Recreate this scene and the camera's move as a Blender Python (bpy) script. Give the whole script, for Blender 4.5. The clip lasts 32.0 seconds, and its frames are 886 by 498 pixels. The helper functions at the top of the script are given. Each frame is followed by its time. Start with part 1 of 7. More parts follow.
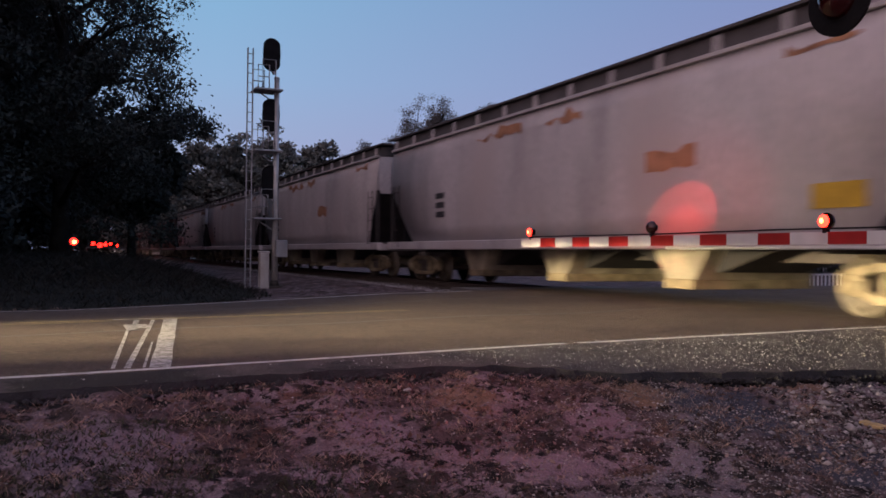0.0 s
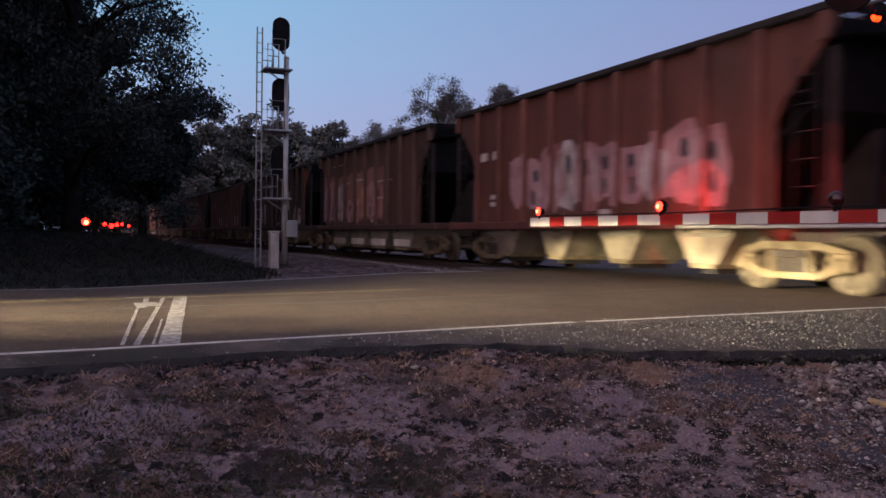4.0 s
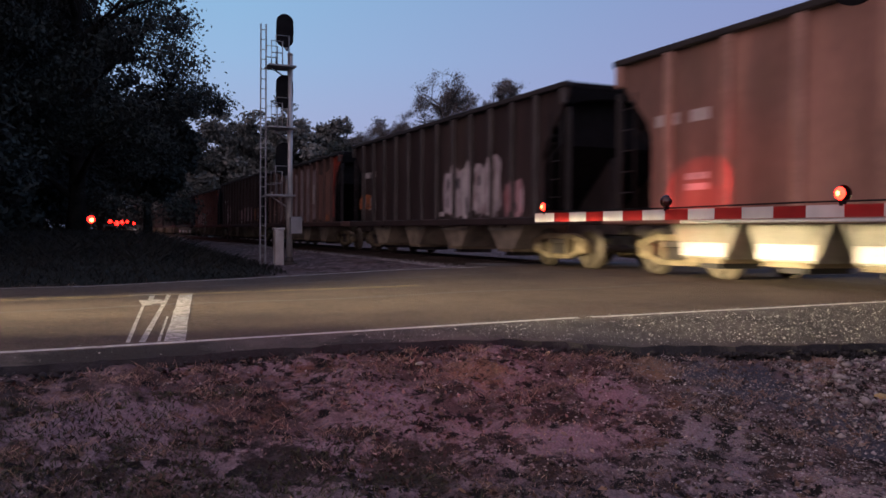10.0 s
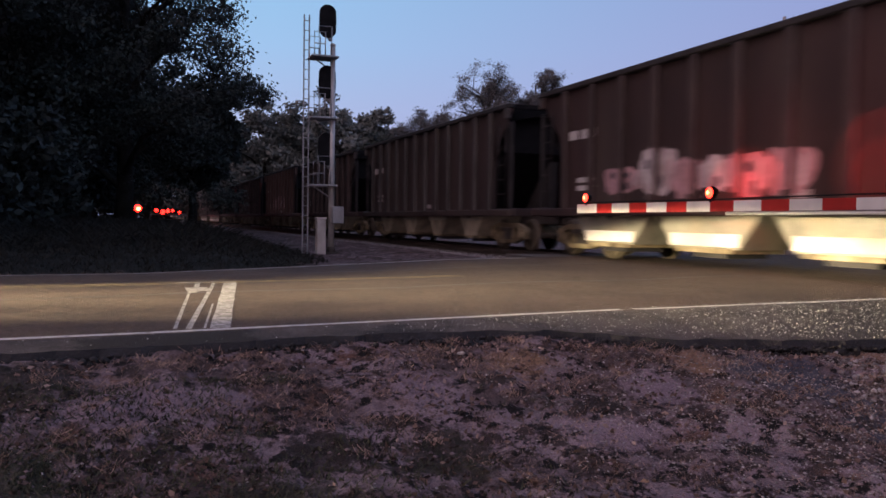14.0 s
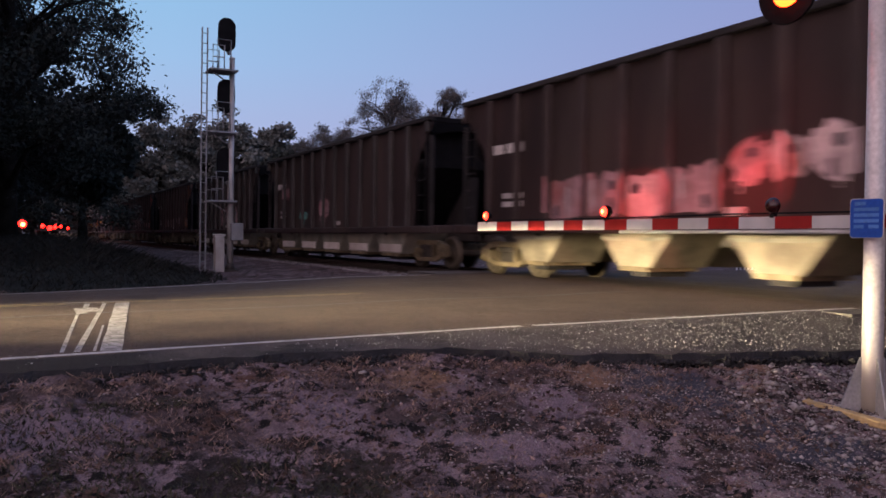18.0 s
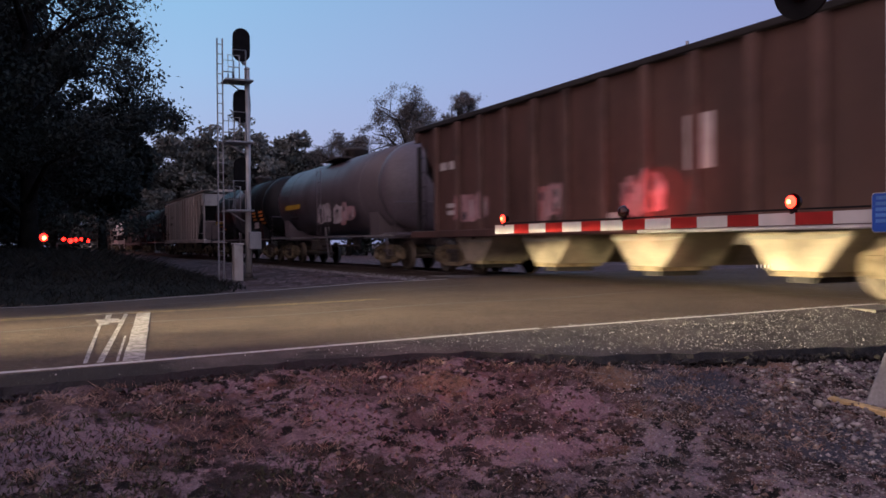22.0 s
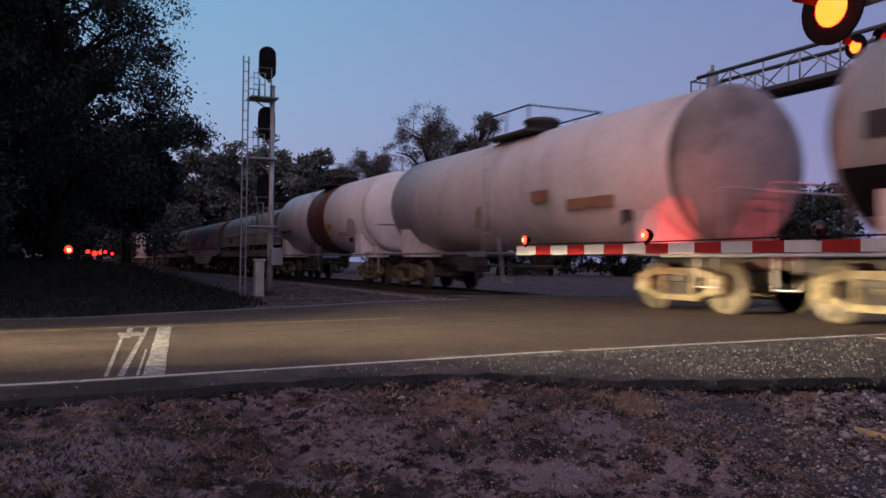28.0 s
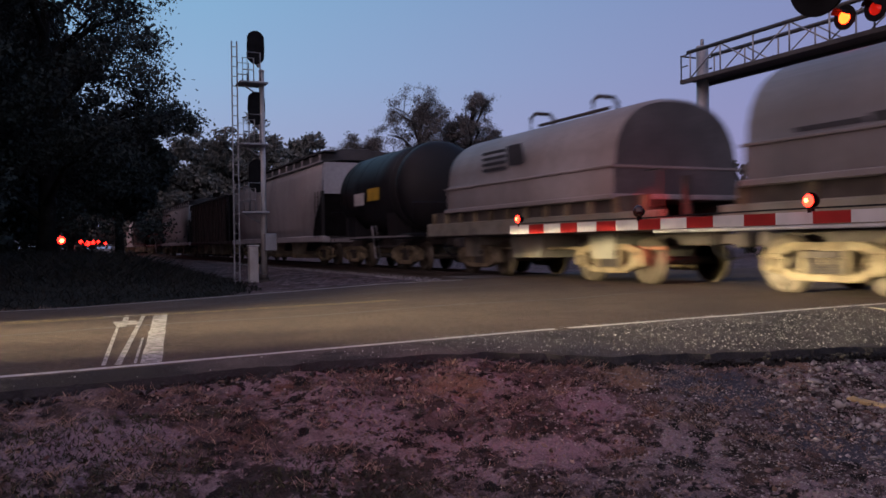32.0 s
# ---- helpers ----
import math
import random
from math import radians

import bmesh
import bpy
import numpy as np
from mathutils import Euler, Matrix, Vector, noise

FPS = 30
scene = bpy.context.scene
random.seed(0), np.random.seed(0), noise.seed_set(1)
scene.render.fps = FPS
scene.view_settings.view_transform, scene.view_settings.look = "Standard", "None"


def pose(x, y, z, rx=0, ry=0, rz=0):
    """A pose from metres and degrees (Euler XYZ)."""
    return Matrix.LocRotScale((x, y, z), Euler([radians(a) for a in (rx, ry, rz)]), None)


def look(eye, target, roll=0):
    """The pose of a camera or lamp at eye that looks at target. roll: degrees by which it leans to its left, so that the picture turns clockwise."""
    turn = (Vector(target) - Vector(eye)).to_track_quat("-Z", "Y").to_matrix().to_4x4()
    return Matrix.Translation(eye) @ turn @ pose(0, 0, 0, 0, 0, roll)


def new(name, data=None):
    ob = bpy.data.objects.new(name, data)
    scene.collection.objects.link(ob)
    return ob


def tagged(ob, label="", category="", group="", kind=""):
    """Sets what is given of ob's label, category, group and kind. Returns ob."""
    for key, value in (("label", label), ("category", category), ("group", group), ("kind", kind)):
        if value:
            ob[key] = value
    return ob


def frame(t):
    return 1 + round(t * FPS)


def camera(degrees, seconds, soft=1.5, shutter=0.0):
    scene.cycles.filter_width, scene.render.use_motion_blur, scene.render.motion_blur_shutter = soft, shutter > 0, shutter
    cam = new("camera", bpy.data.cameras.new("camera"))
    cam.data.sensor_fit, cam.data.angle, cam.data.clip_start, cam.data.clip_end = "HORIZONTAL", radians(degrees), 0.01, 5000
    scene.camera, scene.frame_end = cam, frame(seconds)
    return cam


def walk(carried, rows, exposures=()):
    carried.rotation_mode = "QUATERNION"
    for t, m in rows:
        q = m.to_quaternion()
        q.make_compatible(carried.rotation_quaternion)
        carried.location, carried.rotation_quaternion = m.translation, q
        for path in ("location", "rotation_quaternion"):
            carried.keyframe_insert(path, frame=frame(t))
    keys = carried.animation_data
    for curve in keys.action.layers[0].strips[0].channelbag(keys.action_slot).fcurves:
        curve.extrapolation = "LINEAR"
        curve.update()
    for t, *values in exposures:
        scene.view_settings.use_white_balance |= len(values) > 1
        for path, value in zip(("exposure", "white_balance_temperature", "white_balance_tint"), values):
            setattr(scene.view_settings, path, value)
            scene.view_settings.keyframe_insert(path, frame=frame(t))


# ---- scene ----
# camera: held in the hand, beside the road, all but still
cam = camera(56.3, 32.0, soft=1.6, shutter=0.38)
PATH = [
    (0.0, -0.010, 0.002, 0.791, -24.35, 0.37, -0.69),
    (0.5, 0.008, 0.026, 0.798, -23.53, 0.27, -0.79),
    (1.0, 0.001, 0.029, 0.781, -24.13, -0.43, -1.13),
    (1.5, -0.002, 0.025, 0.776, -23.65, -0.44, -1.03),
    (2.0, 0.007, 0.019, 0.771, -24.05, 0.02, -1.00),
    (2.5, -0.002, 0.013, 0.757, -23.11, -0.58, -0.91),
    (4.5, 0.012, -0.005, 0.768, -23.74, -0.96, -0.74),
    (5.0, 0.011, -0.007, 0.767, -23.46, -0.60, -0.63),
    (5.5, 0.016, -0.008, 0.771, -23.10, -0.56, -0.66),
    (6.0, 0.019, 0.007, 0.773, -22.63, -0.30, -0.60),
    (6.5, 0.022, 0.010, 0.774, -22.48, -0.16, -0.69),
    (7.0, 0.019, -0.001, 0.771, -22.74, -0.41, -0.70),
    (7.5, 0.014, -0.000, 0.771, -22.55, -0.46, -0.84),
    (8.0, 0.017, 0.003, 0.767, -22.98, -0.71, -0.88),
    (8.5, 0.001, 0.001, 0.768, -23.25, -1.29, -0.96),
    (9.0, 0.014, 0.006, 0.771, -23.01, -1.07, -0.63),
    (9.5, 0.017, 0.003, 0.769, -23.41, -0.97, -0.57),
    (10.0, 0.013, 0.003, 0.769, -23.32, -1.24, -0.50),
    (10.5, 0.014, 0.012, 0.767, -23.61, -1.49, -0.56),
    (11.0, 0.012, 0.002, 0.764, -23.50, -1.55, -0.49),
    (11.5, 0.006, -0.007, 0.767, -22.99, -1.80, -0.69),
    (12.0, -0.001, 0.000, 0.768, -22.79, -1.64, -1.06),
    (12.5, -0.009, -0.003, 0.769, -22.50, -1.48, -1.06),
    (13.0, -0.002, 0.001, 0.771, -22.09, -1.57, -1.04),
    (13.5, -0.007, 0.005, 0.768, -21.65, -1.68, -0.97),
    (14.0, -0.001, -0.002, 0.767, -20.52, -1.93, -0.84),
    (14.5, 0.002, 0.004, 0.770, -20.14, -2.10, -0.82),
    (16.5, -0.006, -0.024, 0.766, -20.89, -2.54, -0.50),
    (17.0, -0.007, -0.022, 0.774, -21.95, -1.27, -0.78),
    (17.5, -0.007, -0.023, 0.778, -23.98, -1.10, -0.95),
    (18.0, 0.002, -0.022, 0.784, -27.24, -0.70, -0.86),
    (18.5, -0.002, -0.024, 0.784, -27.54, 0.45, -0.70),
    (19.0, 0.001, -0.019, 0.783, -27.20, 0.08, -0.60),
    (19.5, -0.005, -0.022, 0.784, -26.86, 0.65, -0.57),
    (20.0, -0.006, -0.022, 0.786, -26.48, 0.39, -0.26),
    (20.5, -0.012, -0.042, 0.783, -26.31, 0.42, -0.24),
    (21.0, -0.009, -0.028, 0.783, -26.06, 0.25, -0.09),
    (21.5, -0.003, -0.030, 0.782, -26.10, -0.16, 0.09),
    (22.0, -0.001, -0.018, 0.778, -26.05, -0.39, 0.40),
    (22.5, -0.001, -0.013, 0.775, -26.69, -0.45, 0.58),
    (23.0, 0.010, -0.014, 0.781, -27.19, 0.12, 0.25),
    (23.5, 0.006, -0.015, 0.782, -27.00, 0.61, 0.02),
    (24.0, 0.003, -0.029, 0.790, -26.60, 0.30, -0.08),
    (24.5, -0.008, -0.035, 0.790, -25.87, 0.41, -0.29),
    (25.0, -0.021, -0.024, 0.790, -25.75, 0.96, -0.55),
    (25.5, -0.012, -0.017, 0.788, -23.49, 1.16, -0.82),
    (27.5, -0.012, -0.000, 0.786, -24.56, 0.98, -0.68),
    (28.0, -0.002, 0.003, 0.786, -24.65, 0.94, -0.70),
    (28.5, -0.006, -0.002, 0.787, -25.23, 0.99, -0.63),
    (29.0, 0.006, 0.003, 0.786, -25.08, 0.67, -0.35),
    (29.5, -0.011, -0.014, 0.784, -25.33, 0.84, -0.08),
    (30.0, 0.002, -0.012, 0.785, -25.09, 0.85, 0.06),
    (30.5, 0.012, -0.009, 0.790, -25.00, 0.61, 0.33),
    (31.0, -0.002, -0.008, 0.783, -25.10, 0.49, 0.33),
    (31.5, 0.013, -0.006, 0.781, -25.00, 0.04, 0.64),
    (32.0, -0.005, -0.017, 0.783, -25.05, -0.35, 0.72),
]
walk(cam, [(t, pose(x, y, z, 90 + pitch, roll, yaw)) for t, x, y, z, yaw, pitch, roll in PATH], exposures=[(0.0, -0.24), (2.0, -0.25), (5.0, -0.08), (8.0, -0.12), (12.0, -0.16), (13.0, 0.0), (14.0, 0.05), (17.0, 0.0), (24.0, 0.0), (25.0, -0.28), (28.0, -0.36), (29.0, -0.36), (32.0, -0.31)])

# ---- world and lamps ----
world = bpy.data.worlds.new("dusk_sky")
scene.world = world
world.use_nodes = True
wn, wl = world.node_tree.nodes, world.node_tree.links
wn.clear()
w_out, w_bg = wn.new("ShaderNodeOutputWorld"), wn.new("ShaderNodeBackground")
w_tc, w_sep = wn.new("ShaderNodeTexCoord"), wn.new("ShaderNodeSeparateXYZ")
w_up, w_side, w_mix = wn.new("ShaderNodeValToRGB"), wn.new("ShaderNodeValToRGB"), wn.new("ShaderNodeMixRGB")
w_map = wn.new("ShaderNodeMapRange")


def ramp(node, stops):
    e = node.color_ramp.elements
    while len(e) < len(stops):
        e.new(0.5)
    for k, (p, c) in enumerate(stops):
        e[k].position, e[k].color = p, (*c, 1)


wl.new(w_tc.outputs["Generated"], w_sep.inputs[0])
wl.new(w_sep.outputs["Z"], w_up.inputs[0])
wl.new(w_sep.outputs["Z"], w_side.inputs[0])
ramp(w_up, [(0.0, (0.20, 0.23, 0.40)), (0.08, (0.32, 0.345, 0.53)), (0.2, (0.245, 0.385, 0.59)), (0.32, (0.19, 0.375, 0.575)), (1.0, (0.07, 0.15, 0.34))])
ramp(w_side, [(0.0, (0.18, 0.17, 0.34)), (0.1, (0.255, 0.232, 0.44)), (0.25, (0.205, 0.212, 0.42)), (0.4, (0.14, 0.185, 0.40)), (1.0, (0.07, 0.15, 0.34))])
wl.new(w_sep.outputs["X"], w_map.inputs["Value"])
w_map.inputs["From Min"].default_value, w_map.inputs["From Max"].default_value = 0.15, 0.85
wl.new(w_map.outputs[0], w_mix.inputs[0])
wl.new(w_up.outputs[0], w_mix.inputs[1])
wl.new(w_side.outputs[0], w_mix.inputs[2])
wl.new(w_bg.outputs[0], w_out.inputs[0])
w_bg.inputs[1].default_value = 1.40
# afterglow of the set sun, low behind the camera
w_dot, w_low = wn.new("ShaderNodeVectorMath"), wn.new("ShaderNodeMapRange")
w_dot.operation, w_dot.inputs[1].default_value = "DOT_PRODUCT", (-0.925, -0.31, 0.22)
wl.new(w_tc.outputs["Generated"], w_dot.inputs[0])
w_low.interpolation_type = "SMOOTHSTEP"
w_low.inputs["From Min"].default_value, w_low.inputs["From Max"].default_value = 0.05, 1.0
wl.new(w_dot.outputs["Value"], w_low.inputs["Value"])
w_glow = wn.new("ShaderNodeMixRGB")
w_glow.inputs[1].default_value, w_glow.inputs[2].default_value = (0, 0, 0, 1), (1.0, 0.52, 0.43, 1)
wl.new(w_low.outputs[0], w_glow.inputs[0])
w_add = wn.new("ShaderNodeMixRGB")
w_add.blend_type, w_add.inputs[0].default_value = "ADD", 1.0
wl.new(w_mix.outputs[0], w_add.inputs[1])
wl.new(w_glow.outputs[0], w_add.inputs[2])
wl.new(w_add.outputs[0], w_bg.inputs[0])


def spot_lamp(name, eye, target, watts, angle, colour, blend=0.3, size=0.08):
    data = bpy.data.lights.new(name, "SPOT")
    data.energy, data.spot_size, data.spot_blend, data.color, data.shadow_soft_size = watts, radians(angle), blend, colour, size
    ob = new(name, data)
    ob.matrix_world = look(eye, target)
    return ob


# low beams of the car that waits in the near lane, out of view; their upper limit is level
for hy in (8.2, 9.4):
    # wide spill, main beam, and the bright core below the upper limit: watts, half angle, drop, breadth, softness
    for watts, half, drop, broad, soft_edge in ((3000, 42.0, 42.5, 1.0, 0.03), (42000, 3.8, 4.3, 2.4, 0.6), (31000, 2.3, 2.15, 9.5, 0.30)):
        down, side = radians(drop), radians(1.0)
        aim = (math.cos(down) * math.cos(side), math.cos(down) * math.sin(side), -math.sin(down))
        lamp = spot_lamp("headlight", (-11.0, hy, 0.92), (-11.0 + aim[0], hy + aim[1], 0.92 + aim[2]), watts, 2 * half, (1.0, 0.80, 0.49), soft_edge)
        lamp.scale = (broad, 1.0, 1.0)
# the crossing lights that face the track throw red discs on the passing cars
for y, spread, watts, aim in ((4.75, 10.8, 3400, (9.1, 10.66, 1.40)), (4.0, 14.4, 1900, (9.1, 8.15, 1.70))):
    # an even disc, a hot core in it, and a faint spill round it: share, width, lift, softness
    for share, wide, lift, soft_edge in ((1.0, 1.0, 0.0, 0.30), (1.0, 0.62, -0.12, 0.5), (0.16, 3.2, -0.1, 1.0)):
        lamp = spot_lamp("flasher_beam", (5.75, y, 2.8), (aim[0], aim[1], aim[2] + lift), watts * share, spread * wide, (1.0, 0.05, 0.045), soft_edge, 0.02)
        lamp.scale = (0.7, 1.0, 1.0)

# the second lamp that faces the waiting traffic reddens the verge in front of it by turns
spot_lamp("flasher_beam", (5.38, 3.12, 2.86), (2.0, 5.2, -0.25), 330, 42.0, (1.0, 0.05, 0.045), 1.0, 0.03)
# ---- materials ----
def mat(name, colour, rough=0.8, metal=0.0, dark=0.6, light=1.25, scale=3.0, fine=40.0, bump=0.25, streak=None, stain=None, spread=0.12, spec=0.4, island=False):
    """A weathered surface: broad and fine variation of one colour, relief, optional vertical streaks and a stain colour."""
    m = bpy.data.materials.new(name)
    m.use_nodes = True
    n, l = m.node_tree.nodes, m.node_tree.links
    b = n["Principled BSDF"]
    tc = n.new("ShaderNodeTexCoord")
    info = n.new("ShaderNodeObjectInfo")
    mp = n.new("ShaderNodeMapping")
    l.new(tc.outputs["Object"], mp.inputs[0])
    off = n.new("ShaderNodeVectorMath")
    off.operation = "SCALE"
    off.inputs[0].default_value = (37.0, 19.0, 11.0)
    l.new(info.outputs["Random"], off.inputs["Scale"])
    l.new(off.outputs[0], mp.inputs["Location"])
    if streak:
        mp.inputs["Scale"].default_value = (1, 1, streak)
    big, small = n.new("ShaderNodeTexNoise"), n.new("ShaderNodeTexNoise")
    for t, s, d in ((big, scale, 5), (small, fine, 3)):
        t.inputs["Scale"].default_value, t.inputs["Detail"].default_value = s, d
        l.new(mp.outputs[0], t.inputs["Vector"])
    r = n.new("ShaderNodeValToRGB")
    ramp(r, [(0.3, [c * dark for c in colour]), (0.5, colour), (0.72, [min(0.95, c * light) for c in colour])])
    l.new(big.outputs["Fac"], r.inputs[0])
    mul = n.new("ShaderNodeMixRGB")
    mul.blend_type, mul.inputs[0].default_value = "OVERLAY", 0.35
    l.new(r.outputs[0], mul.inputs[1])
    l.new(small.outputs["Fac"], mul.inputs[2])
    out = mul.outputs[0]
    if stain:
        st = n.new("ShaderNodeTexNoise")
        st.inputs["Scale"].default_value, st.inputs["Detail"].default_value = scale * 0.45, 6
        l.new(mp.outputs[0], st.inputs["Vector"])
        sr = n.new("ShaderNodeValToRGB")
        ramp(sr, [(0.52, (0, 0, 0)), (0.68, (1, 1, 1))])
        l.new(st.outputs["Fac"], sr.inputs[0])
        sm = n.new("ShaderNodeMixRGB")
        l.new(sr.outputs[0], sm.inputs[0])
        l.new(out, sm.inputs[1])
        sm.inputs[2].default_value = (*stain, 1)
        out = sm.outputs[0]
    hs = n.new("ShaderNodeHueSaturation")
    mr = n.new("ShaderNodeMapRange")
    mr.inputs["To Min"].default_value, mr.inputs["To Max"].default_value = 1 - spread, 1 + spread
    l.new(n.new("ShaderNodeNewGeometry").outputs["Random Per Island"] if island else info.outputs["Random"], mr.inputs["Value"])
    l.new(mr.outputs[0], hs.inputs["Value"])
    l.new(out, hs.inputs["Color"])
    l.new(hs.outputs[0], b.inputs["Base Color"])
    b.inputs["Roughness"].default_value, b.inputs["Metallic"].default_value = rough, metal
    b.inputs["Specular IOR Level"].default_value = spec
    if bump:
        bp = n.new("ShaderNodeBump")
        bp.inputs["Strength"].default_value, bp.inputs["Distance"].default_value = bump, 0.02
        l.new(small.outputs["Fac"], bp.inputs["Height"])
        l.new(bp.outputs[0], b.inputs["Normal"])
    return m


def glow(name, colour, strength):
    m = bpy.data.materials.new(name)
    m.use_nodes = True
    b = m.node_tree.nodes["Principled BSDF"]
    b.inputs["Base Color"].default_value = (*[c * 0.5 for c in colour], 1)
    b.inputs["Roughness"].default_value = 0.25
    b.inputs["Emission Color"].default_value, b.inputs["Emission Strength"].default_value = (*colour, 1), strength
    return m


M_RUST = mat("rusty_cast_steel", (0.145, 0.115, 0.068), 0.75, 0.1, 0.35, 1.5, 4, 30, 0.5, stain=(0.24, 0.205, 0.13))
M_WHEEL = mat("wheel_steel", (0.09, 0.075, 0.055), 0.6, 0.4, 0.6, 1.3, 5, 40, 0.3)
M_UNDER = mat("grimy_underframe", (0.055, 0.047, 0.042), 0.85, 0.1, 0.6, 1.5, 3, 25, 0.4)
M_BLACK = mat("matt_black_and_end_shade", (0.008, 0.008, 0.009), 0.9, 0.0, 0.7, 1.3, 5, 40, 0.1, spec=0.1)
M_GREY = mat("weathered_grey_car_paint", (0.37, 0.35, 0.355), 0.6, 0.0, 0.78, 1.15, 0.9, 18, 0.08, streak=0.35, stain=(0.36, 0.325, 0.32))
M_ROOF = mat("dark_roof_coating", (0.05, 0.045, 0.045), 0.8, 0.0, 0.6, 1.4, 1.5, 20, 0.3)
M_BROWN = mat("brown_oxide_car_paint", (0.064, 0.033, 0.027), 0.7, 0.0, 0.6, 1.4, 1.2, 22, 0.2, streak=0.25, stain=(0.055, 0.036, 0.03))
M_RED = mat("red_oxide_car_paint", (0.100, 0.038, 0.029), 0.7, 0.0, 0.65, 1.35, 1.2, 22, 0.2, streak=0.25, stain=(0.085, 0.042, 0.034))
M_DARK = mat("black_car_paint_faded", (0.030, 0.02, 0.019), 0.6, 0.0, 0.6, 1.5, 1.2, 22, 0.2, streak=0.25, stain=(0.05, 0.036, 0.03))
M_UMBER = mat("umber_car_paint", (0.027, 0.0145, 0.0135), 0.7, 0.0, 0.6, 1.5, 1.2, 22, 0.2, streak=0.25, stain=(0.042, 0.03, 0.026))
M_TAN = mat("faded_tan_brown_paint", (0.235, 0.125, 0.098), 0.7, 0.0, 0.6, 1.4, 1.2, 22, 0.2, streak=0.25, stain=(0.11, 0.07, 0.055))
M_COAL = mat("coal_heap", (0.018, 0.018, 0.02), 0.7, 0.0, 0.5, 1.8, 2, 12, 0.9)
M_TANKBLACK = mat("black_tank_paint", (0.012, 0.012, 0.014), 0.5, 0.0, 0.7, 1.3, 1.0, 15, 0.06, stain=(0.018, 0.016, 0.016), spec=0.16)
M_TANKGREY = mat("purple_grey_tank_paint", (0.115, 0.100, 0.112), 0.45, 0.0, 0.75, 1.2, 1.0, 15, 0.08, stain=(0.11, 0.095, 0.1))
# head colour darkened by grime and by painted-in shade of the end face
M_TANKHEAD = mat("grimy_shaded_tank_head", (0.27, 0.235, 0.225), 0.6, 0.0, 0.6, 1.3, 1.2, 15, 0.1, stain=(0.12, 0.085, 0.07))
M_TANKWHITE = mat("soiled_white_tank_paint", (0.60, 0.535, 0.505), 0.5, 0.0, 0.75, 1.08, 0.9, 15, 0.06, streak=0.4, stain=(0.54, 0.47, 0.42))
M_TANKCLEAN = mat("clean_white_tank_paint", (0.76, 0.71, 0.69), 0.45, 0.0, 0.8, 1.06, 0.9, 15, 0.05, streak=0.4, stain=(0.66, 0.60, 0.57))
M_BAND = mat("brown_tank_band", (0.13, 0.045, 0.035), 0.55, 0.0, 0.7, 1.3, 1.5, 20, 0.1)
M_BEIGE = mat("dusty_beige_car_paint", (0.47, 0.40, 0.355), 0.7, 0.0, 0.7, 1.2, 0.9, 18, 0.1, streak=0.3, stain=(0.24, 0.17, 0.13))
M_RUSTDUST = mat("dusty_brown_end_paint", (0.19, 0.135, 0.115), 0.75, 0.0, 0.65, 1.3, 1.2, 18, 0.15, stain=(0.10, 0.075, 0.065))
M_FADED = mat("faded_brown_lettering", (0.24, 0.19, 0.165), 0.7, 0.0, 0.7, 1.2, 3, 30, 0.05)
M_COIL = mat("grey_coil_hood_paint", (0.235, 0.21, 0.205), 0.5, 0.0, 0.75, 1.2, 0.9, 18, 0.06, streak=0.4, stain=(0.17, 0.14, 0.13))
M_COILDARK = mat("dark_grey_hood_paint", (0.095, 0.09, 0.105), 0.5, 0.0, 0.75, 1.25, 0.9, 18, 0.06, stain=(0.15, 0.14, 0.14))
M_COILMID = mat("mid_grey_hood_paint", (0.18, 0.163, 0.16), 0.5, 0.0, 0.75, 1.2, 0.9, 18, 0.06, streak=0.4, stain=(0.12, 0.105, 0.10))
M_HOODEND = mat("dark_hood_end_paint", (0.085, 0.078, 0.078), 0.6, 0.0, 0.7, 1.25, 1.2, 18, 0.1, stain=(0.05, 0.045, 0.045))
M_SKIRT = mat("pale_skirt_paint", (0.55, 0.52, 0.48), 0.6, 0.0, 0.75, 1.1, 0.9, 18, 0.06, stain=(0.3, 0.25, 0.2))
M_ORANGE = mat("orange_stripe_paint", (0.55, 0.17, 0.03), 0.55, 0.0, 0.75, 1.2, 2, 20, 0.05)
M_PEACH = mat("faded_orange_hood_paint", (0.40, 0.185, 0.10), 0.6, 0.0, 0.75, 1.2, 2, 20, 0.05)
M_YELLOW = mat("yellow_label_paint", (0.42, 0.27, 0.03), 0.55, 0.0, 0.8, 1.1, 2, 20, 0.05)
M_LETTER = mat("white_lettering_paint", (0.44, 0.42, 0.41), 0.6, 0.0, 0.7, 1.1, 3, 30, 0.05)
M_INK = mat("black_lettering_paint", (0.03, 0.03, 0.035), 0.6, 0.0, 0.7, 1.1, 3, 30, 0.05)
M_TAGWHITE = mat("white_spray_paint", (0.40, 0.36, 0.37), 0.6, 0.0, 0.45, 1.3, 2.2, 15, 0.05, stain=(0.2, 0.13, 0.12))
M_TAGPALE = mat("faded_lilac_spray_paint", (0.30, 0.255, 0.265), 0.6, 0.0, 0.6, 1.25, 1.6, 15, 0.05, stain=(0.15, 0.11, 0.105))
# pale paint turned pink: the red lamp light is put into its colour
M_TAGPINK = mat("pale_spray_paint_red_lit", (0.33, 0.20, 0.215), 0.6, 0.0, 0.5, 1.3, 2.2, 15, 0.05, stain=(0.25, 0.09, 0.09))
M_TAGTEAL = mat("teal_spray_paint", (0.10, 0.30, 0.27), 0.6, 0.0, 0.5, 1.3, 2.2, 15, 0.05)
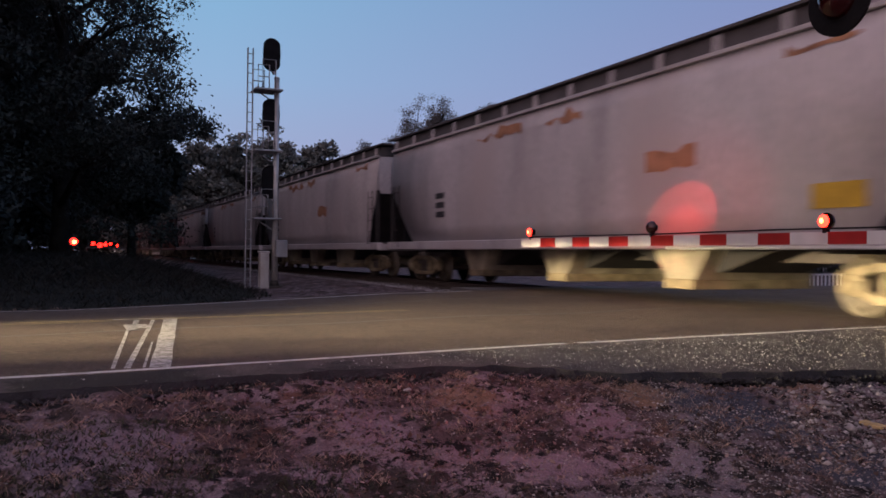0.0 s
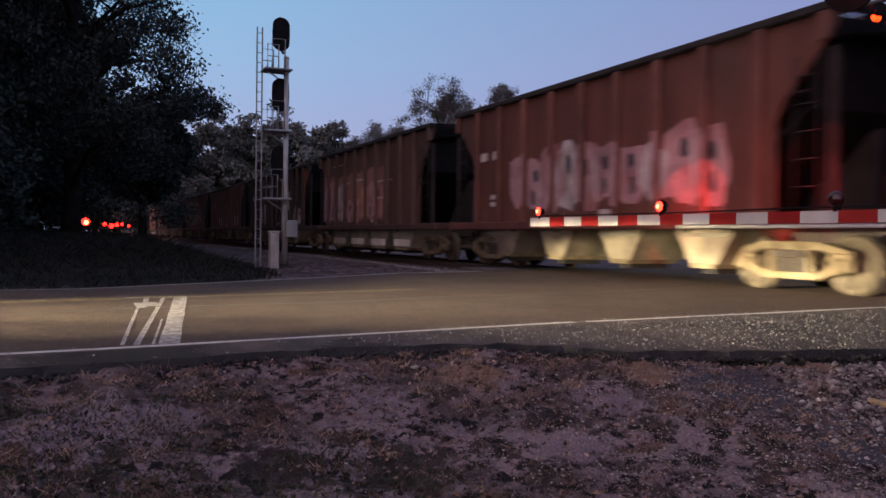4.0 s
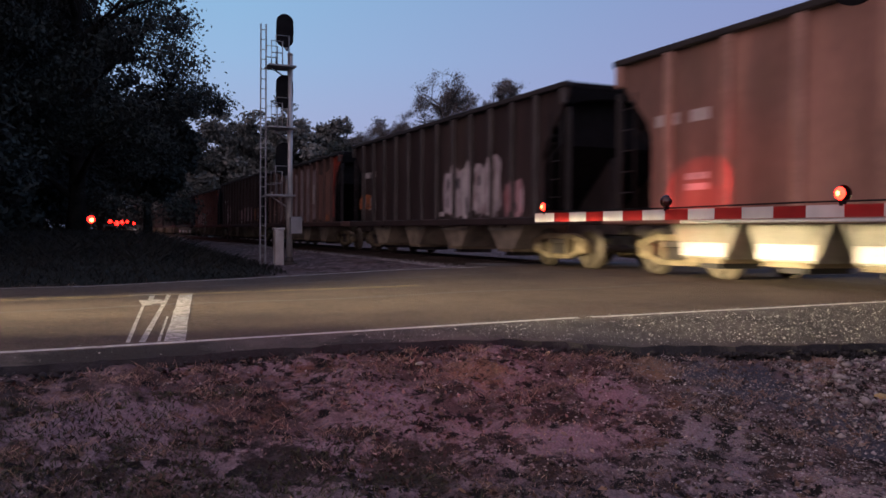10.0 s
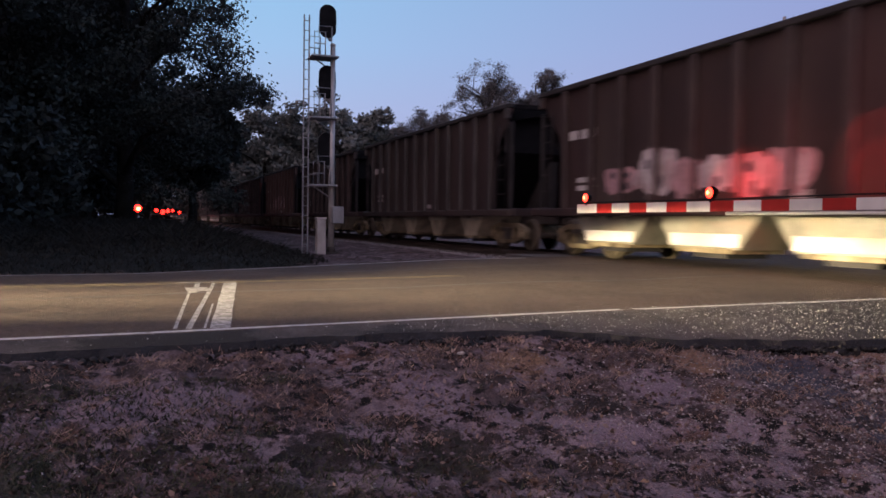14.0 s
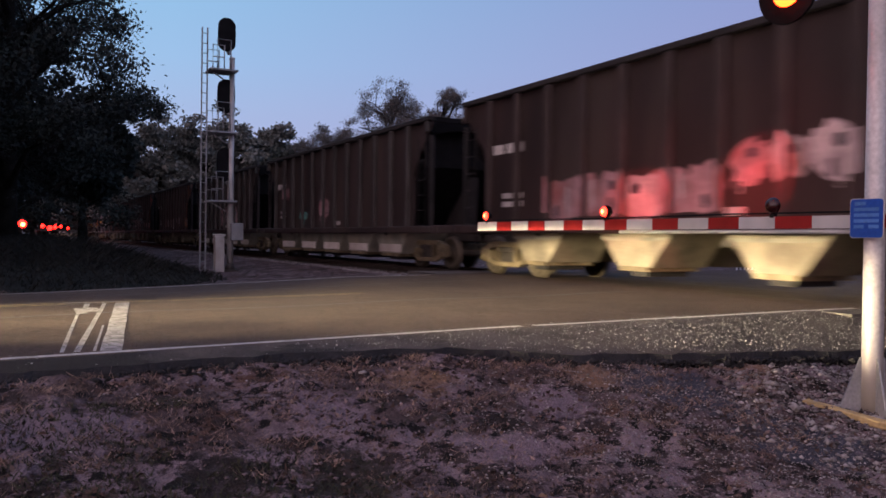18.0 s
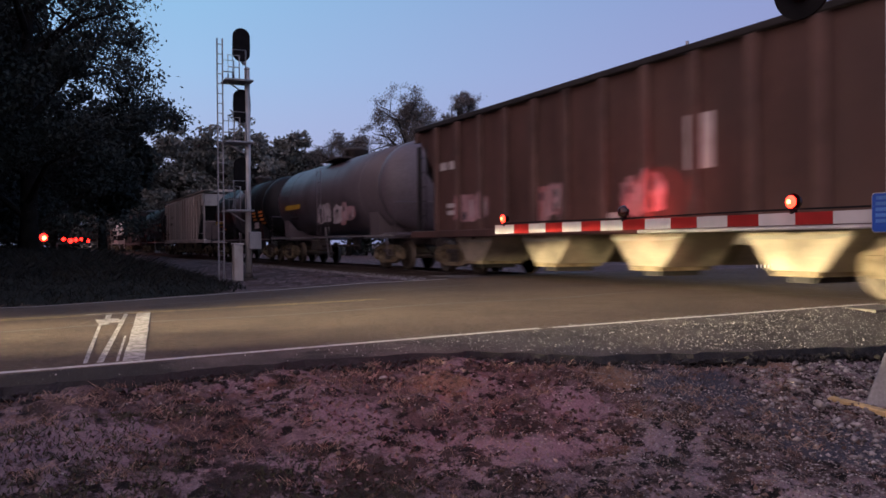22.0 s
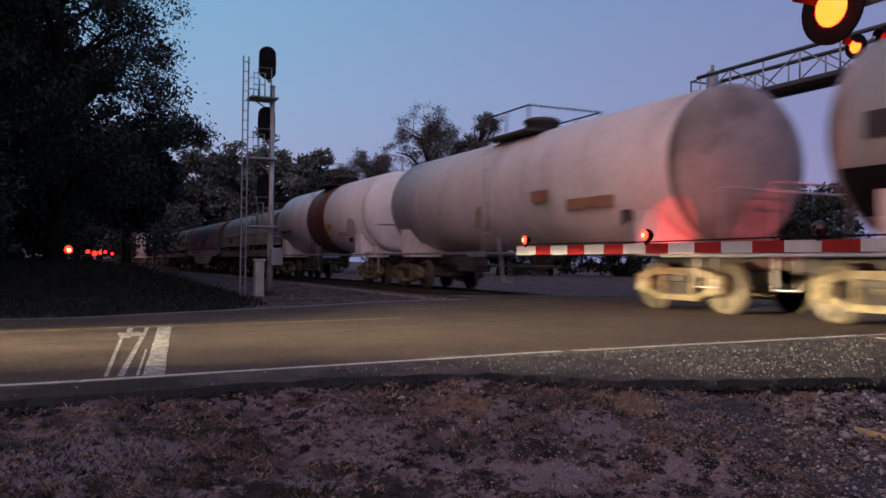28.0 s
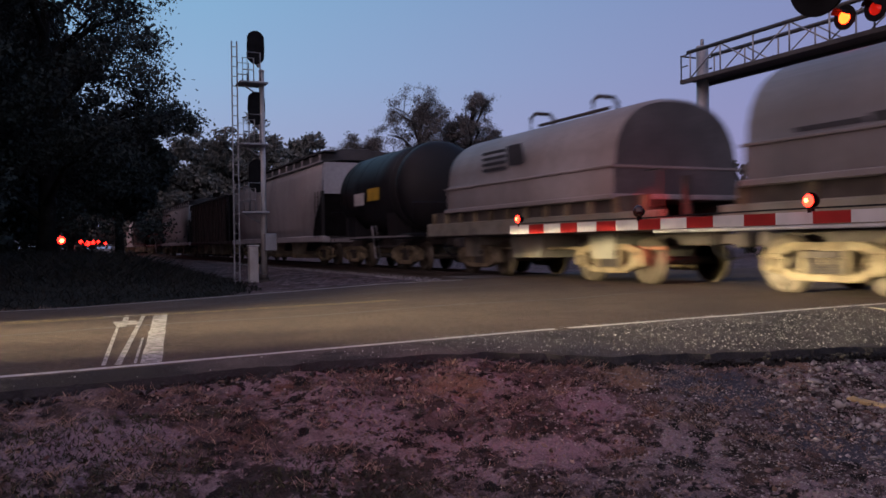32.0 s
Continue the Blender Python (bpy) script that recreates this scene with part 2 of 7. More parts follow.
M_TAGORANGE = mat("orange_spray_paint", (0.30, 0.11, 0.045), 0.6, 0.0, 0.5, 1.3, 2.2, 15, 0.05)
M_TAGBLACK = mat("black_spray_paint", (0.03, 0.03, 0.04), 0.6, 0.0, 0.5, 1.3, 2.2, 15, 0.05)
M_RUSTSPOT = mat("rust_patch", (0.30, 0.15, 0.085), 0.8, 0.0, 0.6, 1.3, 3, 25, 0.1)
M_ALU = mat("silver_mast_paint", (0.50, 0.48, 0.46), 0.5, 0.25, 0.8, 1.1, 2, 30, 0.08, stain=(0.36, 0.33, 0.30))
M_GALV = mat("galvanised_steel", (0.30, 0.30, 0.31), 0.5, 0.5, 0.8, 1.15, 3, 40, 0.1)
M_DKSTEEL = mat("dark_bridge_steel", (0.07, 0.065, 0.065), 0.6, 0.2, 0.8, 1.2, 3, 40, 0.1)
M_GATEWHITE = mat("white_reflective_sheet", (0.46, 0.465, 0.45), 0.4, 0.0, 0.9, 1.04, 2, 3, 0.0)
M_GATERED = mat("red_reflective_sheet", (0.27, 0.016, 0.016), 0.4, 0.0, 0.85, 1.1, 2, 3, 0.0)
M_SIGNBLUE = mat("blue_sign_sheet", (0.015, 0.075, 0.36), 0.4, 0.0, 0.9, 1.05, 3, 50, 0.03)
M_SIGNTEXT = mat("pale_blue_sign_print", (0.08, 0.20, 0.50), 0.45, 0.0, 0.9, 1.05, 3, 50, 0.0)
M_TIMBER = mat("weathered_yellow_timber", (0.42, 0.31, 0.14), 0.8, 0.0, 0.6, 1.2, 5, 40, 0.4)
M_PAINTY = mat("worn_yellow_road_paint", (0.30, 0.22, 0.08), 0.8, 0.0, 0.6, 1.2, 3, 60, 0.3, stain=(0.09, 0.085, 0.075))
M_CONCRETE = mat("crossing_concrete", (0.085, 0.078, 0.072), 0.85, 0.0, 0.7, 1.2, 1.5, 60, 0.4)
M_STONE = mat("crushed_stone", (0.215, 0.197, 0.19), 0.9, 0.0, 0.6, 1.3, 8, 60, 0.4, spread=0.7, island=True)
M_BALLAST = mat("grey_ballast", (0.22, 0.21, 0.22), 0.9, 0.0, 0.5, 1.4, 6, 50, 0.7, spread=0.4, island=True)
M_STRAW = mat("dry_grass", (0.235, 0.16, 0.125), 0.85, 0.0, 0.6, 1.3, 1.2, 30, 0.0, spread=0.6, island=True)
M_GREEN = mat("green_grass", (0.034, 0.034, 0.017), 0.85, 0.0, 0.6, 1.3, 1.2, 30, 0.0)
# grass darkened in its colour to stand for the shade of the trees
M_WEED = mat("shaded_rank_grass", (0.0085, 0.0085, 0.0055), 0.9, 0.0, 0.6, 1.4, 0.6, 20, 0.0)
M_BARK = mat("dark_bark", (0.024, 0.021, 0.018), 0.95, 0.0, 0.6, 1.4, 3, 25, 0.6, spec=0.1)
M_LEAF = mat("dark_oak_leaves", (0.024, 0.030, 0.025), 0.7, 0.0, 0.6, 1.5, 0.5, 6, 0.0, spread=0.2)
# distant leaves paler and greyer: haze is put into their colour
M_LEAFPALE = mat("hazed_pale_leaves", (0.085, 0.08, 0.078), 0.8, 0.0, 0.7, 1.4, 0.3, 5, 0.0, spread=0.2)
M_LEAFAR = mat("hazed_green_leaves", (0.102, 0.108, 0.100), 0.8, 0.0, 0.7, 1.4, 0.3, 5, 0.0, spread=0.2)
M_FENCE = mat("white_fence_paint", (0.5, 0.49, 0.5), 0.6, 0.0, 0.85, 1.05, 3, 30, 0.05)
M_TIE = mat("creosoted_wood", (0.06, 0.05, 0.042), 0.9, 0.0, 0.6, 1.4, 4, 40, 0.5)
M_RAIL = mat("rail_steel", (0.06, 0.048, 0.04), 0.7, 0.1, 0.8, 1.2, 3, 40, 0.1)
M_LIT = glow("lit_red_lens", (1.0, 0.018, 0.002), 48.0)
M_LITSMALL = glow("lit_red_lamp", (1.0, 0.02, 0.01), 14.0)
M_BULB = glow("hot_lamp_bulb", (1.0, 0.34, 0.08), 12.0)
M_LITFAR = glow("far_red_lamp", (1.0, 0.012, 0.008), 10.0)
M_GRIT = mat("pale_road_grit", (0.28, 0.265, 0.25), 0.8, 0.0, 0.6, 1.5, 8, 60, 0.3, spread=0.8, island=True)
# broken edge of the road, with the shadow of its step painted in
M_TARSHADE = mat("broken_tar_and_lip_shadow", (0.014, 0.013, 0.013), 0.9, 0.0, 0.5, 1.8, 6, 40, 0.8)
M_ENDBROWN = mat("dull_orange_brown_panel", (0.17, 0.062, 0.036), 0.7, 0.0, 0.7, 1.3, 1.5, 22, 0.2)
M_ENDRED = mat("bright_red_oxide_panel", (0.31, 0.042, 0.024), 0.7, 0.0, 0.7, 1.3, 1.5, 22, 0.2)
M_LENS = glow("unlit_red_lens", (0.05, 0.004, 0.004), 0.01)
M_LITDIM = glow("dim_red_lens", (1.0, 0.02, 0.01), 0.45)
# grime, and the shade of car ends and recesses, in one black
M_GRIMESHADE = mat("black_grime_and_shade", (0.018, 0.016, 0.016), 0.9, 0.0, 0.6, 1.5, 2, 20, 0.3)

# dust and the warm light of the beams are both in these colours
M_BAY = mat("dusty_hopper_bay", (0.20, 0.175, 0.125), 0.8, 0.0, 0.55, 1.4, 2, 25, 0.3, stain=(0.10, 0.08, 0.06))
M_BAYPALE = mat("pale_dusty_bay_lit_sill", (0.185, 0.18, 0.145), 0.75, 0.0, 0.6, 1.2, 2, 25, 0.3, stain=(0.22, 0.19, 0.14))
M_LITTER = mat("dead_leaf_litter", (0.065, 0.042, 0.034), 0.9, 0.0, 0.5, 1.9, 1.5, 30, 0.0, spread=0.8, island=True)


def mixed(name, layers, rough=0.95, bump=1.0, grain=70.0, spots=()):
    """A ground of several colours. layers: (colour, scale, detail, low, high) laid over the first by noise."""
    m = bpy.data.materials.new(name)
    m.use_nodes = True
    n, l = m.node_tree.nodes, m.node_tree.links
    b = n["Principled BSDF"]
    tc = n.new("ShaderNodeTexCoord")
    out, high = None, None
    for k, (colour, scale, detail, lo, hi) in enumerate(layers):
        if out is None:
            rgb = n.new("ShaderNodeRGB")
            rgb.outputs[0].default_value = (*colour, 1)
            out = rgb.outputs[0]
            continue
        t = n.new("ShaderNodeTexNoise")
        t.inputs["Scale"].default_value, t.inputs["Detail"].default_value, t.inputs["Roughness"].default_value = scale, detail, 0.68
        off = n.new("ShaderNodeMapping")
        off.inputs["Location"].default_value = (13.7 * k, 5.1 * k, 0)
        l.new(tc.outputs["Object"], off.inputs[0])
        l.new(off.outputs[0], t.inputs["Vector"])
        r = n.new("ShaderNodeValToRGB")
        ramp(r, [(lo, (0, 0, 0)), (hi, (1, 1, 1))])
        l.new(t.outputs["Fac"], r.inputs[0])
        mx = n.new("ShaderNodeMixRGB")
        l.new(r.outputs[0], mx.inputs[0])
        l.new(out, mx.inputs[1])
        mx.inputs[2].default_value = (*colour, 1)
        out, high = mx.outputs[0], t.outputs["Fac"]
    # single patches of other ground with ragged borders: colour, centre, radius
    for colour, (cx, cy), radius in spots:
        far_by, wob, add, sm, mx = n.new("ShaderNodeVectorMath"), n.new("ShaderNodeTexNoise"), n.new("ShaderNodeMath"), n.new("ShaderNodeMapRange"), n.new("ShaderNodeMixRGB")
        flat = n.new("ShaderNodeMapping")
        flat.inputs["Scale"].default_value = (1, 1, 0)
        l.new(tc.outputs["Object"], flat.inputs[0])
        far_by.operation = "DISTANCE"
        far_by.inputs[1].default_value = (cx, cy, 0)
        l.new(flat.outputs[0], far_by.inputs[0])
        wob.inputs["Scale"].default_value, wob.inputs["Detail"].default_value, wob.inputs["Roughness"].default_value = 2.2 / radius, 8, 0.7
        l.new(tc.outputs["Object"], wob.inputs["Vector"])
        add.operation, add.inputs[1].default_value = "MULTIPLY_ADD", radius * 2.4
        l.new(wob.outputs["Fac"], add.inputs[0])
        l.new(far_by.outputs["Value"], add.inputs[2])
        sm.inputs["From Min"].default_value, sm.inputs["From Max"].default_value = radius * 2.1, radius * 1.8
        sm.inputs["To Min"].default_value, sm.inputs["To Max"].default_value = 0.0, 0.85
        l.new(add.outputs[0], sm.inputs["Value"])
        l.new(sm.outputs[0], mx.inputs[0])
        l.new(out, mx.inputs[1])
        mx.inputs[2].default_value = (*colour, 1)
        out = mx.outputs[0]
    g = n.new("ShaderNodeTexNoise")
    g.inputs["Scale"].default_value, g.inputs["Detail"].default_value = grain, 4
    l.new(tc.outputs["Object"], g.inputs["Vector"])
    ov = n.new("ShaderNodeMixRGB")
    ov.blend_type, ov.inputs[0].default_value = "OVERLAY", 0.75
    l.new(out, ov.inputs[1])
    l.new(g.outputs["Fac"], ov.inputs[2])
    l.new(ov.outputs[0], b.inputs["Base Color"])
    b.inputs["Roughness"].default_value, b.inputs["Specular IOR Level"].default_value = rough, 0.2
    bp = n.new("ShaderNodeBump")
    bp.inputs["Strength"].default_value, bp.inputs["Distance"].default_value = bump, 0.03
    l.new(g.outputs["Fac"], bp.inputs["Height"])
    l.new(bp.outputs[0], b.inputs["Normal"])
    return m


# bare purplish soil with dark humus, moss and straw lying in patches
BLUISH, PALE, TANNISH, HUMUS = (0.062, 0.066, 0.085), (0.22, 0.165, 0.185), (0.20, 0.125, 0.08), (0.022, 0.017, 0.014)
M_SOIL = mixed("sandy_soil", [((0.225, 0.170, 0.182), 0, 0, 0, 0), ((0.085, 0.060, 0.057), 1.3, 9, 0.44, 0.58), ((0.045, 0.032, 0.029), 4.2, 9, 0.50, 0.56), ((0.12, 0.066, 0.046), 3.3, 9, 0.56, 0.66), ((0.010, 0.008, 0.007), 7.5, 8, 0.52, 0.57), ((0.03, 0.032, 0.018), 0.9, 8, 0.60, 0.70)],
               spots=((PALE, (3.3, 4.7), 0.35), (PALE, (2.6, 4.1), 0.3), (PALE, (1.7, 5.0), 0.3), (PALE, (0.5, 4.9), 0.22), ((0.026, 0.023, 0.016), (-1.2, 4.2), 0.6), (PALE, (0.05, 4.85), 0.5), ((0.026, 0.030, 0.016), (-0.9, 3.9), 0.8), ((0.026, 0.022, 0.016), (-0.6, 5.2), 0.4), ((0.03, 0.026, 0.018), (0.6, 3.7), 0.35), ((0.03, 0.026, 0.018), (1.6, 4.05), 0.35), (TANNISH, (2.54, 5.26), 0.3), (TANNISH, (3.87, 4.98), 0.25), (HUMUS, (2.8, 4.52), 0.22), (HUMUS, (4.29, 3.88), 0.16), (BLUISH, (4.4, 4.55), 0.6), (BLUISH, (4.6, 3.6), 0.5), (TANNISH, (5.3, 5.05), 0.4), (HUMUS, (0.96, 4.2), 0.3)))
M_PAINT = mixed("worn_white_road_paint", [((0.42, 0.40, 0.37), 0, 0, 0, 0), ((0.20, 0.185, 0.165), 9.0, 6, 0.45, 0.6), ((0.10, 0.09, 0.08), 22.0, 8, 0.52, 0.62)], 0.8, 0.4, 120)
M_EDGEPAINT = mixed("white_edge_line_paint", [((0.50, 0.48, 0.45), 0, 0, 0, 0), ((0.26, 0.24, 0.22), 9.0, 6, 0.52, 0.66), ((0.11, 0.10, 0.09), 22.0, 8, 0.60, 0.68)], 0.8, 0.4, 120)
M_ASPHALT = mixed("worn_asphalt", [((0.094, 0.066, 0.050), 0, 0, 0, 0), ((0.068, 0.048, 0.038), 0.7, 6, 0.42, 0.6), ((0.110, 0.082, 0.062), 1.6, 8, 0.56, 0.72), ((0.045, 0.036, 0.030), 14.0, 6, 0.53, 0.63), ((0.15, 0.115, 0.088), 26.0, 5, 0.57, 0.66)], 0.85, 0.7, 110)
M_SHOULDER = mixed("gritty_shoulder", [((0.105, 0.090, 0.080), 0, 0, 0, 0), ((0.064, 0.056, 0.051), 1.7, 7, 0.42, 0.6), ((0.12, 0.105, 0.095), 16.0, 6, 0.58, 0.68)], 0.85, 0.9, 90,
                   spots=(((0.02, 0.018, 0.017), (-2.0, 5.6), 1.3), ((0.022, 0.02, 0.018), (0.3, 5.6), 0.9), ((0.03, 0.027, 0.025), (1.9, 5.75), 0.5)))

# posts paler than the sheets between them: light on the ribs is painted in
POST = {M_BROWN: mat("brown_oxide_posts", (0.086, 0.050, 0.042), 0.7, 0.0, 0.7, 1.3, 1.5, 22, 0.2), M_RED: mat("red_oxide_posts", (0.125, 0.050, 0.039), 0.7, 0.0, 0.7, 1.3, 1.5, 22, 0.2), M_DARK: mat("faded_black_posts", (0.045, 0.040, 0.038), 0.7, 0.0, 0.7, 1.3, 1.5, 22, 0.2), M_UMBER: mat("umber_posts", (0.041, 0.028, 0.026), 0.7, 0.0, 0.7, 1.3, 1.5, 22, 0.2), M_TAN: mat("tan_posts", (0.28, 0.165, 0.13), 0.7, 0.0, 0.7, 1.3, 1.5, 22, 0.2)}

# ---- mesh helpers ----
class Geo:
    """Collects faces of one part."""

    def __init__(self):
        self.v, self.f, self.s = [], [], []

    def add(self, verts, faces, smooth=False):
        k = len(self.v)
        self.v += [tuple(p) for p in verts]
        self.f += [tuple(k + i for i in f) for f in faces]
        self.s += [smooth] * len(faces)
        return self

    def box(self, x0, x1, y0, y1, z0, z1, c=0.0):
        lo, hi = (x0, y0, z0), (x1, y1, z1)
        if c <= 0:
            p = [(hi[0] if i & 1 else lo[0], hi[1] if i & 2 else lo[1], hi[2] if i & 4 else lo[2]) for i in range(8)]
            return self.add(p, [(0, 2, 3, 1), (4, 5, 7, 6), (0, 1, 5, 4), (2, 6, 7, 3), (0, 4, 6, 2), (1, 3, 7, 5)])
        v, idx = [], {}
        for i in range(8):
            for k in range(3):
                q = []
                for a in range(3):
                    up = bool(i >> a & 1)
                    e = hi[a] if up else lo[a]
                    q.append(e if a == k else (e - c if up else e + c))
                idx[i, k] = len(v)
                v.append(q)
        f = []
        for k in range(3):
            a, b = (k + 1) % 3, (k + 2) % 3
            for s in (0, 1):
                f.append([idx[(s << k) | (p << a) | (q << b), k] for p, q in ((0, 0), (1, 0), (1, 1), (0, 1))])
            for p in (0, 1):
                for q in (0, 1):
                    i, j = (p << a) | (q << b), (p << a) | (q << b) | (1 << k)
                    f.append([idx[i, a], idx[j, a], idx[j, b], idx[i, b]])
        for i in range(8):
            f.append([idx[i, 0], idx[i, 1], idx[i, 2]])
        return self.add(v, f)

    def prism(self, poly, axis, a, b):
        """poly in the two other axes (in order x, y, z), drawn out from a to b along axis."""
        def put(p, w):
            q = list(p)
            q.insert(axis, w)
            return q
        n = len(poly)
        v = [put(p, a) for p in poly] + [put(p, b) for p in poly]
        return self.add(v, [tuple(range(n)), tuple(range(2 * n - 1, n - 1, -1))] + [(i, (i + 1) % n, n + (i + 1) % n, n + i) for i in range(n)])

    def tube(self, pts, r, n=8, cap=True, smooth=True):
        pts = [Vector(p) for p in pts]
        rs = r if isinstance(r, (list, tuple)) else [r] * len(pts)
        v = []
        for i, p in enumerate(pts):
            d = (pts[min(i + 1, len(pts) - 1)] - pts[max(i - 1, 0)]).normalized()
            u = d.orthogonal().normalized() if abs(d.z) > 0.99 else d.cross(Vector((0, 0, 1))).normalized()
            w = d.cross(u)
            for k in range(n):
                t = 2 * math.pi * k / n
                v.append(p + rs[i] * (math.cos(t) * u + math.sin(t) * w))
        f = [(i * n + k, i * n + (k + 1) % n, (i + 1) * n + (k + 1) % n, (i + 1) * n + k) for i in range(len(pts) - 1) for k in range(n)]
        self.add(v, f, smooth)
        if cap:
            self.add(v[:n], [tuple(range(n))])
            self.add(v[-n:], [tuple(range(n))])
        return self

    def lathe(self, prof, axis, centre, n=20):
        """prof: (along, radius) rings round an axis through centre."""
        a, b = (axis + 1) % 3, (axis + 2) % 3
        v = []
        for s, r in prof:
            for k in range(n):
                t = 2 * math.pi * k / n
                q = list(centre)
                q[axis] += s
                q[a] += r * math.cos(t)
                q[b] += r * math.sin(t)
                v.append(q)
        m = len(prof)
        f = [(i * n + k, i * n + (k + 1) % n, (i + 1) * n + (k + 1) % n, (i + 1) * n + k) for i in range(m - 1) for k in range(n)]
        self.add(v, f, True)
        self.add(v[:n], [tuple(range(n))])
        self.add(v[-n:], [tuple(range(n))])
        return self

    def mesh(self, name):
        me = bpy.data.meshes.new(name)
        me.from_pydata(self.v, [], self.f)
        me.polygons.foreach_set("use_smooth", self.s)
        bm = bmesh.new()
        bm.from_mesh(me)
        bmesh.ops.remove_doubles(bm, verts=bm.verts, dist=0.0004)
        bmesh.ops.recalc_face_normals(bm, faces=bm.faces)
        bm.to_mesh(me)
        bm.free()
        return me


def part(name, geo, material, parent=None, label="", at=None):
    """One mesh object under a thing or a part."""
    me = geo.mesh(name) if isinstance(geo, Geo) else geo
    if not me.materials:
        me.materials.append(material)
    ob = new(name, me)
    ob.parent = parent
    if at is not None:
        ob.matrix_basis = at
    if label:
        ob["label"] = label
    return ob


def thing(name, label, category, at=None, group="", kind=""):
    ob = new(name)
    ob.empty_display_size = 0.2
    if at is not None:
        ob.matrix_basis = at
    return tagged(ob, label, category, group, kind)


def quads(name, centres, size, material, parent=None, up=None, kind="", rng=None):
    """Many small four-sided leaves or blades as one mesh. centres: (n, 3); size: (n,) or number."""
    rng = rng or np.random.default_rng(1)
    n = len(centres)
    size = np.broadcast_to(size, n)[:, None]
    if up is None:
        a = rng.normal(size=(n, 3))
        a /= np.linalg.norm(a, axis=1, keepdims=True)
        b = np.cross(a, rng.normal(size=(n, 3)))
        b /= np.linalg.norm(b, axis=1, keepdims=True) + 1e-9
        p = np.stack([centres - a * size, centres - b * size * 0.55 , centres + a * size, centres + b * size * 0.55], 1)
    else:
        lean = rng.normal(size=(n, 3)) * 0.9
        lean[:, 2] = 1
        th = rng.uniform(0, 6.283, n)
        w = np.stack([np.cos(th), np.sin(th), np.zeros(n)], 1) * up
        top = centres + lean * size
        mid = centres + lean * size * 0.55 - np.array([0, 0, 1]) * size * 0.06
        p = np.stack([centres - w, centres + w, mid + w * 0.7, top], 1)
    me = bpy.data.meshes.new(name)
    me.vertices.add(4 * n)
    me.vertices.foreach_set("co", p.reshape(-1).astype(np.float32))
    me.loops.add(4 * n)
    me.loops.foreach_set("vertex_index", np.arange(4 * n, dtype=np.int32))
    me.polygons.add(n)
    me.polygons.foreach_set("loop_start", np.arange(0, 4 * n, 4, dtype=np.int32))
    me.update(calc_edges=True)
    me.materials.append(material)
    ob = new(name, me)
    ob.parent = parent
    if kind:
        ob["kind"] = kind
    return ob


def stones(name, centres, sizes, material, parent=None, rng=None):
    """Many small irregular stones as one mesh of rough octahedra."""
    rng = rng or np.random.default_rng(2)
    n = len(centres)
    base = np.array([[1, 0, 0], [0, 1, 0], [-1, 0, 0], [0, -1, 0], [0, 0, 0.75], [0, 0, -0.75], [0.62, 0.62, 0.3], [-0.62, 0.62, 0.25], [-0.62, -0.62, 0.3], [0.62, -0.62, 0.25]])
    faces = np.array([[0, 6, 4], [6, 1, 4], [1, 7, 4], [7, 2, 4], [2, 8, 4], [8, 3, 4], [3, 9, 4], [9, 0, 4], [0, 5, 6], [6, 5, 1], [1, 5, 7], [7, 5, 2], [2, 5, 8], [8, 5, 3], [3, 5, 9], [9, 5, 0]])
    v = base[None] * (1 + rng.uniform(-0.32, 0.32, (n, 10, 1)))
    th = rng.uniform(0, 6.283, n)
    c, s = np.cos(th), np.sin(th)
    st = rng.uniform(0.6, 1.3, (n, 3)) * np.asarray(sizes)[:, None]
    v = v * st[:, None]
    x = v[..., 0] * c[:, None] - v[..., 1] * s[:, None]
    y = v[..., 0] * s[:, None] + v[..., 1] * c[:, None]
    v = np.stack([x, y, v[..., 2]], -1) + np.asarray(centres)[:, None]
    f = (faces[None] + 10 * np.arange(n)[:, None, None]).reshape(-1, 3)
    me = bpy.data.meshes.new(name)
    me.vertices.add(10 * n)
    me.vertices.foreach_set("co", v.reshape(-1).astype(np.float32))
    me.loops.add(len(f) * 3)
    me.loops.foreach_set("vertex_index", f.reshape(-1).astype(np.int32))
    me.polygons.add(len(f))
    me.polygons.foreach_set("loop_start", np.arange(0, 3 * len(f), 3, dtype=np.int32))
    me.update(calc_edges=True)
    me.materials.append(material)
    ob = new(name, me)
    ob.parent = parent
    return ob


# ---- ground, road and track ----
TRACK = 10.65


def clamp(a, lo=0.0, hi=1.0):
    return max(lo, min(hi, a))


def near_edge(x):
    return 6.15 + 0.095 * clamp(x, -30, 4.0) + 0.05 * clamp(x - 4.0, 0, 10)


def far_edge(x):
    return 14.55 + 0.20 * clamp(x, -12, 14)


def shoulder(x):
    """Width of the gritty shoulder outside the edge line: narrow, then widening towards the track."""
    return float(np.interp(x, (-20.0, -6.0, 0.0, 1.0, 1.85, 2.8, 3.35, 3.65, 3.95, 4.75, 6.6, 9.0), (0.55, 0.50, 0.48, 0.46, 0.50, 0.62, 0.85, 1.05, 1.25, 1.45, 1.9, 2.1)))


def road_z(x, y):
    down = clamp((6 - x) / 6)
    side = clamp((y - 10.7) / 4, 0, 1.3)
    return -0.012 + 0.0105 * clamp((x - 6.5) / 1.5) - 0.038 * down - 0.13 * side * down - 0.075 * clamp(near_edge(x) - 0.1 - y, 0, 3)


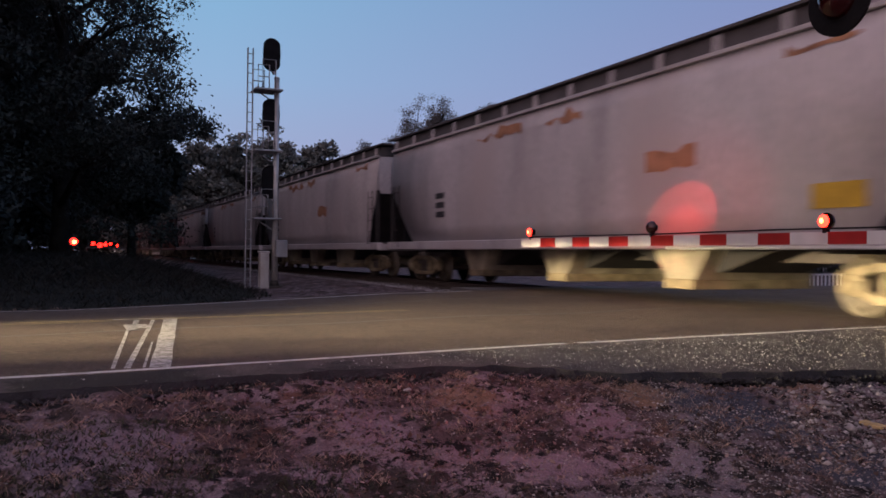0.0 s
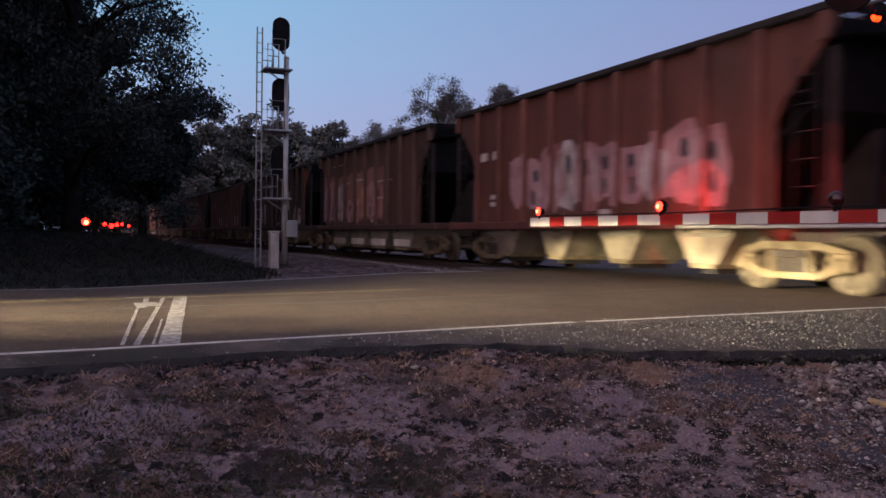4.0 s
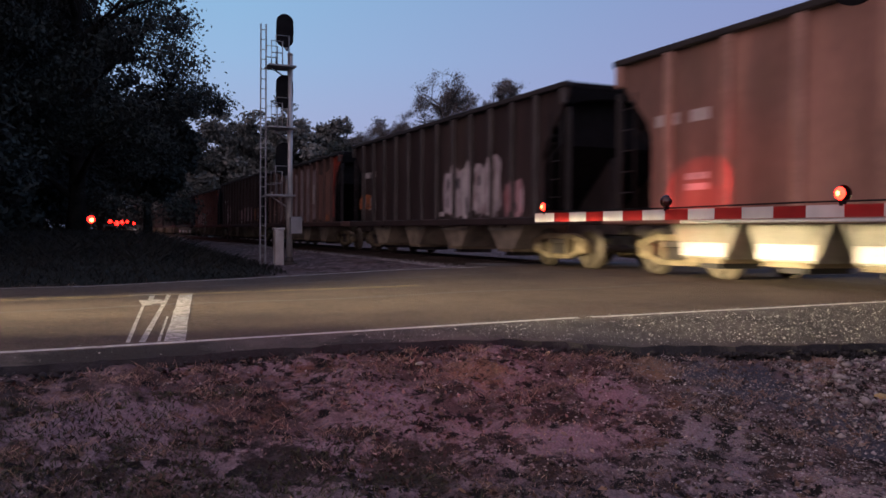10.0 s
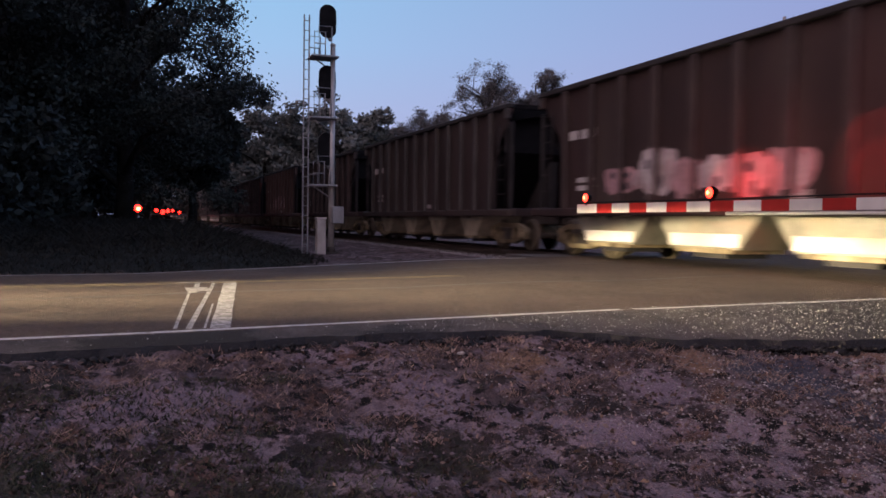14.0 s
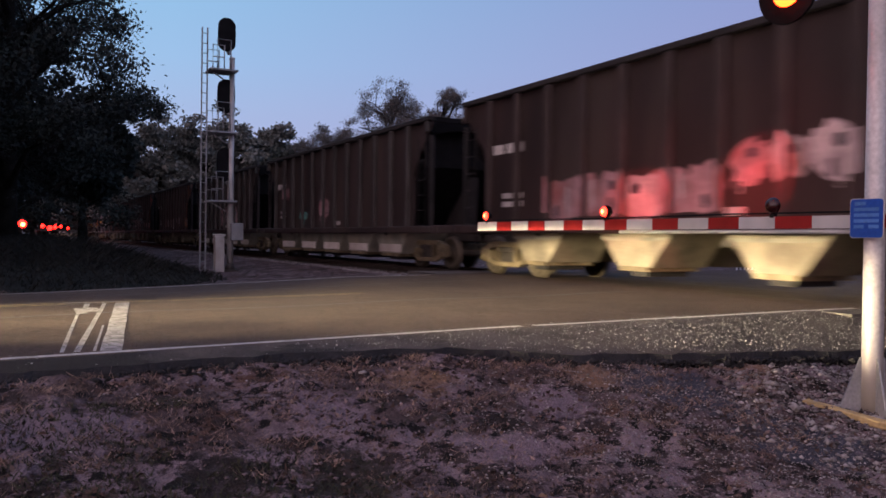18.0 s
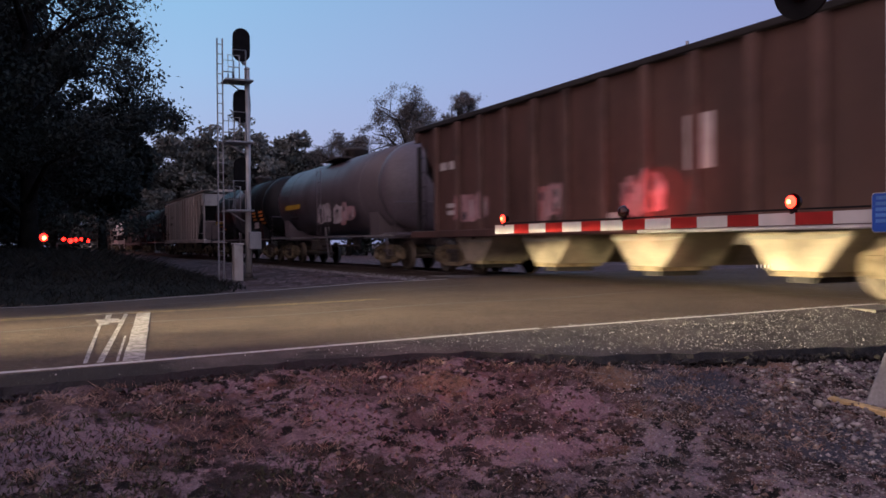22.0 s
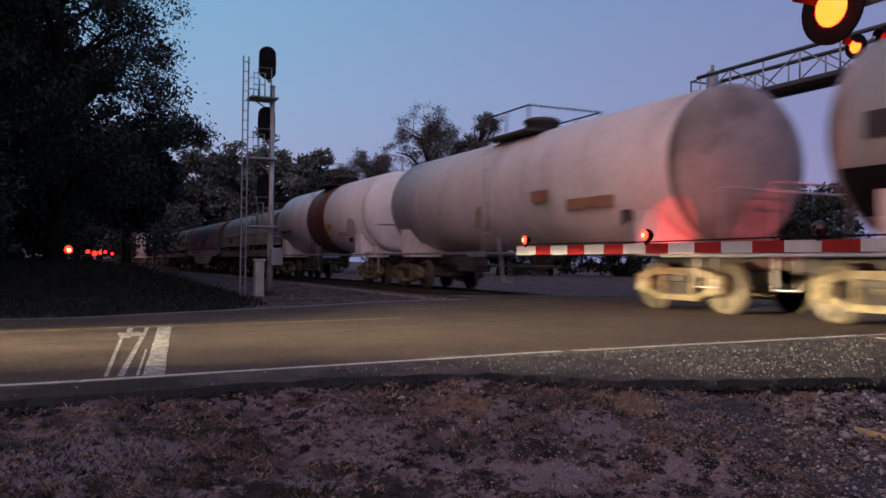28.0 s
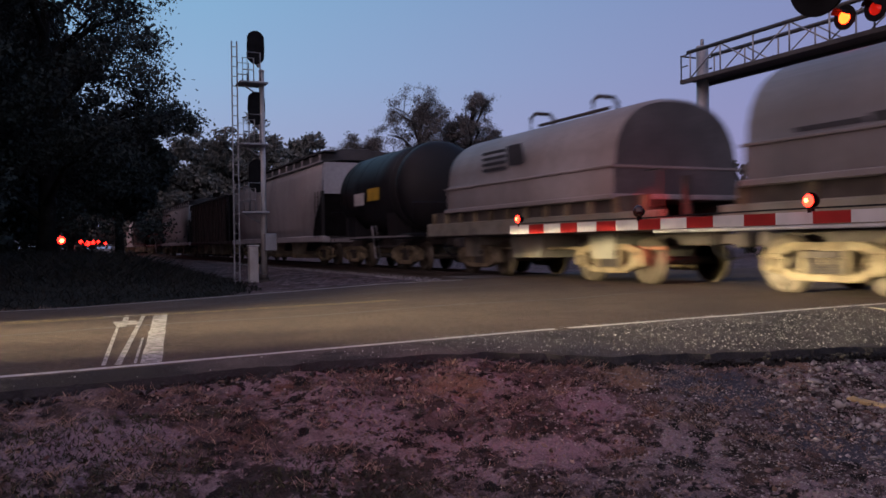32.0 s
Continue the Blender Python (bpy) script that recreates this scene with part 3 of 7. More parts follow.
def ground_z(x, y):
    lip = near_edge(x) - shoulder(x) - 0.06
    if y < lip:
        t = lip - y
        z = -0.125 - 0.05 * clamp(x - 3, 0, 2) - 0.21 * min(t, 1.7) - 0.07 * clamp(t - 1.7, 0, 6)
    elif y < far_edge(x) + 0.6:
        z = -0.45
    else:
        z = -0.26 - 0.012 * clamp(y - far_edge(x), 0, 14)
    d = abs(x - TRACK)
    if y < lip or y > far_edge(x) + 0.6:
        k = clamp((4.4 - d) / 2.0)
        z = z * (1 - k) - 0.20 * k
    return z


def axis(lo, hi, near_lo, near_hi, step):
    inner = list(np.arange(near_lo, near_hi + 1e-6, step))
    outer, s, p = [], step, near_hi
    while p < hi:
        s *= 1.25
        p += s
        outer.append(p)
    left, s, p = [], step, near_lo
    while p > lo:
        s *= 1.25
        p -= s
        left.append(p)
    return left[::-1] + inner + outer


def relief(x, y):
    """Clods and hollows of the trodden soil."""
    return 0.045 * (noise.noise((x * 2.3, y * 2.3, 0)) + 0.5 * noise.noise((x * 7.13, y * 7.13, 4))) + 0.016 * noise.noise((x * 13.0, y * 16.0, 8)) + 0.011 * max(0.0, noise.noise((x * 29.0, y * 34.0, 2)))


def sheet(name, xs, ys, height, material, rough=None):
    v = []
    for y in ys:
        for x in xs:
            z = height(x, y)
            if rough and -8 < x < 16 and -1 < y < 34:
                z += rough(x, y)
            v.append((x, y, z))
    w = len(xs)
    f = [(j * w + i, j * w + i + 1, (j + 1) * w + i + 1, (j + 1) * w + i) for j in range(len(ys) - 1) for i in range(w - 1)]
    me = bpy.data.meshes.new(name)
    me.from_pydata(v, [], f)
    me.polygons.foreach_set("use_smooth", [True] * len(f))
    me.materials.append(material)
    return new(name, me)


ground = sheet("ground", axis(-1600, 1600, -2.5, 6.6, 0.03), axis(-600, 2600, 2.6, 6.4, 0.027), ground_z, M_SOIL, relief)
tagged(ground, "sandy roadside soil with sparse dry grass", "ground", kind="structure")

rx = axis(-260, 300, -3, 10, 0.05)
v, f = [], []
for x in rx:
    ya, yb = near_edge(x) - shoulder(x) - 0.05 * noise.noise((x * 0.9, 3, 0)) - 0.06 * noise.noise((x * 3.7, 9, 0)) - 0.04 * noise.noise((x * 11.0, 5, 0)), far_edge(x) + 0.35
    ys = [ya, ya + 0.05 + 0.04 * noise.noise((x * 6.0, 1, 0)), near_edge(x) - 0.1, near_edge(x) + 1.5, 9.6, 10.7, 12.6, yb - 0.05, yb]
    zs = [road_z(x, y) for y in ys]
    zs[0] -= 0.05
    zs[1] -= 0.01
    zs[-1] -= 0.05
    ring = [(x, y, z) for y, z in zip(ys, zs)] + [(x, yb, -0.5), (x, ya - 0.02, -0.5)]
    v += ring
m = 11
for i in range(len(rx) - 1):
    for k in range(m):
        f.append((i * m + k, i * m + (k + 1) % m, (i + 1) * m + (k + 1) % m, (i + 1) * m + k))
me = bpy.data.meshes.new("road")
me.from_pydata(v, [], f)
bm = bmesh.new()
bm.from_mesh(me)
bmesh.ops.recalc_face_normals(bm, faces=bm.faces)
bm.to_mesh(me)
bm.free()
me.materials.append(M_ASPHALT)
me.materials.append(M_TARSHADE)
me.materials.append(M_SHOULDER)
me.polygons.foreach_set("material_index", [1 if k % m in (0, m - 1) else 2 if k % m == 1 else 0 for k in range(len(f))])
road = tagged(new("road", me), "two-lane worn asphalt road across the track", "road", kind="structure")


def stripe(name, rows, width, material, lift=0.001):
    """A painted line through points (x, y), with slightly frayed edges."""
    g = Geo()
    v = []
    for i, (x, y) in enumerate(rows):
        a, b = rows[max(i - 1, 0)], rows[min(i + 1, len(rows) - 1)]
        d = Vector((b[0] - a[0], b[1] - a[1])).normalized()
        w = width * (0.5 + 0.10 * noise.noise((x * 2.3, y * 2.3, 7)))
        for s in (-1, 1):
            px, py = x - s * d.y * w, y + s * d.x * w
            v.append((px, py, road_z(px, py) + lift))
    g.add(v, [(2 * i, 2 * i + 1, 2 * i + 3, 2 * i + 2) for i in range(len(rows) - 1)])
    return part(name, g, material, road)


span = [x * 0.5 for x in range(-120, 17)]
long_span = [x * 0.25 for x in range(-240, 38)]
gap = 4.28
stripe("edge_line", [(x, near_edge(x)) for x in span if x <= gap - 0.1] + [(gap - 0.07, near_edge(gap - 0.07))], 0.09, M_EDGEPAINT)
stripe("edge_line", [(gap + 0.07, near_edge(gap + 0.07))] + [(x, near_edge(x) - 0.02) for x in long_span if x >= gap + 0.1], 0.09, M_EDGEPAINT)
stripe("edge_line", [(x, far_edge(x)) for x in span], 0.11, M_EDGEPAINT)
for dy in (-0.09, 0.09):
    stripe("centre_line", [(x, 10.58 + 0.14 * x + dy) for x in span if x < 5], 0.05, M_PAINTY)
# remains of the stop bar
stripe("stop_bar", [(0.60 + 0.124 * (y - 6.25), y) for y in np.arange(6.28, 10.9, 0.25)], 0.15, M_PAINT)
stripe("stop_bar", [(0.375 + 0.13 * (y - 6.25), y) for y in np.arange(6.3, 10.8, 0.25)], 0.045, M_PAINT)
stripe("stop_bar", [(0.28 + 0.095 * (y - 6.25), y) for y in np.arange(6.3, 9.6, 0.25)], 0.03, M_PAINT)
stripe("stop_bar", [(0.62 + 0.10 * (y - 9.3), y) for y in np.arange(9.3, 10.85, 0.25)], 0.06, M_PAINT)
stripe("stop_bar", [(0.50 + 0.05 * k, 10.82) for k in range(16)], 0.12, M_PAINT)
stripe("stop_bar", [(0.56 + 0.05 * k, 9.75) for k in range(6)], 0.5, M_PAINT)
stripe("stop_bar", [(0.49 + 0.12 * (y - 6.25), y) for y in np.arange(6.3, 8.2, 0.25)], 0.02, M_PAINT)
# tar seams
M_TAR = mat("tar_seam", (0.03, 0.029, 0.028), 0.6, 0.0, 0.8, 1.2, 3, 40, 0.2)
stripe("tar_seam", [(x, 9.15 + 0.12 * x + 0.1 * math.sin(x * 1.7)) for x in np.arange(-2, 9, 0.4)], 0.05, M_TAR, 0.0006)
stripe("tar_seam", [(x, 12.4 + 0.17 * x + 0.1 * math.sin(x * 1.1)) for x in np.arange(1, 9, 0.4)], 0.05, M_TAR, 0.0006)

# track
track = thing("railway_track", "single railway track on grey ballast with rusty rails", "railway track", pose(TRACK, 0, 0), kind="structure")
RAILP = [(-0.076, -0.185), (0.076, -0.185), (0.076, -0.17), (0.012, -0.15), (0.012, -0.045), (0.036, -0.032), (0.036, -0.006), (0.028, 0.0), (-0.028, 0.0), (-0.036, -0.006), (-0.036, -0.032), (-0.012, -0.045), (-0.012, -0.15), (-0.076, -0.17)]
for sx in (-0.755, 0.755):
    part("rail", Geo().prism([(sx + a, b) for a, b in RAILP], 1, -200, 700), M_RAIL, track)
tie = Geo().box(-1.3, 1.3, -0.115, 0.115, -0.36, -0.185, 0.012).mesh("sleeper")
tie.materials.append(M_TIE)
for k in range(150):
    y = 17.6 + 0.52 * k
    part("sleeper", tie, M_TIE, track, at=pose(0.02 * math.sin(k * 7.1), y, 0, 0, 0, 0.8 * math.sin(k * 3.3)))
bal = Geo()
for y0, y1 in ((-200, 5.2), (17.2, 700)):
    bal.prism([(-3.1, -0.5), (-1.75, -0.215), (1.75, -0.215), (3.1, -0.5)], 1, y0, y1)
part("ballast_bed", bal, M_BALLAST, track)
for x0, x1 in ((-2.2, -0.81), (-0.70, 0.70), (0.81, 2.2)):
    for k in range(4):
        y0 = 5.9 + 3.0 * k + 0.3
        part("crossing_panel", Geo().box(x0, x1, y0, y0 + 2.99, -0.2, -0.0035, 0.0), M_CONCRETE, track)
rng = np.random.default_rng(11)
n = 16000
bx, by = rng.uniform(-3.2, 3.2, n), 17.4 + 45 * rng.random(n) ** 1.6
bz = np.where(np.abs(bx) < 1.75, -0.21, -0.215 - (np.abs(bx) - 1.75) * 0.21)
keep = np.abs(np.abs(bx) - 0.755) > 0.09
st = stones("ballast_stone", np.stack([bx, by, bz + 0.012], 1)[keep], rng.uniform(0.02, 0.042, keep.sum()), M_BALLAST, track, rng)
st["kind"] = "stuff"

# ---- rolling stock ----
SHARED = {}


def shared(key, build):
    if key not in SHARED:
        SHARED[key] = build().mesh(key)
    return SHARED[key]


WHEELSETS = []


def g_sideframe():
    g = Geo()
    g.prism([(-1.12, 0.50), (-1.06, 0.62), (-0.56, 0.745), (0.56, 0.745), (1.06, 0.62), (1.12, 0.50), (0.96, 0.49), (0.52, 0.635), (-0.52, 0.635), (-0.96, 0.49)], 0, -0.07, 0.07)
    g.box(-0.075, 0.075, -0.50, 0.50, 0.19, 0.30, 0.02)
    for s in (1, -1):
        g.prism([(s * 0.98, 0.37), (s * 0.48, 0.19), (s * 0.46, 0.30), (s * 0.90, 0.47)], 0, -0.065, 0.065)
        g.box(-0.075, 0.075, s * 0.37 - 0.05, s * 0.37 + 0.05, 0.28, 0.65, 0.01)
        g.box(-0.085, 0.085, s * 0.89 - 0.17, s * 0.89 + 0.17, 0.50, 0.59, 0.015)
        for q in (0.70, 1.06):
            g.box(-0.07, 0.07, s * q - 0.035, s * q + 0.035, 0.33, 0.54, 0.01)
    return g


def g_springs():
    g = Geo()
    for y in (-0.21, 0.0, 0.21):
        g.lathe([(0.30 + 0.018 * k, 0.085 if k % 2 else 0.060) for k in range(13)], 2, (0.02, y, 0), 10)
    g.box(-0.10, 0.06, -0.30, 0.30, 0.52, 0.62, 0.015)
    return g


def g_cap():
    return Geo().lathe([(-0.10, 0.14), (-0.02, 0.14), (0.0, 0.11), (0.03, 0.10), (0.04, 0.04)], 0, (0, 0, 0), 14)


def g_wheelset():
    g = Geo()
    R = 0.42
    for s in (1, -1):
        c = (s * 0.755, 0, 0)
        g.lathe([(s * -0.07, R + 0.025), (s * -0.045, R + 0.025), (s * -0.03, R), (s * 0.065, R - 0.006), (s * 0.065, R - 0.07), (s * 0.03, R - 0.10), (s * 0.0, 0.25), (s * 0.03, 0.15), (s * 0.09, 0.12), (s * 0.09, 0.02)], 0, c, 28)
        g.lathe([(s * -0.07, R - 0.01), (s * -0.07, 0.13)], 0, c, 20)
        g.lathe([(s * 0.09, 0.085), (s * 0.30, 0.085)], 0, c, 10)
        for k in range(4):
            a = k * math.pi / 2 + 0.4
            g.box(s * 0.775, s * 0.80, 0.30 * math.cos(a) - 0.012, 0.30 * math.cos(a) + 0.012, 0.30 * math.sin(a) - 0.012, 0.30 * math.sin(a) + 0.012)
    g.lathe([(-0.7, 0.075), (0.7, 0.075)], 0, (0, 0, 0), 10)
    return g


def truck(car, y):
    """A two-axle bogie with its own frames and wheelsets."""
    def bolster():
        g = Geo().box(-0.95, 0.95, -0.2, 0.2, 0.42, 0.68, 0.03)
        g.lathe([(0.66, 0.2), (0.80, 0.2)], 2, (0, 0, 0), 14)
        for yy in (-0.62, 0.62):
            g.box(-0.75, 0.75, yy - 0.06, yy + 0.06, 0.34, 0.46)
        return g
    b = part("truck", shared("truck_bolster", bolster), M_RUST, car, at=pose(0, y, 0))
    for x in (-0.99, 0.99):
        part("side_frame", shared("side_frame", g_sideframe), M_RUST, b, at=pose(x, 0, 0))
        part("spring_nest", shared("spring_nest", g_springs), M_UNDER, b, "nest of dark coil springs", at=pose(x, 0, 0))
    for yy in (-0.89, 0.89):
        w = part("wheelset", shared("wheelset", g_wheelset), M_WHEEL, b, at=pose(0, yy, 0.42))
        WHEELSETS.append((w, car, y + yy))
        for x in (-1.08, 1.08):
            part("bearing_cap", shared("bearing_cap", g_cap), M_RUST, b, at=pose(x, yy, 0.42, 0, 0, 0 if x > 0 else 180))
    return b


def coupler(car, y, s):
    def g():
        q = Geo().box(-0.09, 0.09, -0.1, 0.62, 0.72, 0.90, 0.02)
        q.box(-0.17, 0.15, 0.40, 0.70, 0.66, 0.96, 0.04)
        return q
    part("coupler", shared("coupler", g), M_UNDER, car, at=pose(0, y, 0, 0, 0, 0 if s > 0 else 180))
    hose = Geo().tube([(0.35, 0.1, 0.85), (0.37, 0.25, 0.6), (0.3, 0.45, 0.45), (0.2, 0.6, 0.5)], 0.022, 6)
    part("brake_hose", SHARED.setdefault("brake_hose", hose.mesh("brake_hose")), M_BLACK, car, at=pose(0, y, 0, 0, 0, 0 if s > 0 else 180))


def running_gear(car, L, inset=2.0):
    for s in (-1, 1):
        truck(car, s * (L / 2 - inset))
        coupler(car, s * (L / 2 - 0.66), s)


def ladder(x, y, z0, z1, width=0.4, along="y", r=0.014, step=0.38):
    g = Geo()
    a, b = (y - width / 2, y + width / 2)
    P = (lambda w, z: (x, w, z)) if along == "y" else (lambda w, z: (w, y, z))
    if along == "x":
        a, b = x - width / 2, x + width / 2
    for w in (a, b):
        g.tube([P(w, z0), P(w, z1)], r, 5)
    z = z0 + 0.12
    while z < z1:
        g.tube([P(a, z), P(b, z)], r * 0.8, 5)
        z += step
    return g


SURFACE = {}


def face_x(car, x, z0, z1):
    """The outermost x of the near side between two heights, for cars with a curved side."""
    return min(SURFACE[car](z) for z in (z0, (z0 + z1) / 2, z1)) - 0.005 if car in SURFACE else x


def patch(car, name, side_x, y0, y1, z0, z1, material, label="", skew=0.0, ragged=0.0, seed=0):
    """Paint on the side of a car, with an uneven outline where it is sprayed."""
    rr = random.Random(seed * 131 + int(y0 * 10))
    side_x = face_x(car, side_x, z0, z1)
    if ragged:
        n = max(3, int((y1 - y0) / 0.22))
        top = [(y0 + (y1 - y0) * i / n, z1 - ragged * rr.random() * (z1 - z0)) for i in range(n + 1)]
        bot = [(y0 + (y1 - y0) * i / n, z0 + ragged * 0.7 * rr.random() * (z1 - z0)) for i in range(n + 1)]
        pts = bot + top[::-1]
        g = Geo()
        v = [(side_x, a, b) for a, b in pts] + [(side_x + 0.003, a, b) for a, b in pts]
        m = len(pts)
        f = [(i, i + 1, m - 2 - i, m - 1 - i) for i in range(n)]
        g.add(v, f + [tuple(m + q for q in reversed(k)) for k in f])
    else:
        g = Geo().prism([(y0, z0), (y1, z0), (y1 + skew, z1), (y0 + skew, z1)], 0, side_x, side_x + 0.003)
    return part(name, g, material, car, label)


def lettering(car, x, y0, z0, w, h, rows, material, cols=1):
    """Unreadable lettering as plain bars."""
    g = Geo()
    for r in range(rows):
        z = z0 + h * (r + 0.15) / rows
        x = face_x(car, x, z, z + h * 0.62 / rows)
        for c in range(cols):
            a = y0 + w * (c + 0.08) / cols
            g.box(x, x + 0.003, a, a + w * 0.84 / cols * (0.7 + 0.3 * math.sin(3.1 * r + c + y0) ** 2), z, z + h * 0.62 / rows)
    return part("lettering", g, material, car)


POSTS = {}


def sprayed(points, x):
    """A flat coat of paint with the given outline."""
    n = len(points)
    cy, cz = sum(p[0] for p in points) / n, sum(p[1] for p in points) / n
    v = [(x, cy, cz)] + [(x, p, q) for p, q in points] + [(x + 0.002, p, q) for p, q in points]
    return v, [(0, 1 + i, 1 + (i + 1) % n) for i in range(n)] + [(1 + i, 1 + n + i, 1 + n + (i + 1) % n, 1 + (i + 1) % n) for i in range(n)]


def tag_art(car, x, y0, y1, z0, z1, base, seed, accent=None):
    """A sprayed piece: swollen letters that overlap, each with its own shade, highlight and drips."""
    rr = random.Random(seed)
    x = face_x(car, x, z0, z1) - 0.004
    n = max(2, round((y1 - y0) / 0.72))
    step, h = (y1 - y0) / n, z1 - z0
    line = accent or (M_TAGPINK if base is M_TAGWHITE else M_TAGWHITE if base is not M_TAGBLACK else M_TAGPINK)
    lean = rr.uniform(-0.12, 0.12)
    lift = rr.uniform(-0.10, 0.10)
    for i in range(n):
        yc = y0 + step * (i + 0.5)
        zc, hh, ww = z0 + h * (0.47 + lift * math.sin(2.2 * i)), h * rr.uniform(0.36, 0.54), step * rr.uniform(0.46, 0.80)
        e = x - 0.0012 * (i % 3)

        def outline(sy, sz, oy=0.0, oz=0.0, square=0.72, rough=0.17):
            pts = []
            for k in range(18):
                t = 2 * math.pi * k / 18
                c, d = math.cos(t), math.sin(t)
                r = 1 + rr.uniform(-rough, rough)
                dz = sz * math.copysign(abs(d) ** square, d) * r
                pts.append((yc + oy + sy * math.copysign(abs(c) ** square, c) * r + lean * dz, min(z1 + 0.05, max(z0 - 0.03, zc + oz + dz))))
            return pts

        letter = part("sprayed_letter", Geo().add(*sprayed(outline(ww, hh), e)), base if i % 4 != 2 else line, car)
        shade = M_TAGBLACK if base is not M_TAGBLACK else line
        kind = rr.randrange(3)
        if kind != 1:
            part("letter_shade", Geo().add(*sprayed(outline(ww * 0.22, hh * 0.24, rr.uniform(-0.1, 0.1), hh * 0.36, 0.8), e - 0.0012)), shade, letter)
        if kind != 0:
            part("letter_shade", Geo().add(*sprayed(outline(ww * 0.16, hh * 0.30, rr.uniform(-0.12, 0.12), -hh * 0.48, 0.8), e - 0.0012)), shade, letter)
        part("letter_highlight", Geo().add(*sprayed(outline(ww * 0.10, hh * 0.62, -ww * 0.55, 0.0, 0.7), e - 0.0020)), line, letter)
        yd = yc + rr.uniform(-0.7, 0.7) * ww
        part("paint_drip", Geo().box(e, e + 0.002, yd - 0.012, yd + 0.012, max(1.1, z0 - rr.uniform(0.02, 0.16)), z0 + 0.1 * h), base, letter)
    # the paint runs on over the posts
    posts = [y for y in POSTS.get(car, ()) if y0 < y < y1]
    if posts:
        for y in posts:
            g = Geo().add(*sprayed([(y - 0.07, z0 + h * rr.uniform(0.0, 0.15)), (y + 0.07, z0 + h * rr.uniform(0.0, 0.15)), (y + 0.07, z1 - h * rr.uniform(0.02, 0.3)), (y, z1 - h * rr.uniform(0.0, 0.2)), (y - 0.07, z1 - h * rr.uniform(0.02, 0.3))], -1.6285))
            part("sprayed_post", g, base, car)


def open_hopper(L, paint, label, bays=4, ribs=13, top=3.83, heap=True, bright_end=None, cut=1.05, broad_bays=False, rear_end=None):
    car = thing("hopper_car", label, "freight car", group="cars of the train")
    W, z0, e = 1.55, 1.08, L / 2 - 0.84
    cut_z = 3.35
    half = [(e - cut, z0), (e - cut, 2.42), (e - cut + 0.16, 2.74), (e - 0.42, 3.2), (e - 0.05, 3.6), (e, top)]
    side = half + [(-y, z) for y, z in half[::-1]]
    for s in (-1, 1):
        part("side_sheet", Geo().prism(side, 0, s * (W - 0.10), s * (W - 0.04)), paint, car)
        step = 2 * (e - 0.15) / (ribs - 1)
        for k in range(ribs):
            y = -e + 0.15 + step * k
            zb = z0 if abs(y) < e - cut else 2.45 + 1.15 * (abs(y) - (e - cut)) / cut
            rib = Geo().box(s * (W - 0.045) if s > 0 else -W - 0.075, s * (W - 0.045) if s < 0 else W + 0.075, y - 0.085, y + 0.085, zb, top - 0.12, 0.02)
            part("side_post", rib, POST.get(paint, paint), car)
            if s < 0 and zb == z0:
                POSTS.setdefault(car, []).append(y)
        part("top_chord", Geo().box(min(s * (W - 0.12), s * (W + 0.07)), max(s * (W - 0.12), s * (W + 0.07)), -e - 0.02, e + 0.02, top - 0.12, top, 0.02), M_GRIMESHADE, car)
        part("side_sill", Geo().box(min(s * (W - 0.14), s * (W + 0.05)), max(s * (W - 0.14), s * (W + 0.05)), -e - 0.1, e + 0.1, z0 - 0.16, z0 + 0.02, 0.02), paint, car)
    for s in (-1, 1):
        # end parts blackened: the shade between the cars is in their colour
        part("end_sheet", Geo().box(-W + 0.1, W - 0.1, min(s * (e - 0.44), s * (e - 0.5)), max(s * (e - 0.44), s * (e - 0.5)), cut_z - 0.75, top - 0.02), M_BLACK, car)
        part("end_chord", Geo().box(-W + 0.1, W - 0.1, min(s * e, s * (e - 0.08)), max(s * e, s * (e - 0.08)), top - 0.14, top - 0.01, 0.01), M_BLACK, car)
        panel = bright_end if s < 0 else rear_end
        if panel:
            g = Geo().prism([(s * e, top - 0.15), (s * (e - 0.05), 3.61), (s * (e - 0.42), 3.22), (s * (e - cut + 0.16), 2.76), (s * (e - cut), 2.45), (s * (e - cut), 1.3), (s * (e - cut - 0.1), 1.3), (s * (e - cut - 0.1), top - 0.15)], 0, -W + 0.030, -W + 0.038)
            part("end_panel", g, panel, car, "rusty end panel")
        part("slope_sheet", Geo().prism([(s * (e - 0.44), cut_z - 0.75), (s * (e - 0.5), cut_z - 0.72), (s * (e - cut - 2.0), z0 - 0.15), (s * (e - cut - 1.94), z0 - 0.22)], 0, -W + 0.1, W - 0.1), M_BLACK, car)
        part("end_sill", Geo().box(-W, W, s * (L / 2 - 0.55) - 0.1, s * (L / 2 - 0.55) + 0.1, 0.92, 1.12, 0.02), paint, car)
        part("bolster_web", Geo().prism([(s * (e - 2.2), 0.82), (s * (e - 0.6), 0.82), (s * (e - 0.5), 2.4), (s * (e - 1.6), 1.5)], 0, -0.12, 0.12), M_GRIMESHADE, car)
        for x in (-W + 0.07, W - 0.07):
            part("corner_post", Geo().box(x - 0.05, x + 0.05, min(s * e, s * (e - 0.1)), max(s * e, s * (e - 0.1)), 1.0, cut_z, 0.01), M_GRIMESHADE, car)
        part("end_ladder", ladder(-W - 0.02, s * (e - 0.42), 1.0, 3.3, 0.42, "y"), M_GRIMESHADE, car)
    part("centre_sill", Geo().box(-0.2, 0.2, -L / 2 + 0.6, L / 2 - 0.6, 0.72, 1.05, 0.02), M_UNDER, car)
    inner = 2 * (e - cut - 0.4)
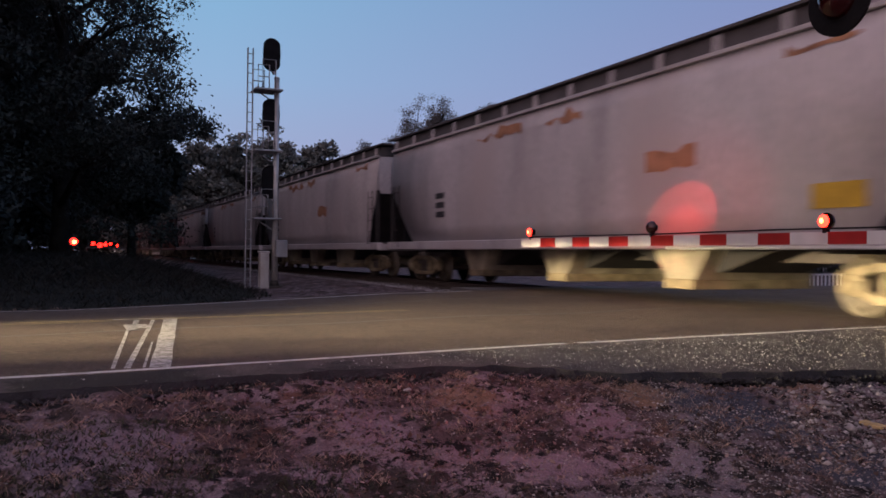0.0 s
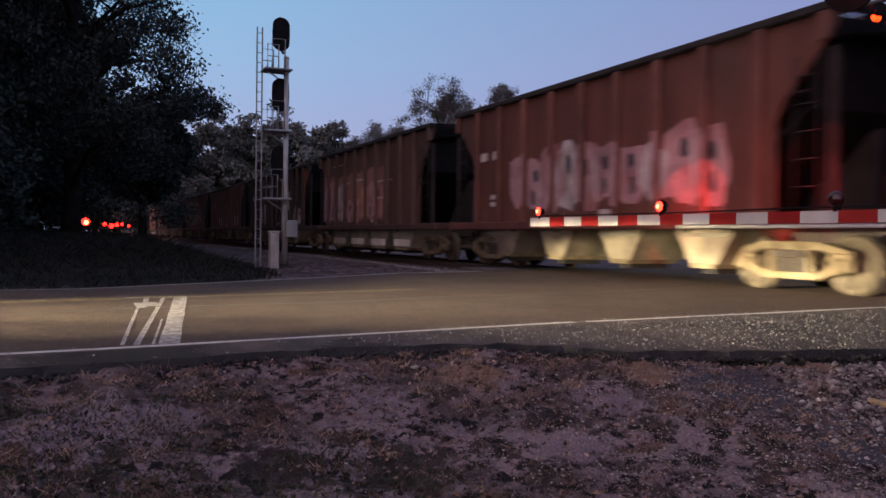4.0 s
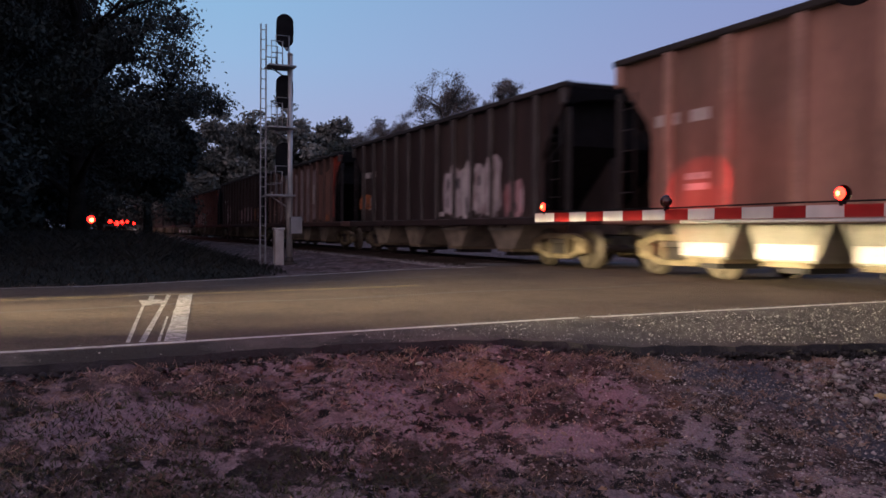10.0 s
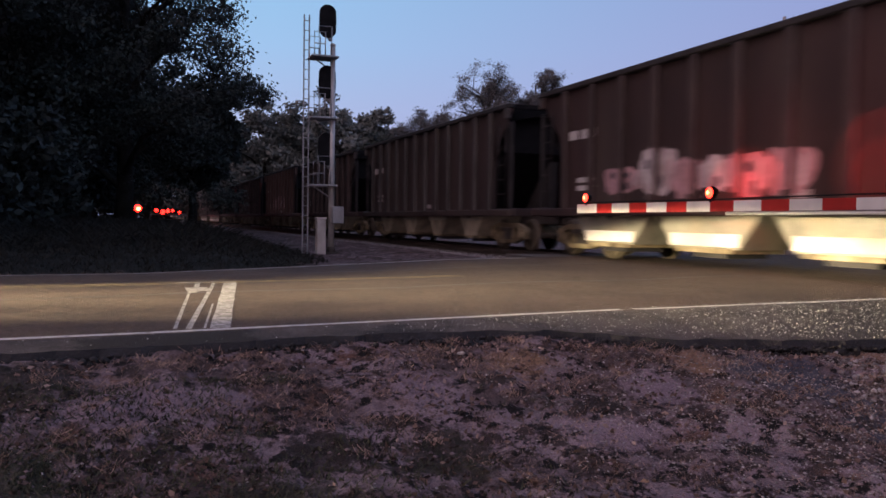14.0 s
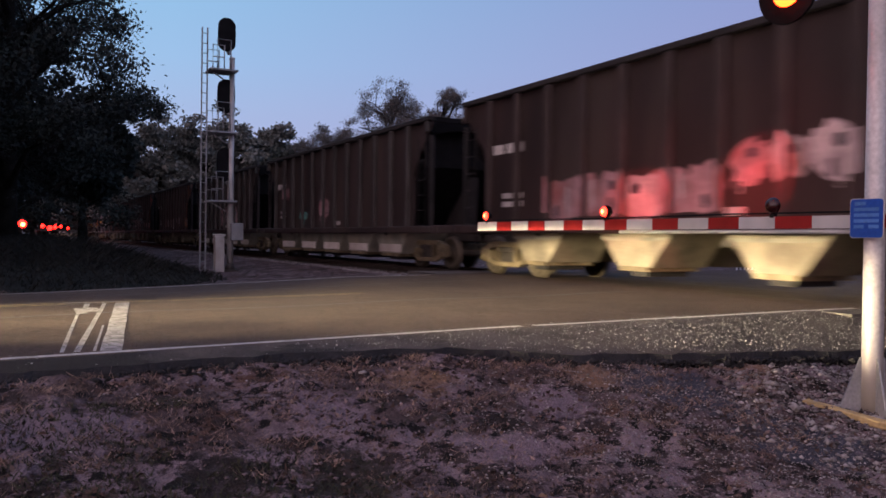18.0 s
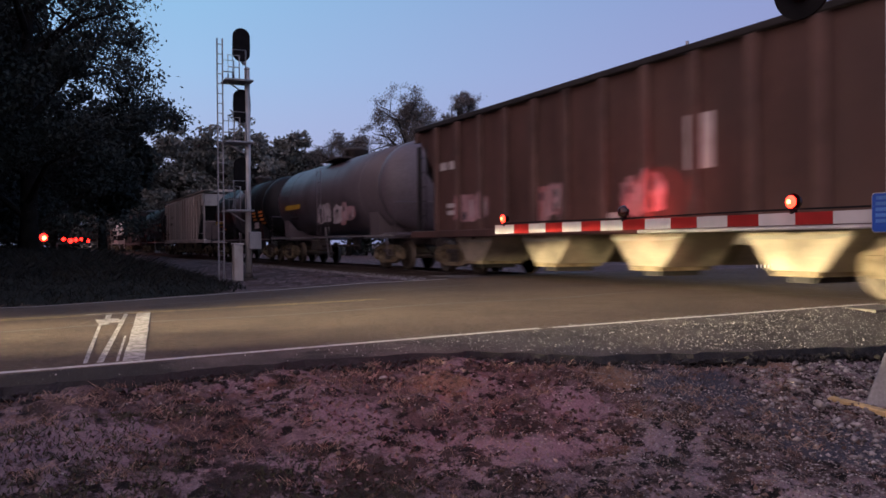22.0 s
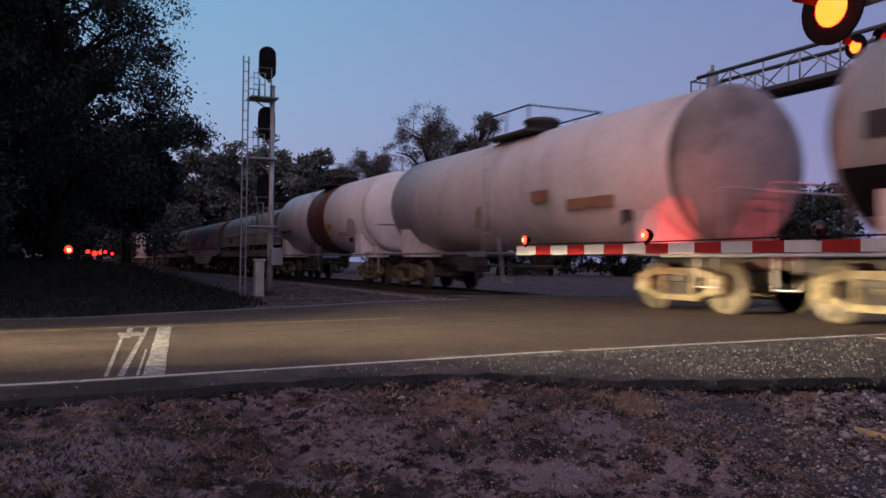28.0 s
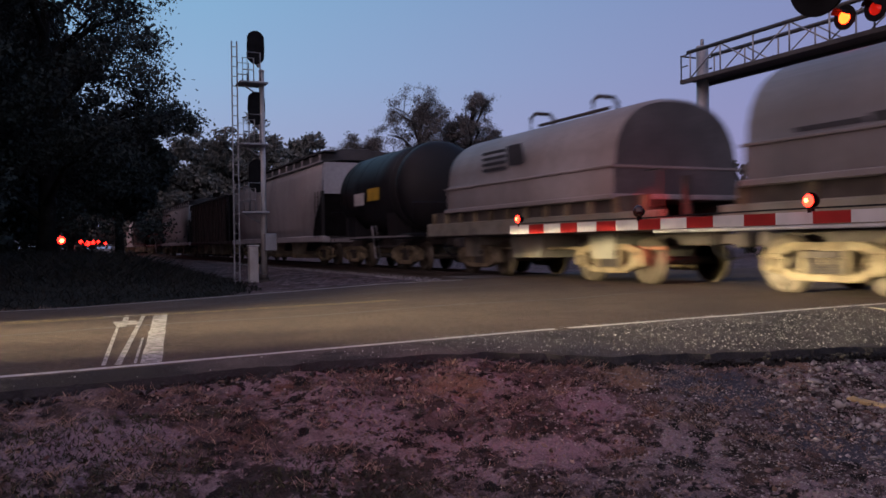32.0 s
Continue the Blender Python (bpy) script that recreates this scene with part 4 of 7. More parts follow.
    for k in range(bays):
        yc = -inner / 2 + inner * (k + 0.5) / bays
        hw = inner / bays / 2 * (0.96 if broad_bays else 0.66)
        foot = 0.60 if broad_bays else 0.42
        g = Geo()
        g.prism([(yc - hw, 1.02), (yc + hw, 1.02), (yc + hw * foot, 0.36), (yc - hw * foot, 0.36)], 0, -1.42, -0.22)
        g.prism([(yc - hw, 1.02), (yc + hw, 1.02), (yc + hw * 0.3, 0.36), (yc - hw * 0.3, 0.36)], 0, 0.22, 1.42)
        bay = part("hopper_bay", g, M_BAYPALE if broad_bays else M_BAY, car)
        part("discharge_gate", Geo().box(-1.45, -0.3, yc - hw * foot * 0.86, yc + hw * foot * 0.86, 0.29, 0.37, 0.01), M_RUST, bay)
        if broad_bays:
            part("gate_frame", Geo().box(-1.47, -1.42, yc - hw * 0.62, yc + hw * 0.62, 0.40, 0.62, 0.012), M_SKIRT, bay, "pale rectangular gate frame")
        else:
            part("bay_rib", Geo().prism([(yc - hw * 0.95, 0.86), (yc - hw * 0.55, 0.80), (yc + hw * 0.75, 0.80), (yc + hw * 0.9, 0.86)], 0, -1.46, -1.42), M_BAYPALE, bay, "pale pressed rib")
        part("bay_chute", Geo().box(-1.30, -0.40, yc - hw * foot * 0.5, yc + hw * foot * 0.5, 0.20, 0.30, 0.01), M_GRIMESHADE, bay)
    if heap:
        n = 18
        v, f = [], []
        for j in range(n + 1):
            y = -e + 0.1 + (2 * e - 0.2) * j / n
            for i in range(7):
                x = -W + 0.12 + (2 * W - 0.24) * i / 6
                v.append((x, y, top - 0.42 + 0.16 * math.sin(math.pi * i / 6) + 0.06 * noise.noise((x, y, L))))
        for j in range(n):
            for i in range(6):
                f.append((j * 7 + i, j * 7 + i + 1, j * 7 + i + 8, j * 7 + i + 7))
        part("coal_load", Geo().add(v, f), M_COAL, car)
    running_gear(car, L)
    return car


def covered_hopper(L, paint, label, top=3.95, bays=3, ribs=0, roof=None, cut_z=2.85, cut=1.65):
    car = thing("covered_hopper_car", label, "freight car", group="cars of the train")
    W, z0, e = 1.57, 1.02, L / 2 - 0.65
    SURFACE[car] = (lambda z: -W) if ribs else (lambda z: -W + 0.10 * (2 * (z - z0 - 0.12) / (top - z0 - 0.12) - 1) ** 2)
    for s in (-1, 1):
        g = Geo()
        n = 7
        prof = [(W - 0.10 * (2 * k / n - 1) ** 2 * (0 if ribs else 1), z0 + 0.12 + (top - z0 - 0.12) * k / n) for k in range(n + 1)]
        v, f = [], []
        for x, z in prof:
            t = clamp((cut_z - z) / (cut_z - z0 - 0.12))
            a = e - cut * t
            for y in (-a, -a * 0.6, -a * 0.2, a * 0.2, a * 0.6, a):
                v.append((s * x, y, z))
        f = [(k * 6 + i, k * 6 + i + 1, k * 6 + i + 7, k * 6 + i + 6) for k in range(n) for i in range(5)]
        v2 = [(x - s * 0.05, y, z) for x, y, z in v]
        m = len(v)
        f2 = [tuple(m + q for q in k[::-1]) for k in f]
        rim = []
        edge = [i for i in range(6)] + [k * 6 + 5 for k in range(1, n + 1)] + [n * 6 + i for i in range(4, -1, -1)] + [k * 6 for k in range(n - 1, 0, -1)]
        for i in range(len(edge)):
            a, b = edge[i], edge[(i + 1) % len(edge)]
            rim.append((a, b, m + b, m + a))
        part("side_sheet", Geo().add(v + v2, f + f2 + rim, not ribs), paint, car)
        part("side_sill", Geo().box(min(s * (W - 0.16), s * (W + 0.02)), max(s * (W - 0.16), s * (W + 0.02)), -L / 2 + 0.45, L / 2 - 0.45, z0 - 0.10, z0 + 0.13, 0.02), paint, car)
        part("eave_rail", Geo().box(min(s * (W - 0.12), s * (W - 0.02)), max(s * (W - 0.12), s * (W - 0.02)), -e, e, top - 0.02, top + 0.05, 0.01), paint, car)
        for k in range(ribs):
            y = -e + 0.2 + (2 * e - 0.4) * k / max(1, ribs - 1)
            zb = z0 + 0.13 if abs(y) < e - cut else z0 + 0.13 + (cut_z - z0) * (abs(y) - (e - cut)) / cut
            part("side_post", Geo().box(min(s * W, s * (W + 0.05)), max(s * W, s * (W + 0.05)), y - 0.045, y + 0.045, zb, top - 0.04, 0.01), paint, car)
    rp = [(-W + 0.06, top), (-0.75, top + 0.22), (0.75, top + 0.22), (W - 0.06, top), (0.7, top + 0.15), (-0.7, top + 0.15)]
    if roof is None:
        rp = [(-W + 0.06, top), (-W + 0.16, top + 0.34), (-0.75, top + 0.5), (0.75, top + 0.5), (W - 0.16, top + 0.34), (W - 0.06, top), (0.7, top + 0.1), (-0.7, top + 0.1)]
    lift = 0.36 if roof is None else 0.2
    roof_ob = part("roof", Geo().prism(rp, 1, -e, e), roof or M_ROOF, car)
    for s in (-1, 1):
        part("running_board", Geo().box(min(s * 0.95, s * 1.5), max(s * 0.95, s * 1.5), -L / 2 + 0.35, L / 2 - 0.35, top + lift, top + lift + 0.05), roof or M_ROOF, roof_ob)
        if roof is None:
            for k in range(14):
                y = -e + 0.3 + (2 * e - 0.6) * k / 13
                part("board_bracket", Geo().box(min(s * 1.47, s * 1.52), max(s * 1.47, s * 1.52), y - 0.05, y + 0.05, top + 0.03, top + lift - 0.06), M_GREY, roof_ob)
    for k in range(6):
        y = -e + (2 * e) * (k + 0.5) / 6
        part("roof_hatch", Geo().box(-0.5, 0.5, y - 1.1, y + 1.1, top + 0.22, top + (0.58 if roof is None else 0.32), 0.03), roof or M_ROOF, roof_ob)
    for s in (-1, 1):
        part("end_sheet", Geo().box(-W + 0.1, W - 0.1, min(s * e, s * (e - 0.06)), max(s * e, s * (e - 0.06)), cut_z - 0.1, top), paint, car)
        # end cut-outs dark inside: recess shade is put into the colour
        part("slope_sheet", Geo().prism([(s * e, cut_z), (s * (e - 0.06), cut_z), (s * (e - cut - 0.9), z0 - 0.1), (s * (e - cut - 0.84), z0 - 0.16)], 0, -W + 0.15, W - 0.15), M_GRIMESHADE, car)
        part("end_sill", Geo().box(-W, W, s * (L / 2 - 0.5) - 0.1, s * (L / 2 - 0.5) + 0.1, 0.9, 1.12, 0.02), paint, car)
        for x in (-W + 0.08, -0.5, 0.5, W - 0.08):
            part("end_post", Geo().box(x - 0.06, x + 0.06, min(s * (e + 0.01), s * (e - 0.10)), max(s * (e + 0.01), s * (e - 0.10)), 1.0, cut_z, 0.01), M_GRIMESHADE if roof is None else paint, car)
        if roof is not None:
            part("end_bulkhead", Geo().box(-W + 0.15, W - 0.15, min(s * (e - 0.02), s * (e - 0.08)), max(s * (e - 0.02), s * (e - 0.08)), 1.14, 2.2, 0.01), M_RUSTDUST, car, "dusty brown end bulkhead")
            part("end_rail", Geo().tube([(-W, s * (e - 0.02), 2.24), (W, s * (e - 0.02), 2.24)], 0.035, 6).tube([(-W, s * e, 1.5), (-W, s * (e - cut + 0.3), 1.5)], 0.03, 6), paint, car)
        part("end_ladder", ladder(-W - 0.015, s * (e - 0.55), 1.0, cut_z, 0.42, "y"), M_GRIMESHADE, car)
        part("end_platform", Geo().box(-W + 0.2, W - 0.2, min(s * (e), s * (L / 2 - 0.3)), max(s * e, s * (L / 2 - 0.3)), 1.1, 1.14), M_UNDER, car)
    part("centre_sill", Geo().box(-0.2, 0.2, -L / 2 + 0.6, L / 2 - 0.6, 0.72, 1.0, 0.02), M_UNDER, car)
    inner = 2 * (e - cut - 0.2)
    for k in range(bays):
        yc = 3.8 * (k - (bays - 1) / 2)
        hw = inner / bays / 2 * 0.80
        # bay blackened above its outlet: shade under the car is painted in
        bay = part("hopper_bay", Geo().prism([(yc - hw, 1.0), (yc + hw, 1.0), (yc + hw * 0.3, 0.55), (yc - hw * 0.3, 0.55)], 0, -0.95, 0.95), M_GRIMESHADE, car)
        part("outlet", Geo().prism([(yc - 0.72, 0.98), (yc + 0.72, 0.98), (yc + 0.36, 0.42), (yc - 0.36, 0.42)], 0, -1.3, 1.3), M_BAY, bay)
        part("outlet_gate", Geo().box(-1.35, 1.35, yc - 0.36, yc + 0.36, 0.26, 0.43, 0.02), M_RUST, bay)
    running_gear(car, L, 2.1)
    return car


def tank_car(L, paint, label, R=1.41, band=None, sill_stripe=None, dome=True, rail_paint=None, ends=None):
    car = thing("tank_car", label, "freight car", group="cars of the train")
    zc, e = 1.13 + R, L / 2 - 0.92
    SURFACE[car] = lambda z: -math.sqrt(max(0.01, (R + 0.012) ** 2 - (z - zc) ** 2))
    prof = [(-e + 0.66 * (1 - math.cos(math.radians(9 * k))), max(0.02, R * math.sin(math.radians(9 * k)))) for k in range(11)] + [(-e + 0.80, R)]
    part("tank_shell", Geo().lathe([(-e + 0.80, R), (-e * 0.30, R), (e * 0.30, R), (e - 0.80, R)], 1, (0, 0, zc), 40), paint, car)
    for s in (-1, 1):
        part("tank_head", Geo().lathe([(-s * y, r) for y, r in prof], 1, (0, 0, zc), 40), ends or paint, car, "domed tank head with grime and shade in its colour" if ends else "")
    for y in (-e * 0.62, -e * 0.2, e * 0.25, e * 0.64):
        part("weld_seam", Geo().lathe([(y - 0.02, R + 0.0), (y - 0.015, R + 0.006), (y + 0.015, R + 0.006), (y + 0.02, R)], 1, (0, 0, zc), 40), paint, car)
    if band:
        part("tank_band", Geo().lathe([(band[0], R - 0.01), (band[0] + 0.01, R + 0.009), (band[1] - 0.01, R + 0.009), (band[1], R - 0.01)], 1, (0, 0, zc), 40), band[2], car)
    if sill_stripe:
        g = Geo()
        n = 6
        v = []
        for k in range(n + 1):
            a = math.radians(200 + 30 * k / n)
            for y in (-e + 0.6, e - 0.6):
                v.append(((R + 0.006) * math.cos(a), y, zc + (R + 0.006) * math.sin(a)))
        g.add(v, [(2 * k, 2 * k + 1, 2 * k + 3, 2 * k + 2) for k in range(n)], True)
        part("lower_stripe", g, sill_stripe, car)
    rp = rail_paint or paint
    for s in (-1, 1):
        part("saddle", Geo().prism([(-1.25, 0.95), (1.25, 0.95), (1.3, zc - R * 0.55), (0.9, zc - R * 0.85), (-0.9, zc - R * 0.85), (-1.3, zc - R * 0.55)], 1, s * (e - 1.5) - 0.35, s * (e - 1.5) + 0.35), paint, car)
        part("stub_sill", Geo().box(-0.25, 0.25, min(s * (e - 2.6), s * (L / 2 - 0.5)), max(s * (e - 2.6), s * (L / 2 - 0.5)), 0.74, 1.08, 0.03), M_UNDER, car)
        part("end_platform", Geo().box(-1.45, 1.45, min(s * (e - 0.35), s * (L / 2 - 0.4)), max(s * (e - 0.35), s * (L / 2 - 0.4)), 1.02, 1.10, 0.01), rp, car)
        yr = s * (L / 2 - 0.45)
        part("end_railing", Geo().tube([(-1.4, yr, 1.1), (-1.4, yr, 2.0), (1.4, yr, 2.0), (1.4, yr, 1.1)], 0.02, 6), rp, car)
        part("grab_iron", Geo().tube([(-1.45, yr - s * 0.1, 1.0), (-1.45, yr - s * 0.1, 0.45), (-1.45, yr - s * 0.5, 0.45), (-1.45, yr - s * 0.5, 1.0)], 0.018, 6), rp, car)
        part("side_walk", Geo().box(min(s * 1.35, s * 1.5), max(s * 1.35, s * 1.5), -L / 2 + 0.6, L / 2 - 0.6, 1.0, 1.05), M_GALV, car)
    part("bottom_outlet", Geo().lathe([(0.55, 0.14), (0.95, 0.14), (1.0, 0.25), (1.2, 0.25)], 2, (0, 0, 0), 14), M_UNDER, car)
    part("brake_rigging", Geo().tube([(-0.7, -2.0, 0.72), (-0.7, 2.2, 0.72)], 0.04, 6).box(-0.9, -0.4, 2.0, 2.9, 0.55, 0.95, 0.03), M_UNDER, car)
    part("support_leg", Geo().tube([(-1.3, -0.6, 1.4), (-1.25, -0.8, 0.35), (-1.25, -0.4, 0.35), (-1.3, -0.2, 1.4)], 0.03, 6), M_GALV, car)
    if dome:
        zt = zc + R
        part("manway", Geo().lathe([(-0.1, 0.42), (0.24, 0.42), (0.26, 0.46), (0.32, 0.46), (0.38, 0.34), (0.40, 0.05)], 2, (0, 0, zt), 20), M_UNDER, car)
        part("top_walkway", Geo().box(-1.05, 1.05, -1.1, 1.1, zt - 0.12, zt - 0.07), M_UNDER, car)
        g = Geo()
        for x in (-1.0, 1.0):
            g.tube([(x, -1.05, zt - 0.1), (x, -1.05, zt + 0.46), (x, 1.05, zt + 0.46), (x, 1.05, zt - 0.1)], 0.022, 6)
            g.tube([(x, 0, zt - 0.1), (x, 0, zt + 0.46)], 0.018, 6)
        g.tube([(-1.0, -1.05, zt + 0.46), (1.0, -1.05, zt + 0.46)], 0.02, 6)
        part("top_railing", g, M_UNDER, car)
        part("shell_ladder", ladder(-R - 0.07, (band[0] + band[1]) / 2 if band else 0.0, 1.0, zt - 0.4, 0.42, "y"), band[2] if band else rp, car)
    running_gear(car, L, 1.9)
    return car


def boxcar(L, label):
    car = thing("boxcar", label, "freight car", group="cars of the train")
    W, z0, top, e = 1.5, 1.02, 4.15, L / 2 - 0.55
    part("car_body", Geo().box(-W, W, -e, e, z0, top, 0.03), M_BROWN, car)
    part("roof", Geo().prism([(-W - 0.03, top - 0.02), (0, top + 0.2), (W + 0.03, top - 0.02), (0, top + 0.12)], 1, -e - 0.03, e + 0.03), M_GALV, car)
    for s in (-1, 1):
        for k in range(18):
            y = -e + 0.1 + (2 * e - 0.2) * k / 17
            if abs(y) > 1.7:
                part("side_post", Geo().box(min(s * W, s * (W + 0.06)), max(s * W, s * (W + 0.06)), y - 0.05, y + 0.05, z0, top - 0.06, 0.012), M_BROWN, car)
        d = part("sliding_door", Geo().box(min(s * (W + 0.02), s * (W + 0.09)), max(s * (W + 0.02), s * (W + 0.09)), -1.6, 1.6, z0 + 0.05, top - 0.15, 0.01), M_BROWN, car)
        for k in range(5):
            part("door_rib", Geo().box(min(s * (W + 0.09), s * (W + 0.12)), max(s * (W + 0.09), s * (W + 0.12)), -1.5, 1.5, z0 + 0.3 + k * 0.6, z0 + 0.36 + k * 0.6), M_BROWN, d)
        part("side_sill", Geo().box(min(s * (W - 0.1), s * (W + 0.04)), max(s * (W - 0.1), s * (W + 0.04)), -e, e, z0 - 0.2, z0, 0.015), M_BROWN, car)
        part("end_ladder", ladder(-W - 0.05, s * (e - 0.3), 0.9, 2.6, 0.42, "y"), M_BROWN, car)
        for k in range(6):
            part("end_rib", Geo().box(-W + 0.1, W - 0.1, min(s * e, s * (e + 0.05)), max(s * e, s * (e + 0.05)), z0 + 0.25 + 0.48 * k, z0 + 0.42 + 0.48 * k, 0.02), M_BROWN, car)
    part("centre_sill", Geo().box(-0.2, 0.2, -L / 2 + 0.6, L / 2 - 0.6, 0.72, 1.0, 0.02), M_UNDER, car)
    running_gear(car, L)
    return car


def coil_car(L, paint, label, hood=None, skirt=False, end_stripe=None, hood_len=None, inset=2.0):
    car = thing("coil_car", label, "freight car", group="cars of the train")
    W, e = 1.5, L / 2 - 0.55
    h = hood_len or 2 * e - 0.9
    for s in (-1, 1):
        if skirt:
            part("fishbelly_sill", Geo().prism([(-e, 1.62), (-e, 1.15), (-e + 2.9, 1.02), (-e + 4.1, 0.50), (e - 4.1, 0.50), (e - 2.9, 1.02), (e, 1.15), (e, 1.62)], 0, s * (W - 0.08), s * W), M_SKIRT, car)
        else:
            # sill paler than the underframe: the headlight strip is painted in
            part("side_sill", Geo().box(min(s * (W - 0.12), s * W), max(s * (W - 0.12), s * W), -L / 2 + 0.5, L / 2 - 0.5, 0.98, 1.32, 0.02), M_BAYPALE, car, "pale side sill with beam light in its colour")
            for k in range(12):
                y = -e + 0.4 + (2 * e - 0.8) * k / 11
                part("side_stake", Geo().box(min(s * (W - 0.1), s * (W + 0.02)), max(s * (W - 0.1), s * (W + 0.02)), y - 0.06, y + 0.06, 1.3, 1.58), M_RUST, car)
            part("side_board", Geo().box(min(s * (W - 0.12), s * (W - 0.05)), max(s * (W - 0.12), s * (W - 0.05)), -e + 0.3, e - 0.3, 1.3, 1.6), M_UNDER, car)
        part("end_post", Geo().box(s * 0.9 - 0.05, s * 0.9 + 0.05, -L / 2 + 0.5, -L / 2 + 0.6, 1.1, 1.9), M_UNDER, car)
        part("side_railing", Geo().tube([(s * W, -L / 2 + 0.5, 1.1), (s * W, -L / 2 + 0.5, 2.0), (s * W, -e + 0.3, 2.0)], 0.02, 6), M_UNDER, car)
    if not skirt:
        for yc, hw in ((0.25, 0.6), (-2.6, 0.35), (2.9, 0.35)):
            # troughs pale too, with the beam's light in their colour
            part("floor_trough", Geo().prism([(yc - hw * 1.25, 0.97), (yc + hw * 1.25, 0.97), (yc + hw, 0.46), (yc - hw, 0.46)], 0, -1.1, 1.1), M_BAYPALE, car, "pale trough under the floor with beam light in its colour")
        part("brake_rod", Geo().tube([(-0.9, -4.2, 0.66), (-0.9, 4.0, 0.66)], 0.035, 6), M_RUST, car)
    part("deck", Geo().box(-W + 0.1, W - 0.1, -L / 2 + 0.5, L / 2 - 0.5, 0.95, 1.2, 0.02), M_UNDER, car)
    part("centre_sill", Geo().box(-0.22, 0.22, -L / 2 + 0.6, L / 2 - 0.6, 0.70, 0.98, 0.02), M_UNDER, car)
    n = 18
    arc = [(-W - 0.03, 1.62), (-W - 0.03, 2.18)]
    for k in range(n + 1):
        a = math.pi - math.pi * k / n
        arc.append(((W - 0.02) * math.copysign(abs(math.cos(a)) ** 0.85, math.cos(a)), 2.25 + 1.22 * math.sin(a) ** 0.85))
    arc += [(W + 0.03, 2.18), (W + 0.03, 1.62)]
    m = len(arc)
    g = Geo()
    ys = [-h / 2, -h / 2 + 0.06, h / 2 - 0.06, h / 2]
    v = []
    for j, y in enumerate(ys):
        k = 0.97 if j in (0, 3) else 1.0
        v += [(x * k, y, 1.62 + (z - 1.62) * k) for x, z in arc]
    f = [(j * m + i, j * m + i + 1, (j + 1) * m + i + 1, (j + 1) * m + i) for j in range(3) for i in range(m - 1)]
    g.add(v, f, True)
    hd = part("hood", g, hood or paint, car)
    for w in (v[:m], v[-m:]):
        part("hood_end", Geo().add(w, [tuple(range(m))]), M_HOODEND, hd, "dark flat end plate of the hood")
    part("hood_seam", Geo().box(-W - 0.06, W + 0.06, -h / 2 - 0.02, h / 2 + 0.02, 2.14, 2.19, 0.01), hood or paint, hd)
    part("hood_rim", Geo().box(-W - 0.08, W + 0.08, -h / 2 - 0.04, h / 2 + 0.04, 1.56, 1.66, 0.015), hood or paint, hd)
    for y in (-h * 0.18, h * 0.18):
        part("lifting_hoop", Geo().tube([(-0.32, y, 3.4), (-0.32, y, 3.76), (-0.2, y, 3.88), (0.2, y, 3.88), (0.32, y, 3.76), (0.32, y, 3.4)], 0.045, 8), M_UNDER, hd)
        part("lifting_rod", Geo().tube([(-0.9, y, 3.2), (0, y, 3.54), (0.9, y, 3.2)], 0.03, 6), M_UNDER, hd)
    part("ridge_bar", Geo().tube([(0, -h * 0.2, 3.62), (0, h * 0.2, 3.62)], 0.04, 6), M_UNDER, hd)
    if end_stripe:
        k = 1.006
        for y0 in (-h / 2 + 0.02, h / 2 - 0.62):
            g = Geo()
            v = []
            for y in (y0, y0 + 0.6):
                v += [(x * k, y, 1.62 + (z - 1.62) * k) for x, z in arc]
            g.add(v, [(i, i + 1, m + i + 1, m + i) for i in range(m - 1)], True)
            part("hood_stripe", g, end_stripe, hd)
    running_gear(car, L, inset)
    return car

# ---- the train, car by car: (front, rear) along the track at the start of the clip ----
BX = -1.512   # face of a ribbed side sheet
SX = -1.60    # face of a smooth hopper side
TRAIN = []


REACH = {"hopper_car": 0.84, "covered_hopper_car": 0.65, "tank_car": 1.0, "boxcar": 0.55, "coil_car": 1.0}


def hitch(car, front, rear, slide=0.0):
    TRAIN.append((car, (front + rear) / 2 + REACH[car.name.split(".")[0]] + slide))
    return car


GREY_LABEL = "weathered grey three-bay covered hopper car with rust stains"
for k, (a, b) in enumerate(((-15.2, 3.8), (3.8, 23.64), (23.64, 41.82), (41.82, 60.91), (60.91, 79.4))):
    c = hitch(covered_hopper(b - a, M_GREY, GREY_LABEL, cut=1.0 if k == 2 else 1.65), a, b, 0.45)
    for j in (0, 2, 3):
        patch(c, "rust_streak", SX, -8.0 + 3.2 * j + 0.7 * math.sin(3 * j + k), -6.2 + 3.2 * j, 3.5 + 0.1 * math.sin(5 * j + k), 3.86, M_RUSTSPOT, "rust streak below the roof edge", 0.0, 0.8, 7 * k + j)
    lettering(c, SX, 5.2, 1.75, 0.7, 0.75, 3, M_INK)
    if k < 3:
        patch(c, "rust_patch", SX + 0.005, -4.45 + (k - 1) * 1.7, -3.2 + (k - 1) * 1.7, 2.2, 2.66, M_RUSTSPOT, "rust patch", 0.1, 0.4, k)
    if k == 1:
        patch(c, "label_panel", SX, -7.55, -6.7, 1.46, 1.8, M_YELLOW, "yellow label panel")
        lettering(c, SX, -8.3, 1.5, 0.5, 0.3, 2, M_LETTER)
    if k == 4:
        tag_art(c, SX, 2.0, 6.4, 1.3, 2.1, M_TAGBLACK, 4)

